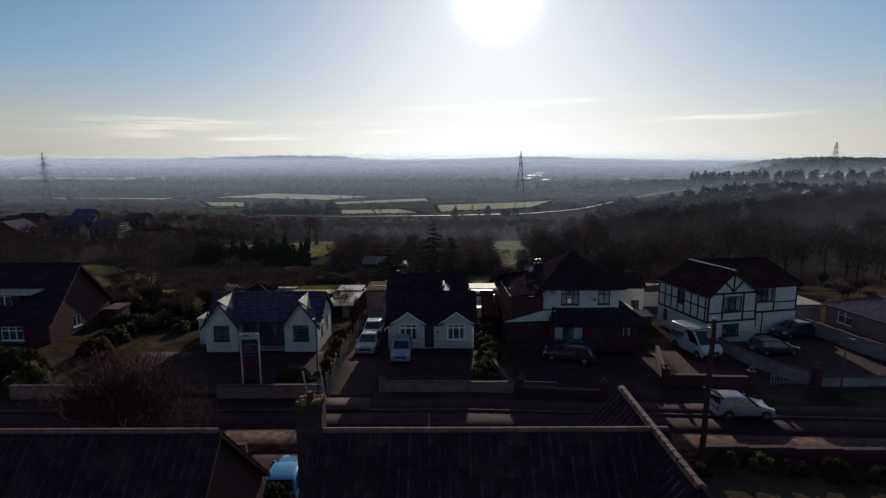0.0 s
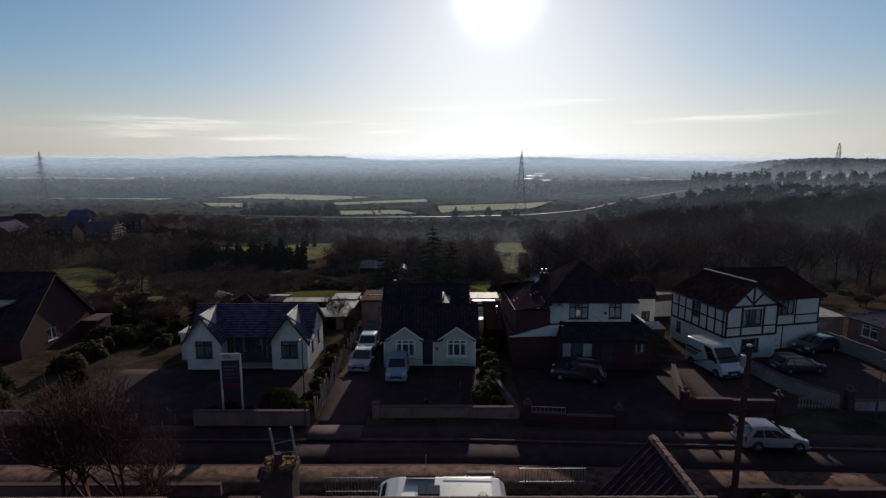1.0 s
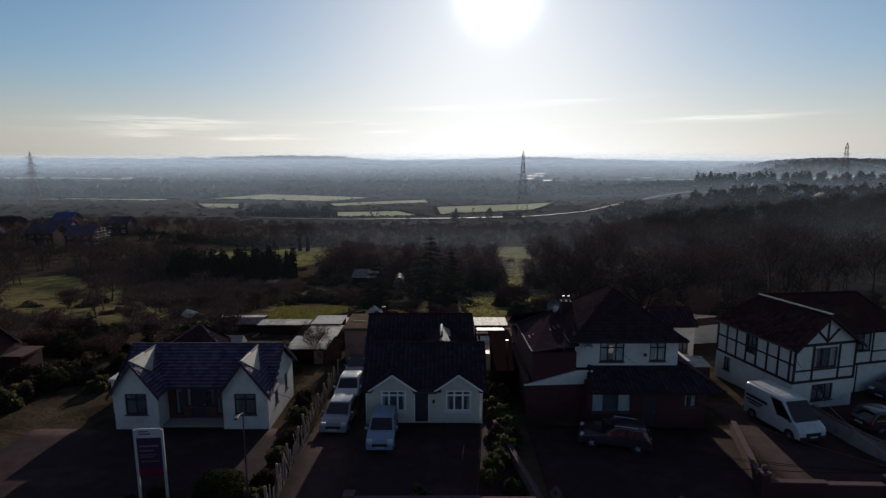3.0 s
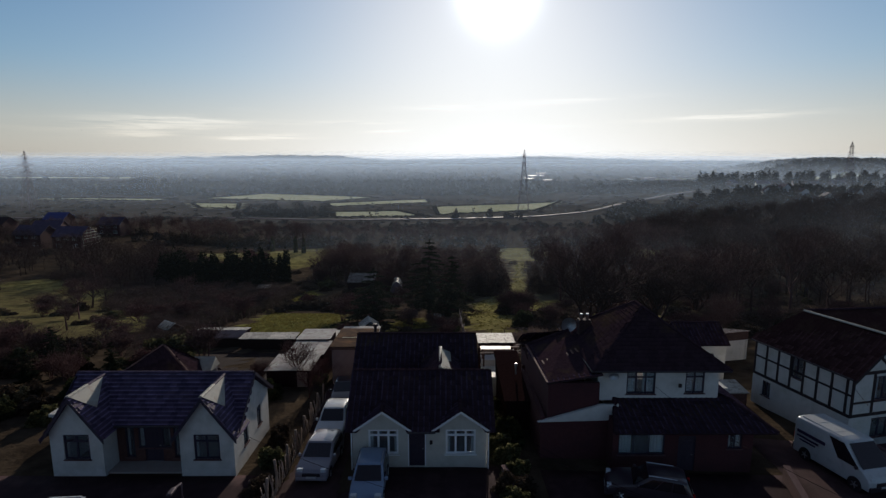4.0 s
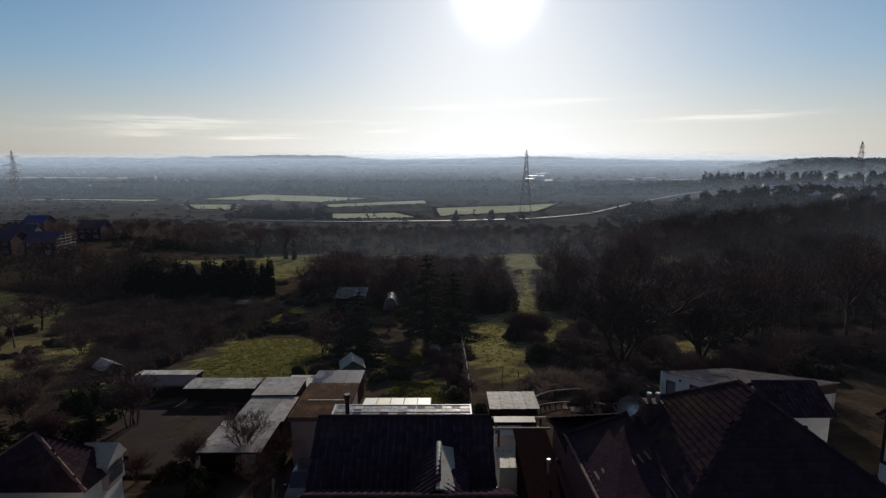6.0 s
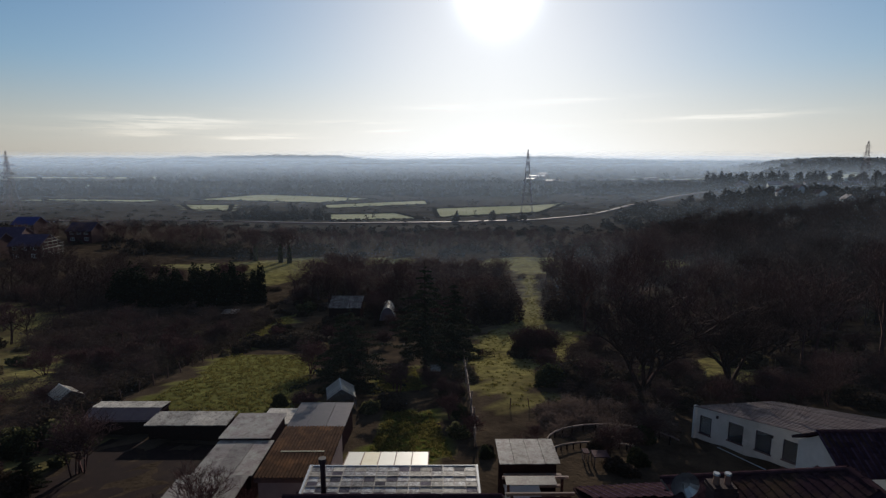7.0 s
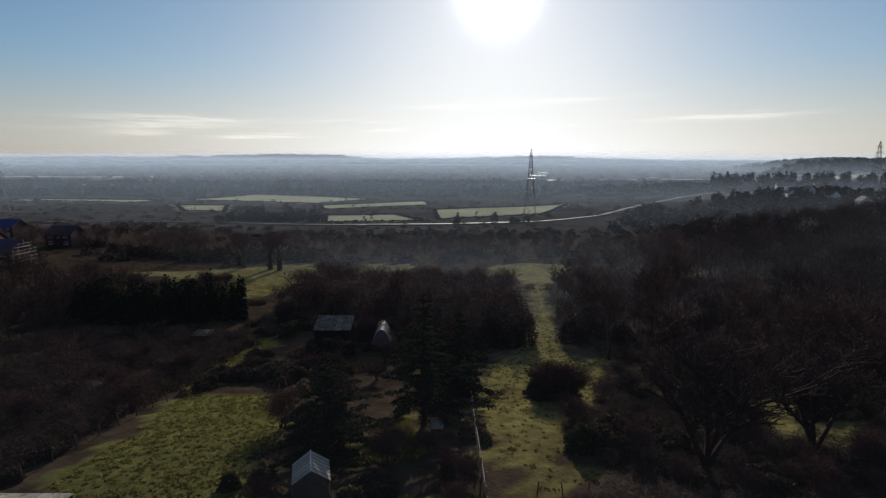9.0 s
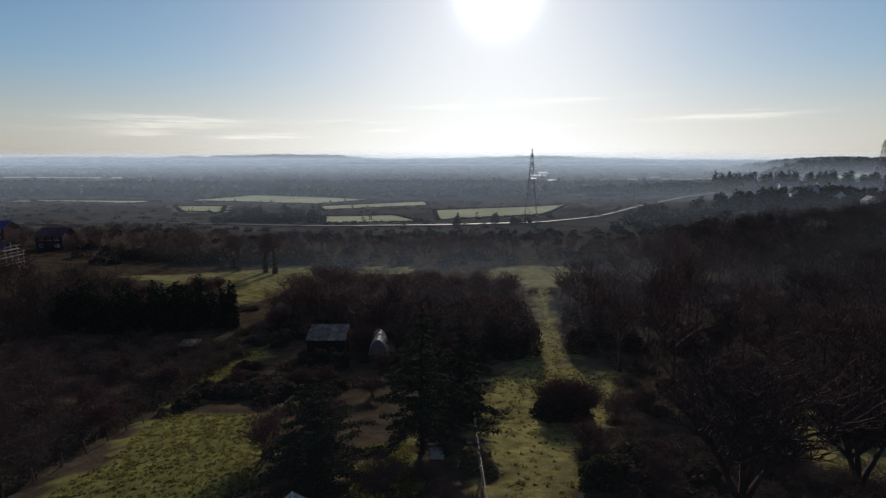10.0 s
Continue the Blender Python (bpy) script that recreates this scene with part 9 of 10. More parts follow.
# garage with a brown corrugated roof
gar = thing("garage", pose(-5.5, 65.6, -1.9), "dull white garage with a brown corrugated roof", "garage")
gw = Geo()
wall_run(gw, (-1.55, -3.6), (1.6, -3.6), -0.3, 3.6, 0.2, [(0.5, 2.75, -0.2, 2.1)]); wall_run(gw, (1.6, -3.6), (1.6, 1.5), -1.0, 3.4, 0.2); wall_run(gw, (1.6, 1.5), (-1.55, 1.5), -1.0, 3.4, 0.2); wall_run(gw, (-1.55, 1.5), (-1.55, -3.6), -1.0, 3.4, 0.2)
part("wall", gw, M_WALL_GREY, gar)
gd = part("door", Geo().box(-1.05, -3.56, -0.2, 1.2, -3.5, 2.1), M_WALL_GREY, gar, "dull grey up-and-over door")
for i in range(6):
    part("panel", Geo().box(-1.0 + i * 0.37, -3.585, -0.15, -0.68 + i * 0.37, -3.555, 2.05), M_WALL_GREY, gd)
part("roof", corrugate(-1.7, 1.78, -1.3, 1.7, 3.66, 3.53), M_CORRUG, gar, "brown corrugated sheets")
part("lower_roof", corrugate(-1.7, 1.78, -3.8, -1.2, 3.745, 3.64), M_CORRUG, gar, "brown corrugated sheets")
part("lichen", Geo().bevel_box(-1.1, -1.36, 3.68, 1.2, -1.28, 3.70, 0.008), M_YELLOWED, gar, "orange lichen along the sheet lap")
part("eave_board", Geo().box(-1.65, -3.84, 3.5, 1.7, -3.8, 3.68), M_WOOD_DARK, gar)
part("vent", Geo().bevel_box(0.3, -3.66, 2.75, 0.65, -3.59, 2.9, 0.02), M_BLACKTRIM, gar)
# stepped row of sheds with pale sheet roofs
box_shed(-12.0, -8.6, 60.8, 64.5, -1.9, 0.25, 0.15, M_WOOD_BLACK, M_SHEETROOF, "shed", "timber shed with a pale sheeted roof under twigs", "shed", 0.15, (-9.6, -8.8), 3)
box_shed(-11.5, -8.45, 64.8, 68.4, -2.2, 0.1, 0.0, M_WOOD_BLACK, M_SHEETROOF, "shed", "middle shed of a stepped row with pale roof", "shed", 0.15, None, 3)
box_shed(-11.6, -8.7, 68.7, 72.0, -2.6, 0.12, 0.0, M_WOOD_BLACK, M_SHEETROOF, "shed", "end shed of a stepped row with pale roof", "shed", 0.15, None, 2)
box_shed(-10.6, -8.6, 72.6, 75.0, -2.8, -1.0, -1.1, M_WOOD_BLACK, M_FELT, "shed", "small low shed behind the row", "shed", 0.1, None, 0)
# two long low sheds across the garden
ls = box_shed(-24.0, -18.9, 74.3, 76.6, -3.2, -1.62, -1.45, M_WOOD_BLACK, M_TILE, "long_shed", "long low shed with shade and sun painted on its sheeted slopes", "shed", 0.1, None, 0)
part("ridge_wall", Geo().prism([(-1.1, 1.5), (1.1, 1.5), (0.0, 2.0)], "x", -2.5, 2.5), M_WOOD_BLACK, ls)
# Shade and sun put into the sheets: grey in front, pale behind.
for i in range(6):
    xa, xb = -2.65 + 5.3 * i / 6, -2.65 + 5.3 * (i + 1) / 6 - 0.02
    part("front_sheet", Geo().slab([(xa, -1.3, 1.62), (xb, -1.3, 1.62), (xb, 0.05, 2.06), (xa, 0.05, 2.06)], 0.035), M_WALL_GREY, ls)
    part("rear_sheet", Geo().slab([(xa, 0.05, 2.07), (xb, 0.05, 2.07), (xb, 1.4, 1.93), (xa, 1.4, 1.93)], 0.035), M_FELT, ls)
box_shed(-18.7, -13.3, 73.3, 75.0, -2.9, -1.38, -1.36, M_WOOD_BLACK, M_FELT, "long_shed", "long low shed with a weathered pale roof", "shed", 0.2, None, 6)
box_shed(-8.3, -4.7, 70.6, 75.2, -2.6, -0.62, -0.75, M_WOOD_BLACK, M_DARKFELT, "shed", "dark felt-roofed shed beside the garage", "shed", 0.15, None, 3)
# lean-to and pergola beside the hipped house
lt = box_shed(5.0, 7.75, 63.4, 65.4, -1.9, 1.62, 1.68, M_WOOD_BLACK, M_PATCHGREY, "lean_to", "patched lean-to with a mottled sheeted roof", "shed", 0.18, None, 4)
for i, zz in enumerate((0.9, 1.6, 2.3, 2.9)):
    part("slat", Geo().bevel_box(-1.35, -1.2 - 0.02 * i, zz, 1.6, -1.04, zz + 0.09, 0.01), M_WOOD_GREY, lt)
per = thing("pergola", pose(6.4, 61.3, -1.3), "timber pergola with a pale plank roof over a patio", "pergola")
for x in (-1.3, 1.3):
    for y in (-0.7, 0.6):
        part("post", Geo().box(x - 0.06, y - 0.06, -0.6, x + 0.06, y + 0.06, 3.0), M_WOOD_DARK, per)
for y in (-0.7, 0.6):
    part("beam", Geo().box(-1.6, y - 0.05, 3.0, 1.6, y + 0.05, 3.12), M_WOOD_GREY, per)
part("roof_sheet", Geo().slab([(-1.5, -0.15, 3.16), (0.9, -0.15, 3.16), (0.9, 0.5, 3.2), (-1.5, 0.5, 3.2)], 0.03), M_SHEETROOF, per)
# Made-up white box that gives the bright lit patch under the pergola.
box_shed(5.05, 6.7, 61.7, 62.7, -1.4, 0.72, 0.76, M_RENDER, M_RENDER, "bright_patch_box", "white box added for a bright lit patch under the pergola", "shed", 0.05, None, 2)
box_shed(4.95, 6.1, 58.6, 60.6, -1.0, 0.55, 0.6, M_RENDER, M_FELT, "store", "white painted store with a pale lid", "shed", 0.06, None, 2)
sheet("patio", [(4.6, 60.5), (9.5, 60.5), (9.5, 64.2), (4.6, 64.2)], M_KERB, "pale concrete patio slabs", 0.06)
# curved garden path with a low rail
arc = thing("curved_rail", pose(0, 0, 0), "curved double timber rail round a garden bed", "railing")
for cx_, cy_, rx_, ry_, a0, a1, hr in ((13.5, 71.2, 4.6, 3.6, 165, 12, 0.55), (12.2, 69.9, 3.6, 2.1, 155, 45, 0.4)):
    ap = [(cx_ + rx_ * math.cos(radians(a0 + (a1 - a0) * i / 13)), cy_ + ry_ * math.sin(radians(a0 + (a1 - a0) * i / 13))) for i in range(14)]
    for (xa, ya), (xb, yb) in zip(ap, ap[1:]):
        part("rail", Geo().tube((xa, ya, lz(xa, ya) + hr), (xb, yb, lz(xb, yb) + hr), 0.06, 0.06, 6), M_WOOD_GREY, arc)
        part("post", Geo().tube((xa, ya, lz(xa, ya) - 0.3), (xa, ya, lz(xa, ya) + hr + 0.05), 0.05, 0.05, 6), M_WOOD_BLACK, arc)
for x, y, w_, d_ in ((11.9, 69.5, 1.0, 0.85), (11.1, 69.9, 0.4, 0.6)):
    tb = thing("garden_table", pose(x, y, lz(x, y)), "low pale garden table beside a curved rail", "table", "garden tables")
    part("top", Geo().bevel_box(-w_ / 2, -d_ / 2, 0.68, w_ / 2, d_ / 2, 0.75, 0.02), M_KERB, tb)
    for u in (-1, 1):
        for v in (-1, 1):
            part("leg", Geo().box(u * (w_ / 2 - 0.08) - 0.03, v * (d_ / 2 - 0.08) - 0.03, -0.1, u * (w_ / 2 - 0.08) + 0.03, v * (d_ / 2 - 0.08) + 0.03, 0.68), M_WOOD_GREY, tb)
# white outbuilding with a ribbed roof that rises towards its front
ob_ = thing("outbuilding", pose(0, 0, 0), "long white outbuilding with a ribbed sheet roof", "outbuilding")
A_, B_ = (19.7, 73.7), (24.4, 67.9)
C_, D_ = (31.0, 69.6), (25.6, 74.4)
zl_, zh_, zb_ = -0.12, 0.65, -3.4
LO = math.hypot(B_[0] - A_[0], B_[1] - A_[1])
wins = [(0.5, 1.3, -2.0, -0.7), (2.4, 3.35, -1.75, -0.45), (4.1, 5.05, -1.7, -0.35), (5.7, 6.7, -1.65, -0.3)]
gw = Geo()
wall_run(gw, A_, B_, zb_, zl_ - 0.1, 0.22, wins); wall_run(gw, B_, C_, zb_, zl_ - 0.1); wall_run(gw, C_, D_, zb_, zl_ - 0.1); wall_run(gw, D_, A_, zb_, zl_ - 0.1)
part("wall", gw, M_RENDER, ob_)
at = line(A_, B_)
part("wall_top", Geo().add([at(0, 0, zl_ - 0.1), at(LO, 0, zl_ - 0.1), at(LO, 0, zh_ - 0.06), at(0, 0, zl_ - 0.06), at(0, 0.22, zl_ - 0.1), at(LO, 0.22, zl_ - 0.1), at(LO, 0.22, zh_ - 0.06), at(0, 0.22, zl_ - 0.06)],
                           [(0, 1, 2, 3), (7, 6, 5, 4), (0, 4, 5, 1), (1, 5, 6, 2), (2, 6, 7, 3), (3, 7, 4, 0)]), M_RENDER, ob_)
part("gable_top", Geo().slab([(*B_, zl_ - 0.1), (*C_, zl_ - 0.1), (*C_, zh_ - 0.06), (*B_, zh_ - 0.06)], 0.2), M_WOOD_DARK, ob_)
for o in wins:
    window(ob_, A_, B_, o, 1, 0, M_DARKFRAME)
n_ = 40
for i in range(n_):
    f0, f1 = i / n_, (i + 0.985) / n_
    lo = [(D_[k] - A_[k]) for k in (0, 1)]
    hi = [(C_[k] - B_[k]) for k in (0, 1)]
    q0, q1 = (A_[0] + lo[0] * f0 - 0.05, A_[1] + lo[1] * f0 - 0.2), (A_[0] + lo[0] * f1 - 0.05, A_[1] + lo[1] * f1 - 0.2)
    r0_, r1_ = (B_[0] + hi[0] * f0, B_[1] + hi[1] * f0 - 0.3), (B_[0] + hi[0] * f1, B_[1] + hi[1] * f1 - 0.3)
    dz_ = 0.025 * (i % 2)
    part("roof_sheet", Geo().slab([(*q0, zl_ + dz_), (*q1, zl_ + dz_), (*r1_, zh_ + 0.05 + dz_), (*r0_, zh_ + 0.05 + dz_)], 0.04), M_OLDROOF, ob_)
part("handrail", chain([(20.3, 71.3, -2.0), (22.2, 66.8, -1.6), (22.6, 65.9, -1.6)], 0.03, 5), M_METAL, ob_)
for x in (1.6, 5.0):
    g = Geo()
    bar(g, at, x, x + 0.14, -0.12, 0, -0.5, -0.34)
    part("wall_lamp", g, M_BLACKTRIM, ob_)
# small garage range between the hipped and the timbered house
ng = thing("garage", pose(22.7, 63.1, -1.6), "white garage range with a dark tiled roof", "garage")
gw = Geo()
wo6 = [(0.5, 1.35, 0, 2.1), (2.1, 3.0, 1.2, 2.3)]
wall_run(gw, (-1.75, -1.7), (1.75, -1.7), -0.9, 3.75, 0.2, wo6); wall_run(gw, (1.75, -1.7), (1.75, 1.6), -1.2, 3.75, 0.2); wall_run(gw, (1.75, 1.6), (-1.75, 1.6), -1.2, 3.75, 0.2); wall_run(gw, (-1.75, 1.6), (-1.75, -1.7), -1.2, 3.75, 0.2)
part("wall", gw, M_RENDER, ng)
part("door", Geo().box(-1.25, -1.62, 0, -0.4, -1.56, 2.1), M_WOOD_DARK, ng)
window(ng, (-1.75, -1.7), (1.75, -1.7), wo6[1], 2, 0.0, M_DARKFRAME)
for x in (-1.75, 1.55):
    part("gable", Geo().prism([(-1.7, 3.75), (1.6, 3.75), (0.0, 4.9)], "x", x, x + 0.2), M_RENDER, ng)
nr = roof_of(ng, [[(-1.95, -2.0, 3.78), (1.95, -2.0, 3.78), (1.95, 0.0, 5.05), (-1.95, 0.0, 5.05)], [(1.95, 1.9, 3.85), (-1.95, 1.9, 3.85), (-1.95, 0.0, 5.05), (1.95, 0.0, 5.05)]], M_TILE, "roll", 0.3, 0.31, [60, 0], "dark tiled roof")
ridge(nr, (-1.95, 0, 5.06), (1.95, 0, 5.06), M_TILE, 0.11)
box_shed(21.6, 23.6, 56.6, 58.4, -1.7, 0.2, 0.35, M_WOOD_DARK, M_FELT, "store", "small flat-roofed store with a bright lid", "store", 0.1)
# garage and bungalow at the end of the row
box_shed(36.2, 42.5, 58.3, 63, -1.6, 0.95, 0.85, M_WALL_GREY, M_FELT, "garage", "flat-roofed double garage behind a wall", "garage", 0.2, (37.2, 40.8), 4)
h5 = thing("bungalow", pose(48.5, 55.0, -1.4, 0, 0, 8), "pale bungalow with a grey tiled hip roof", "house")
gw = Geo()
wo5 = [(1.5, 3.2, 0.9, 2.1), (5.5, 7.2, 0.9, 2.1)]
wall_run(gw, (-5, -4), (5, -4), -0.3, 2.5, 0.25, wo5); wall_run(gw, (5, -4), (5, 4), -0.3, 2.5); wall_run(gw, (5, 4), (-5, 4), -0.3, 2.5); wall_run(gw, (-5, 4), (-5, -4), -0.3, 2.5, 0.25, wo5[:1])
part("wall", gw, M_WALL_GREY, h5)
for o in wo5:
    window(h5, (-5, -4), (5, -4), o, 2, 0.3)
window(h5, (-5, 4), (-5, -4), wo5[0], 2, 0.3)
roof_of(h5, [[(-5.4, -4.4, 2.45), (5.4, -4.4, 2.45), (2.5, 0, 4.3), (-2.5, 0, 4.3)], [(5.4, 4.4, 2.45), (-5.4, 4.4, 2.45), (-2.5, 0, 4.3), (2.5, 0, 4.3)], [(-5.4, 4.4, 2.45), (-5.4, -4.4, 2.45), (-2.5, 0, 4.3)], [(5.4, -4.4, 2.45), (5.4, 4.4, 2.45), (2.5, 0, 4.3)]],
        M_SLATE, "slate", 0.33, 0.28, [0, 0, 0, 0], "grey tiled hip roof")

# ---- greenhouses, polytunnel, huts ----


def greenhouse(x, y, w, d, he, ht, rz, label, rough_glass):
    t = thing("greenhouse", pose(x, y, lz(x, y), 0, 0, rz), label, "greenhouse", "greenhouses")
    prof = [(-w / 2, 0), (-w / 2, he), (0, ht), (w / 2, he), (w / 2, 0)]
    n = max(3, int(d / 0.36))
    for i in range(n + 1):
        yy = -d / 2 + d * i / n
        g = Geo()
        for a, b in zip(prof, prof[1:]):
            g.tube((a[0], yy, a[1]), (b[0], yy, b[1]), 0.018, 0.018, 4)
        part("rib", g, M_WALL_GREY, t)
    for a, b in zip(prof, prof[1:]):
        for i in range(n):
            y0, y1 = -d / 2 + d * i / n + 0.02, -d / 2 + d * (i + 1) / n - 0.02
            part("pane", Geo().add([(a[0], y0, a[1]), (b[0], y0, b[1]), (b[0], y1, b[1]), (a[0], y1, a[1])], [(0, 1, 2, 3)]), rough_glass if min(a[1], b[1]) > 0.1 else M_WOOD_DARK, t)
    part("ridge", Geo().tube((0, -d / 2, ht), (0, d / 2, ht), 0.04, 0.04, 6), M_UPVC, t)
    for yy in (-d / 2, d / 2):
        part("end_pane", Geo().add([(p[0], yy, p[1]) for p in prof], [(0, 1, 2, 3, 4)]), M_GLASS, t)


greenhouse(-6.5, 80.3, 2.3, 2.4, 1.2, 2.0, 14, "old greenhouse with whitened panes among shrubs", M_LIMED)
greenhouse(-29.6, 80.6, 1.9, 2.4, 1.0, 1.6, 55, "small leaning greenhouse in the scrub", M_LIMED)
pt = thing("polytunnel", pose(-7.1, 125.5, lz(-7.1, 124.5), 0, 0, 4), "small white polytunnel on the allotment", "polytunnel")
g = Geo()
k = 10
for yy in (-2.4, 2.4):
    g.v += [(1.3 * math.cos(math.pi * i / k), yy, 3.0 * math.sin(math.pi * i / k)) for i in range(k + 1)]
g.f = [(i, i + 1, k + 2 + i, k + 1 + i) for i in range(k)]
part("cover", g, M_LIMED, pt)
part("end_sheet", Geo().add([(1.3 * math.cos(math.pi * i / k), -2.4, 3.0 * math.sin(math.pi * i / k)) for i in range(k + 1)], [tuple(range(k + 1))]), M_PAINT_GREY, pt)
for yy in (-2.42, 0, 2.42):
    g = Geo()
    for i in range(k):
        g.tube((1.32 * math.cos(math.pi * i / k), yy, 3.02 * math.sin(math.pi * i / k)), (1.32 * math.cos(math.pi * (i + 1) / k), yy, 3.02 * math.sin(math.pi * (i + 1) / k)), 0.03, 0.03, 5)
    part("hoop", g, M_METAL, pt)
box_shed(-16.5, -11.4, 123.2, 126.8, -10.2, -6.8, -5.8, M_WOOD_BLACK, M_PATCHED, "hut", "dark hut with a glinting patched roof", "hut", 0.15, None, 7)
box_shed(-35.6, -33.2, 127, 128.6, -10.6, -8.9, -8.6, M_WOOD_BLACK, M_PATCHED, "hut", "low hut with a weathered sheeted roof", "hut", 0.15, None, 4)
box_shed(0.8, 1.7, 88.8, 89.9, -5.0, -3.75, -3.6, M_WOOD_DARK, M_FELT, "hutch", "small hutch with a pale lid under the conifer", "hutch", 0.08)

# ---- far houses ----


def far_house(x, y, w, d, he, ht, rz, wall_mat, roof_mat, label, group):
    h = thing("far_house", pose(x, y, lz(x, y), 0, 0, rz), label, "house", group)
    g = Geo()
    o = [(w * 0.12, w * 0.3, 0.9, 2.1), (w * 0.7, w * 0.88, 0.9, 2.1), (w * 0.12, w * 0.3, 3.2, 4.3), (w * 0.42, w * 0.58, 3.2, 4.3), (w * 0.7, w * 0.88, 3.2, 4.3)]
    wall_run(g, (-w / 2, -d / 2), (w / 2, -d / 2), -1, he, 0.3, o); wall_run(g, (w / 2, -d / 2), (w / 2, d / 2), -1, he); wall_run(g, (w / 2, d / 2), (-w / 2, d / 2), -1, he); wall_run(g, (-w / 2, d / 2), (-w / 2, -d / 2), -1, he)
    for xx in (-w / 2, w / 2 - 0.3):
        g.prism([(-d / 2, he), (d / 2, he), (0, ht - 0.1)], "x", xx, xx + 0.3)
    part("wall", g, wall_mat, h)
    for q in o:
        window(h, (-w / 2, -d / 2), (w / 2, -d / 2), q, 2, 0, M_UPVC, sill=False, f=0.1)
    part("roof", Geo().slab([(-w / 2 - 0.3, -d / 2 - 0.4, he - 0.2), (w / 2 + 0.3, -d / 2 - 0.4, he - 0.2), (w / 2 + 0.3, 0, ht), (-w / 2 - 0.3, 0, ht)], 0.15).slab([(-w / 2 - 0.3, d / 2 + 0.4, he - 0.2), (w / 2 + 0.3, d / 2 + 0.4, he - 0.2), (w / 2 + 0.3, 0, ht), (-w / 2 - 0.3, 0, ht)], 0.15), roof_mat, h)
    return h


for x, y, rz, wm, rm in ((-131, 238, 0, M_BRICKWALL, M_SLATE), (-130, 194, 0, M_BRICKWALL, M_SLATE), (-170, 262, 0, M_BRICKWALL, M_BLUEROOF), (-138, 212, 8, M_BRICKWALL, M_SLATE), (-140, 180, 90, M_BRICKWALL, M_SLATE), (-158, 206, 0, M_BRICKWALL, M_TILE),
                         (-150, 190, 5, M_BRICKWALL, M_SLATE), (-168, 226, 0, M_BRICKWALL, M_TILE)):
    far_house(x, y, 9, 8, 4.6, 7.2, rz, wm, rm, "new brick house with a slate-blue roof" if rm is not M_BLUEROOF else "brick house under a bright blue roof sheet", "new estate houses")
far_house(-118, 195, 9, 8, 4.6, 7.4, 0, M_BRICKWALL, M_SLATE, "unfinished brick house behind scaffold", "new estate houses")
sc = thing("scaffold", pose(-112.6, 195, lz(-112.6, 195), 0, 0, 90), "pale scaffold round an unfinished gable", "scaffold")
for i in range(5):
    part("upright", Geo().tube((i * 2 - 4, 0, -0.5), (i * 2 - 4, 0, 7.6 - 1.3 * abs(i - 2)), 0.06, 0.06, 5), M_LEAD, sc)
for zz, hw in ((1.8, 4.2), (3.8, 4.2), (5.6, 2.6)):
    part("deck", Geo().box(-hw, -0.3, zz, hw, 0.6, zz + 0.1), M_LEAD, sc)
    part("guard_rail", Geo().tube((-hw, -0.35, zz + 1), (hw, -0.35, zz + 1), 0.05, 0.05, 5), M_LEAD, sc)
for i, (x, y) in enumerate(((287, 500), (301, 502), (327, 494), (312, 520), (356, 506), (344, 538), (375, 525), (398, 550), (280, 538), (418, 587))):
    far_house(x, y, 10, 8, 5.2, 8.0, (i * 37) % 60 - 20, M_CREAM if i % 3 == 0 else M_WALL_GREY, M_TILE if i % 2 else M_SLATE, "pale house on the wooded slope", "slope houses")
for i, (x, y) in enumerate(HILLSIDE):
    far_house(x, y, 7, 6, 4.2, 6.8, 90 + (i * 29) % 40 - 20, M_RENDER, M_SLATE if i % 2 else M_TILE, "white gabled house on the wooded slope", "slope houses")
for x, y, w, d, h_ in ((205, 1010, 30, 20, 5), (420, 990, 24, 18, 7), (225, 1300, 36, 20, 6), (280, 1535, 26, 16, 6), (179, 1106, 16, 12, 5), (437, 1156, 22, 16, 6)):
    t = thing("far_shed", pose(x, y, lz(x, y)), "pale industrial shed on the hazy plain", "shed", "far sheds")
    part("wall", Geo().box(-w / 2, -d / 2, -1, w / 2, d / 2, h_), M_WALL_GREY, t)
    part("roof", Geo().slab([(-w / 2, -d / 2, h_ + 0.1), (w / 2, -d / 2, h_ + 0.1), (w / 2, d / 2, h_ + 0.6), (-w / 2, d / 2, h_ + 0.6)], 0.3), M_SHEETROOF, t)

# ---- pylons ----


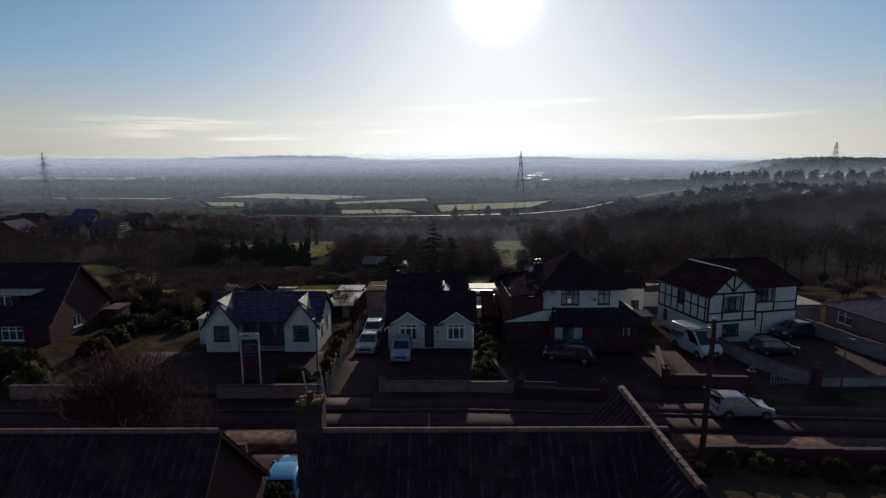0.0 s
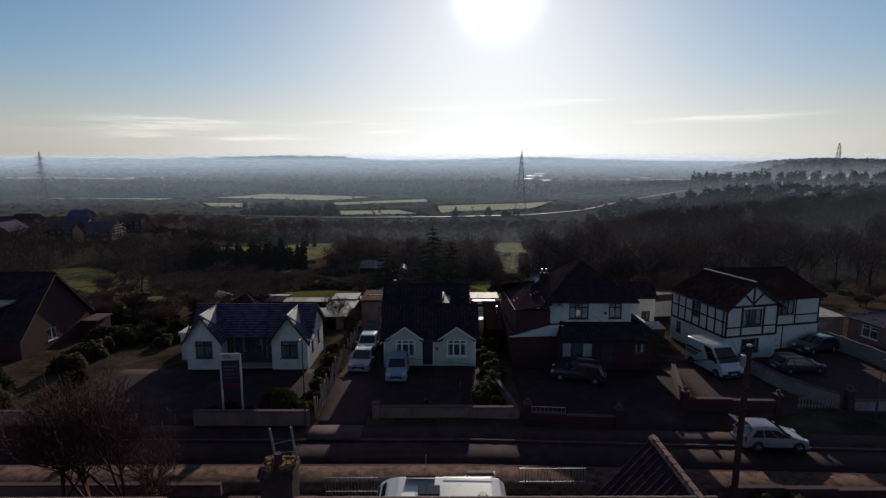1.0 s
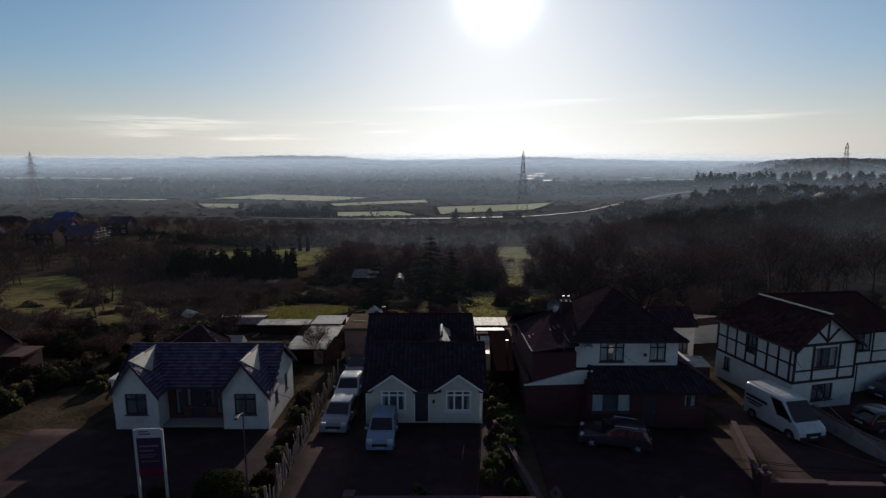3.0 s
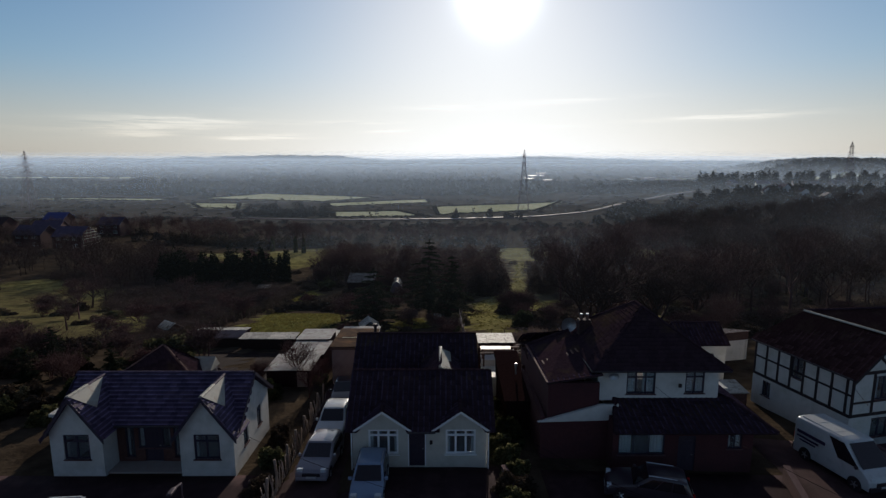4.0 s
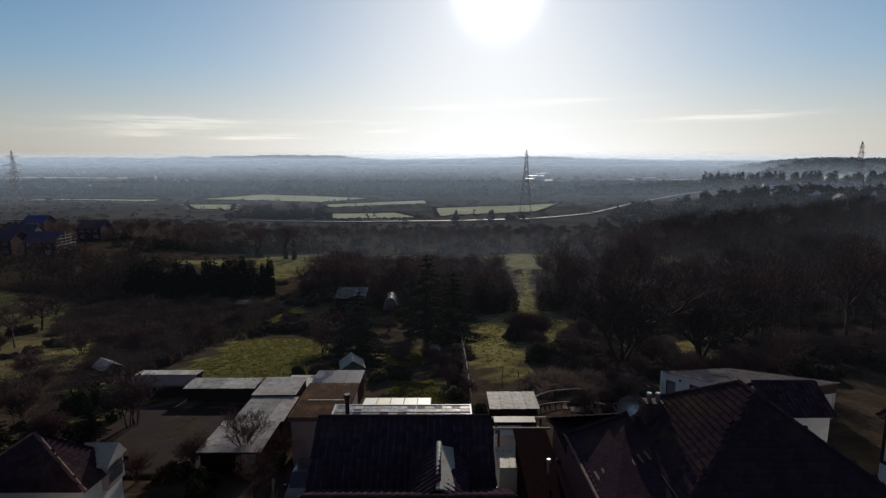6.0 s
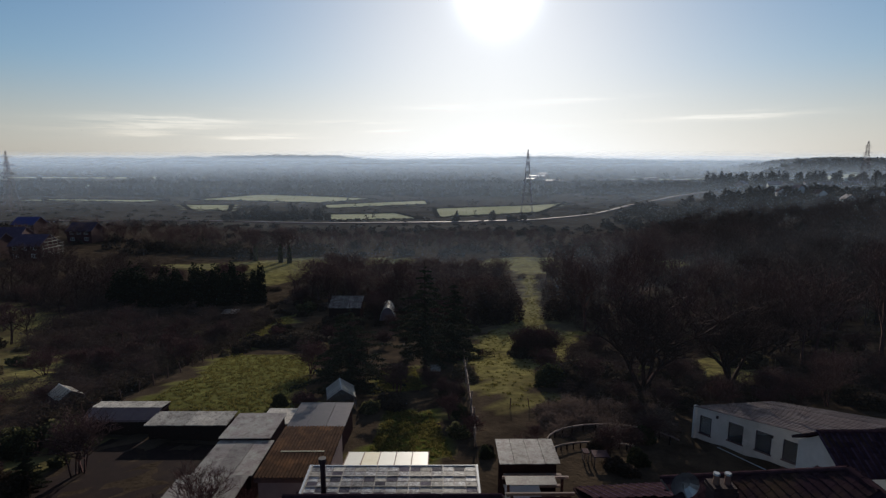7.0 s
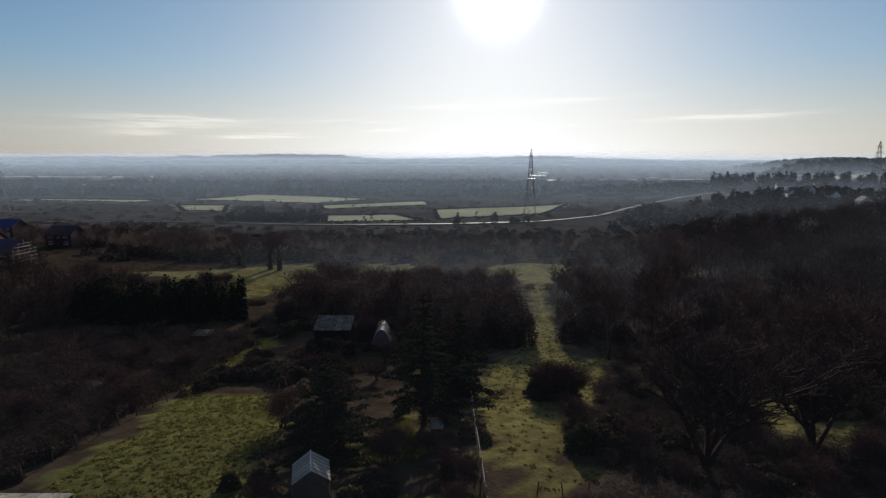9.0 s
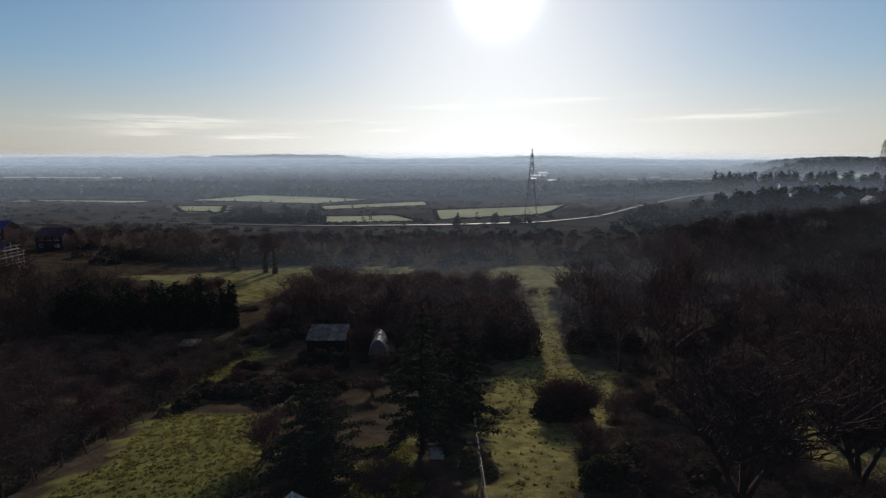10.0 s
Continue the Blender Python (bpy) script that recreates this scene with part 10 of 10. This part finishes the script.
def pylon(x, y, h, rz):
    t = thing("pylon", pose(x, y, lz(x, y), 0, 0, rz), "tall steel lattice pylon on the plain", "pylon", "pylons")
    half = lambda z: 3.6 * (1 - z / h) ** 1.3 + 0.55 if z < h else 0.1
    lv = [h * k for k in (0, .13, .25, .36, .46, .55, .63, .70, .77, .84, .91, 1.0)]
    for sx, sy in ((-1, -1), (1, -1), (1, 1), (-1, 1)):
        segs = [((sx * half(a), sy * half(a), a), (sx * half(b), sy * half(b), b), 0.15, 0.13) for a, b in zip(lv, lv[1:])]
        part("leg", np_mesh("leg", *prisms(segs), M_PYLON), None, t)
    segs = []
    for a, b in zip(lv, lv[1:]):
        for (p, q) in (((-1, -1), (1, -1)), ((1, -1), (1, 1)), ((1, 1), (-1, 1)), ((-1, 1), (-1, -1))):
            segs.append(((p[0] * half(a), p[1] * half(a), a), (q[0] * half(b), q[1] * half(b), b), 0.07, 0.07))
            segs.append(((q[0] * half(a), q[1] * half(a), a), (p[0] * half(b), p[1] * half(b), b), 0.07, 0.07))
    part("bracing", np_mesh("bracing", *prisms(segs), M_PYLON), None, t)
    for zz, w in ((0.64 * h, 5.2), (0.77 * h, 6.4), (0.90 * h, 4.6)):
        for s in (-1, 1):
            segs = [((0, -0.6, zz), (s * w, 0, zz), 0.14, 0.1), ((0, 0.6, zz), (s * w, 0, zz), 0.14, 0.1), ((0, 0, zz + 1.9), (s * w, 0, zz), 0.12, 0.1), ((s * w, 0, zz), (s * w, 0, zz - 1.8), 0.09, 0.09)]
            segs += [((s * w * f, 0, zz), (s * w * (f - 0.2), 0, zz + 1.9 * (1 - f + 0.2)), 0.07, 0.07) for f in (0.4, 0.7)]
            part("cross_arm", np_mesh("cross_arm", *prisms(segs), M_PYLON), None, t)


pylon(63.5, 424, 46, 75)
pylon(-311, 431, 45, 75)
pylon(348, 480, 41, 75)

# ---- upright sheets that paint haze over the plain ----
# The first sheet only lifts the darks; the others paint distance haze.
HAZE_SHEETS = ((64, 26, 0.004), (300, 13, 0.05), (470, 17, 0.12), (720, 26, 0.085), (1020, 44, 0.18), (1450, 40, 0.27), (2150, 46, 0.32), (3150, 84, 0.50))
for i, (y, top, a) in enumerate(HAZE_SHEETS):
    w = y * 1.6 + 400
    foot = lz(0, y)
    y2 = HAZE_SHEETS[i + 1][0] if i + 1 < len(HAZE_SHEETS) else 4300
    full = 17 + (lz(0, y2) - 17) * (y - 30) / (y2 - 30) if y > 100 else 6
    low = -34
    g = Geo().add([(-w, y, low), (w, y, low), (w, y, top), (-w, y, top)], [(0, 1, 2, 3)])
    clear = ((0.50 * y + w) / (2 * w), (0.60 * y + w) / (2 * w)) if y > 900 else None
    o = new("mist", to_mesh("mist", g, haze_sheet_material(a, (foot - low) / (top - low), (full - low) / (top - low), False, clear)))
    tagged(o, "upright translucent sheet painting haze over the plain", "mist", kind="stuff")
# Added films that brighten lane and slope, standing in for sun glare and haze.
for y, xa, xb, rise, a in ((128, -12, 48, 7, 0.012), (145, -40, 70, 10, 0.018), (152, 0, 110, 14, 0.026), (182, -80, 100, 18, 0.028), (206, -110, 110, 16, 0.022), (176, 50, 270, 30, 0.035), (118, 25, 150, 20, 0.012)):
    low = -24
    foot = lz((xa + xb) / 2, y)
    top = foot + rise
    g = Geo().add([(xa, y, low), (xb, y, low), (xb, y, top), (xa, y, top)], [(0, 1, 2, 3)])
    o = new("mist", to_mesh("mist", g, haze_sheet_material(a, (foot - 2 - low) / (top - low), (foot + 1.5 - low) / (top - low), True)))
    tagged(o, "translucent film brightening lane and slope like haze", "mist", kind="stuff")
